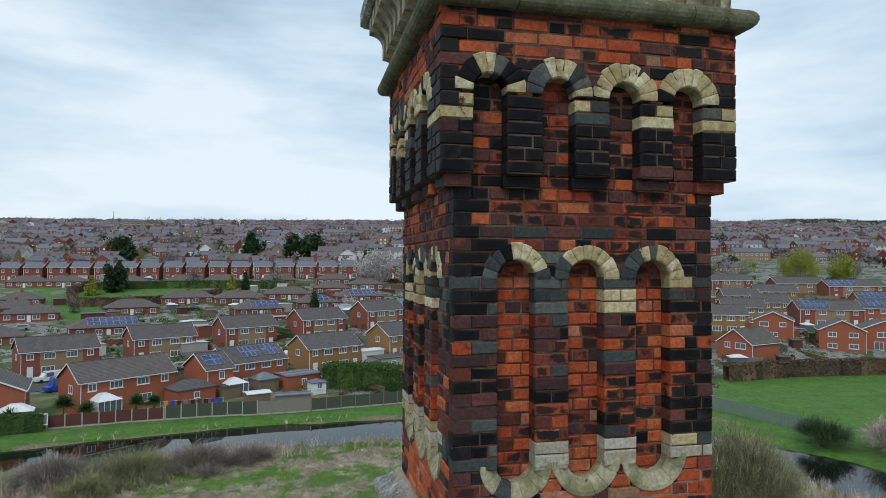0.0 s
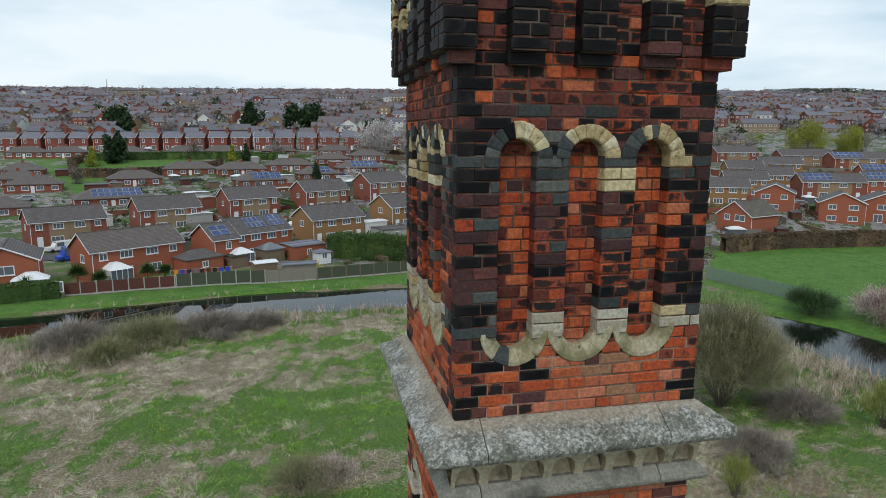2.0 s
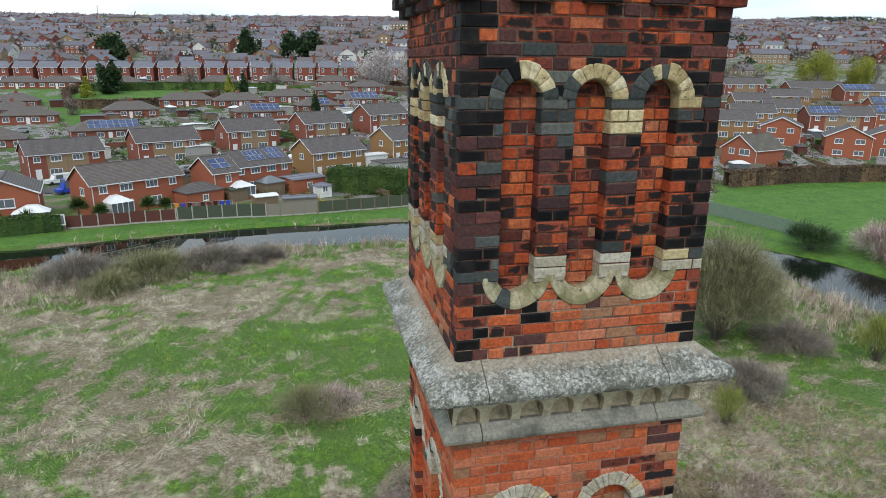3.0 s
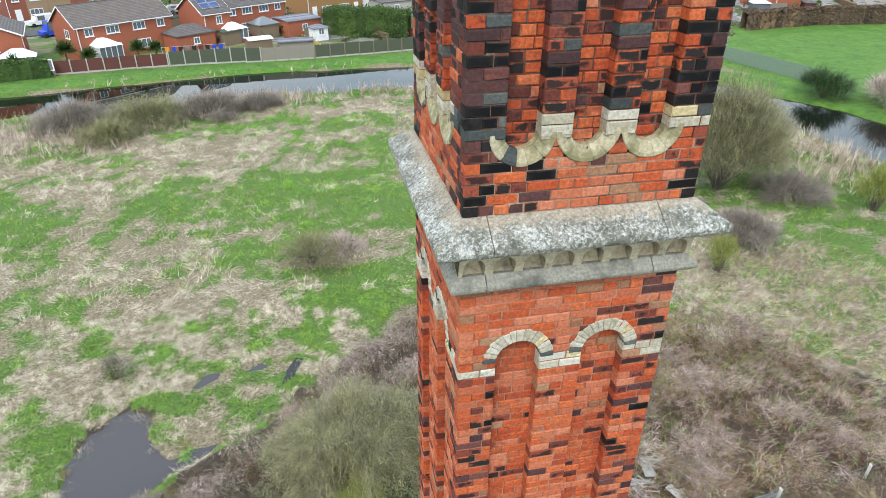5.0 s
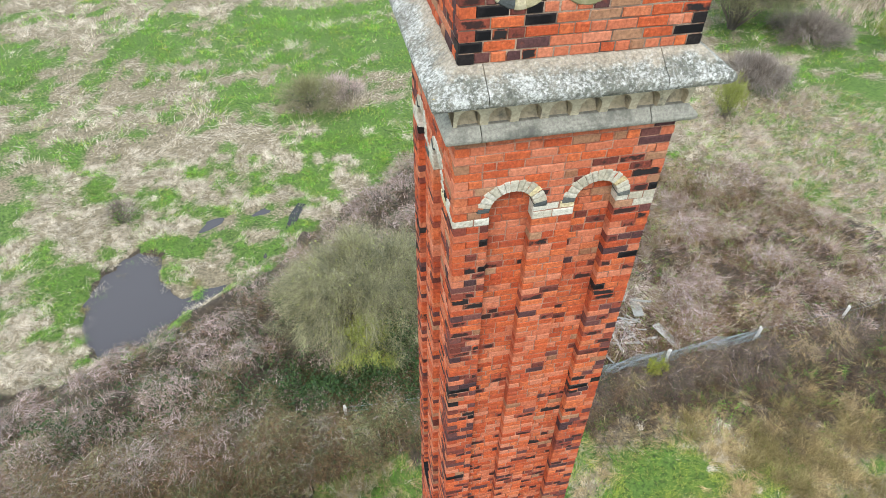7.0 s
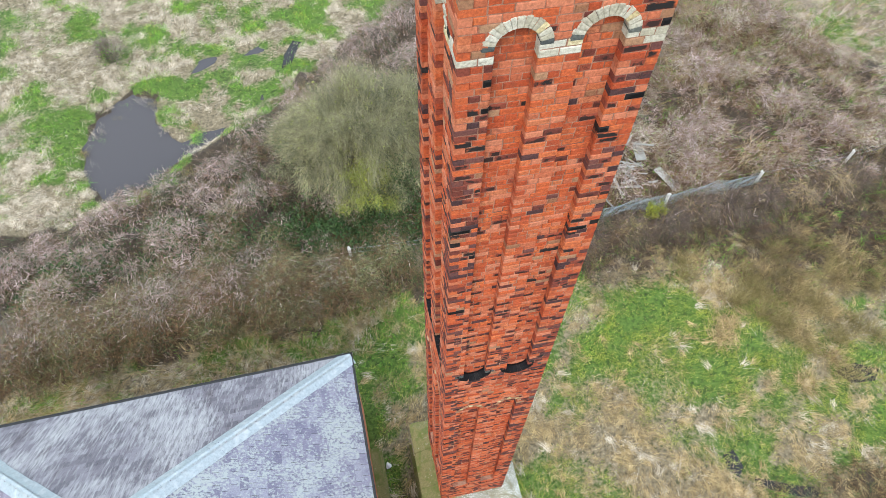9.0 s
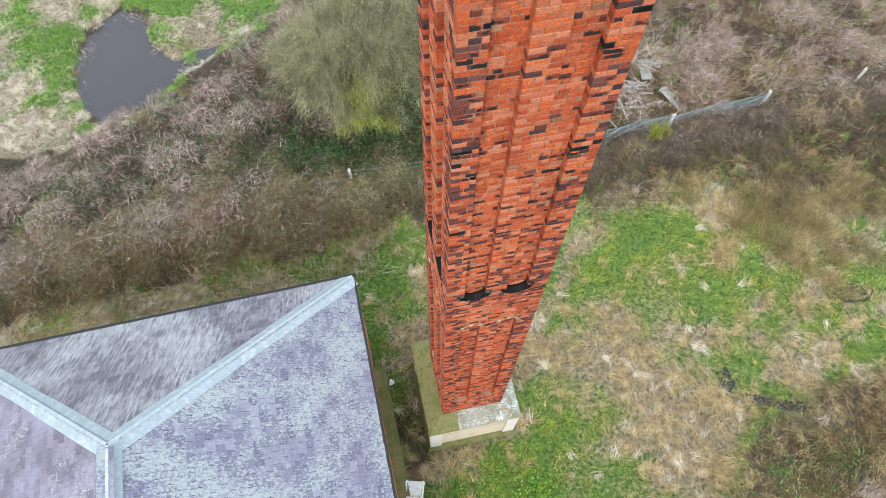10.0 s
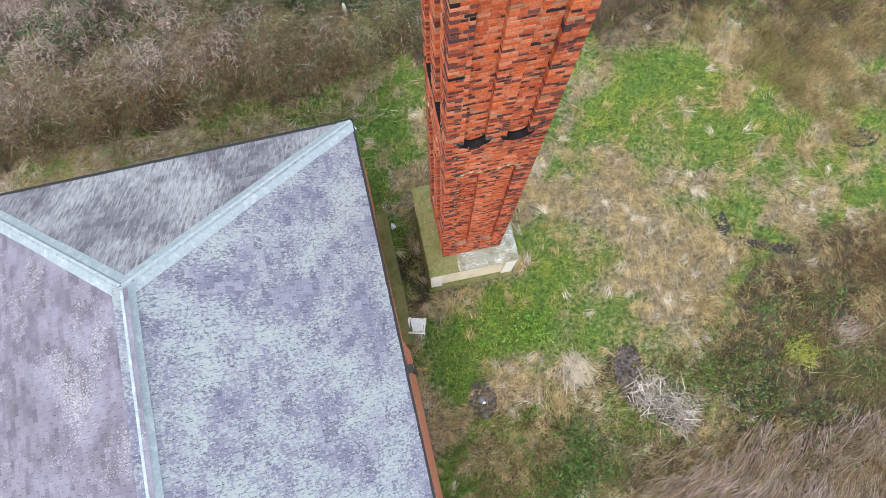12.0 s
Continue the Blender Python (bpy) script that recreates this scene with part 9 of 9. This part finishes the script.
for hgt in (0.4, 0.7, 0.98):
    for (ax, ay), (bx, by) in zip(post_x, post_x[1:]):
        m = Mesh()
        za, zb = float(ground_z(ax, ay)) + hgt, float(ground_z(bx, by)) + hgt
        wv = []
        for i in range(7):
            t = i / 6
            c = Vector((ax + (bx - ax) * t, ay + (by - ay) * t, za + (zb - za) * t - 0.12 * math.sin(math.pi * t)))
            wv += [tuple(c + Vector((0, 0.006, 0))), tuple(c + Vector((0, 0, 0.006))), tuple(c + Vector((0, -0.006, 0))), tuple(c + Vector((0, 0, -0.006)))]
        m.add(wv, [(i * 4 + j, i * 4 + (j + 1) % 4, i * 4 + 4 + (j + 1) % 4, i * 4 + 4 + j) for i in range(6) for j in range(4)])
        part("wire", m, mat_wire, wire_fence)
net = Mesh()
for i in range(96):
    t = i / 96
    x0 = 7.6 + t * 8.6
    for j in range(9):
        def npt(a, b):
            xx = 7.6 + a / 96 * 8.6
            v = b / 9
            return Vector((xx, 10.0 + (xx - 7.6) * 0.06 - 0.26 * v + 0.12 * math.sin(xx * 2.1) * v, 1.05 - 0.25 * abs(math.sin(xx * 0.9)) - 0.4 * v * v + 0.05 * math.sin(xx * 5 + b)))
        p, q, r = npt(i, j), npt(i + 1, j + 1), npt(i, j + 1)
        for a, b in ((p, q), (npt(i + 1, j), r)):
            d = (b - a)
            s = Vector((0, 0, 1)).cross(d).normalized() * 0.005
            net.add([tuple(a - s), tuple(a + s), tuple(b + s), tuple(b - s)], [(0, 1, 2, 3)])
part("netting", net, mat_wire, wire_fence, "sagging blue-grey wire netting")

# ---- heap of broken boards behind the fence ----
mat_board_white = plain("flaking_white_board", (0.30, 0.28, 0.25), (0.44, 0.42, 0.39), 0.85, blotch=(0.20, 0.17, 0.14), blotch_scale=8, blotch_at=(0.48, 0.6))
mat_board_grey = plain("grey_green_board", (0.20, 0.19, 0.17), (0.34, 0.33, 0.30), 0.85)
jr = random.Random(77)
for k in range(34):
    big = k < 2
    ln, wd2 = (1.3, 0.42) if big else (jr.uniform(0.5, 1.3), jr.uniform(0.05, 0.14))
    cx, cy = ((12.35, 11.35), (11.6, 12.9))[k] if big else (jr.gauss(10.8, 0.6), jr.gauss(12.4, 0.7))
    m = Mesh()
    m.box((-ln / 2, -wd2 / 2, 0), (ln / 2, wd2 / 2, 0.025))
    m.box((-ln / 2, -wd2 / 2, 0.025), (-ln / 2 + 0.05, wd2 / 2, 0.045))
    b = part("broken_board", m, mat_board_white if k % 2 == 0 else mat_board_grey)
    b.matrix_world = pose(cx, cy, float(ground_z(cx, cy)) + (0.35 if big else jr.uniform(0.12, 0.55)), jr.uniform(-14, 14), jr.uniform(-14, 14), jr.uniform(0, 180) if not big else (112, 75)[k])
    tagged(b, "large flaking white board on a rubbish heap" if big else "broken weathered board on a rubbish heap", "board", "boards on the rubbish heap")

# ---- brush heap, ash patch ----
along, across = veg.uniform(0, 1, 800), veg.normal(0, 0.30, 800)
bx, by = 5.5 + 1.5 * along + 0.7 * across, -4.9 - 1.6 * along + 0.7 * across
bz = with_z(bx, by)
bz[:, 2] += veg.uniform(0.04, 0.35, 800)
growth("brush_heap", bz, veg.uniform(0.25, 0.7, 800), 0.018 * veg.uniform(0.5, 1.4, 800), leaning(800, (0.3, -0.5), 0.8, 0.12), veg.uniform(0, 0.25, 800), [foliage("bleached_sticks", [(0, (0.12, 0.09, 0.075)), (0.5, (0.40, 0.33, 0.28)), (1, (0.72, 0.64, 0.57))])], "heap of bleached dead sticks and stalks", "brush heap", seg=3)
ash = Mesh()
for k in range(900):
    a, q = jr.uniform(0, 6.28), math.sqrt(jr.random())
    if k < 560:
        cx, cy = 5.15 + 0.50 * q * math.cos(a) + 0.25 * q, -4.7 + 0.95 * q * math.sin(a)
    else:
        cx, cy = 6.1 + 0.9 * q * math.cos(a), -5.9 - 0.6 * q * math.cos(a) + 0.45 * q * math.sin(a)
    s = jr.uniform(0.015, 0.06)
    ash.box((-s, -s * 0.8, -s * 0.3), (s, s * 0.8, s * 0.3), 0, pose(cx, cy, float(ground_z(cx, cy)) + 0.10 + 0.07 * (1 - q), jr.uniform(-25, 25), jr.uniform(-25, 25), jr.uniform(0, 180)))
spot = Mesh()
for k in range(260):
    a, q = jr.uniform(0, 6.28), math.sqrt(jr.random())
    cx, cy = 0.42 + 0.42 * q * math.cos(a), -4.45 + 0.62 * q * math.sin(a)
    s = jr.uniform(0.015, 0.05)
    spot.box((-s, -s * 0.8, -s * 0.3), (s, s * 0.8, s * 0.3), 0, pose(cx, cy, float(ground_z(cx, cy)) + 0.09, jr.uniform(-25, 25), jr.uniform(-25, 25), jr.uniform(0, 180)))
mat_ash = plain("ash_and_earth", (0.055, 0.045, 0.042), (0.15, 0.128, 0.12), 0.95)
tagged(part("ash_patch", spot, mat_ash), "small burnt patch of dark ash in grass", "ash heap", kind="stuff")
tagged(part("ash_patch", ash, mat_ash), "heap of dark grey ash and clods", "ash heap", kind="stuff")

# litter lying in the grass
for lx, ly, ls, lm, ll in ((-1.37, 1.95, 0.13, mat_upvc, "crumpled white plastic bag in grass"), (0.35, -4.45, 0.16, mat_tile_slate, "dark sodden rubbish in grass"), (0.42, -4.55, 0.09, mat_upvc, "scrap of white litter in grass"), (2.6, -3.6, 0.09, mat_tile_slate, "dark scrap of litter in grass")):
    m = Mesh()
    q = bmesh.new()
    bmesh.ops.create_icosphere(q, subdivisions=2, radius=ls)
    for v in q.verts:
        v.co *= 0.7 + 0.5 * noise.noise(v.co * 9 + Vector((lx, ly, 0)))
        v.co.z *= 0.55
    me = bpy.data.meshes.new("litter")
    q.to_mesh(me)
    q.free()
    me.materials.append(lm)
    o = new("litter", me)
    o.matrix_world = pose(lx, ly, float(ground_z(lx, ly)) + 0.1)
    tagged(o, ll, "litter")


# ---- white plastic garden chair ----
mat_plastic = plain("white_plastic", (0.86, 0.86, 0.85), (0.90, 0.90, 0.89), 0.4)


def plastic_chair(x, y, turn):
    c = thing("garden_chair", "white moulded plastic garden chair in the grass", "chair", at=(x, y, float(ground_z(x, y))), turn=turn)
    mat = mat_plastic

    def slab(name, pts, t, nrm):
        m = Mesh()
        k = len(pts)
        off = Vector(nrm).normalized() * t
        m.add([tuple(p) for p in pts] + [tuple(Vector(p) + off) for p in pts], [tuple(range(k))[::-1], tuple(range(k, 2 * k))] + [(i, (i + 1) % k, k + (i + 1) % k, k + i) for i in range(k)])
        return part(name, m, mat, c)
    slab("seat", [(-0.23, -0.22, 0.42), (0.23, -0.22, 0.42), (0.21, 0.20, 0.40), (-0.21, 0.20, 0.40)], 0.025, (0, 0, 1))
    # back with slots
    for sx in (-0.21, -0.10, 0.0, 0.10, 0.21):
        slab("back_slat", [(sx - 0.035, 0.20, 0.40), (sx + 0.035, 0.20, 0.40), (sx * 0.95 + 0.035, 0.31, 0.80), (sx * 0.95 - 0.035, 0.31, 0.80)], 0.018, (0, -1, 0.2))
    slab("back_rail", [(-0.25, 0.30, 0.76)] + [(0.25 * math.sin(radians(a)), 0.31 + 0.02, 0.80 + 0.09 * math.cos(radians(a))) for a in range(-90, 91, 20)] + [(0.25, 0.30, 0.76)], 0.03, (0, -1, 0.2))
    for sx in (-1, 1):
        slab("armrest", [(sx * 0.24, -0.20, 0.62), (sx * 0.30, -0.20, 0.62), (sx * 0.28, 0.26, 0.66), (sx * 0.23, 0.26, 0.66)][::sx], 0.025, (0, 0, 1))
        for sy, lean in ((-0.20, -0.03), (0.20, 0.06)):
            m = Mesh()
            limb(m, Vector((sx * 0.27, sy + lean, 0)), Vector((sx * 0.24, sy, 0.62 if sy < 0 else 0.45)), 0.026, 0.03, 6)
            part("leg", m, mat, c)
    return c


plastic_chair(-1.22, -1.62, 165)
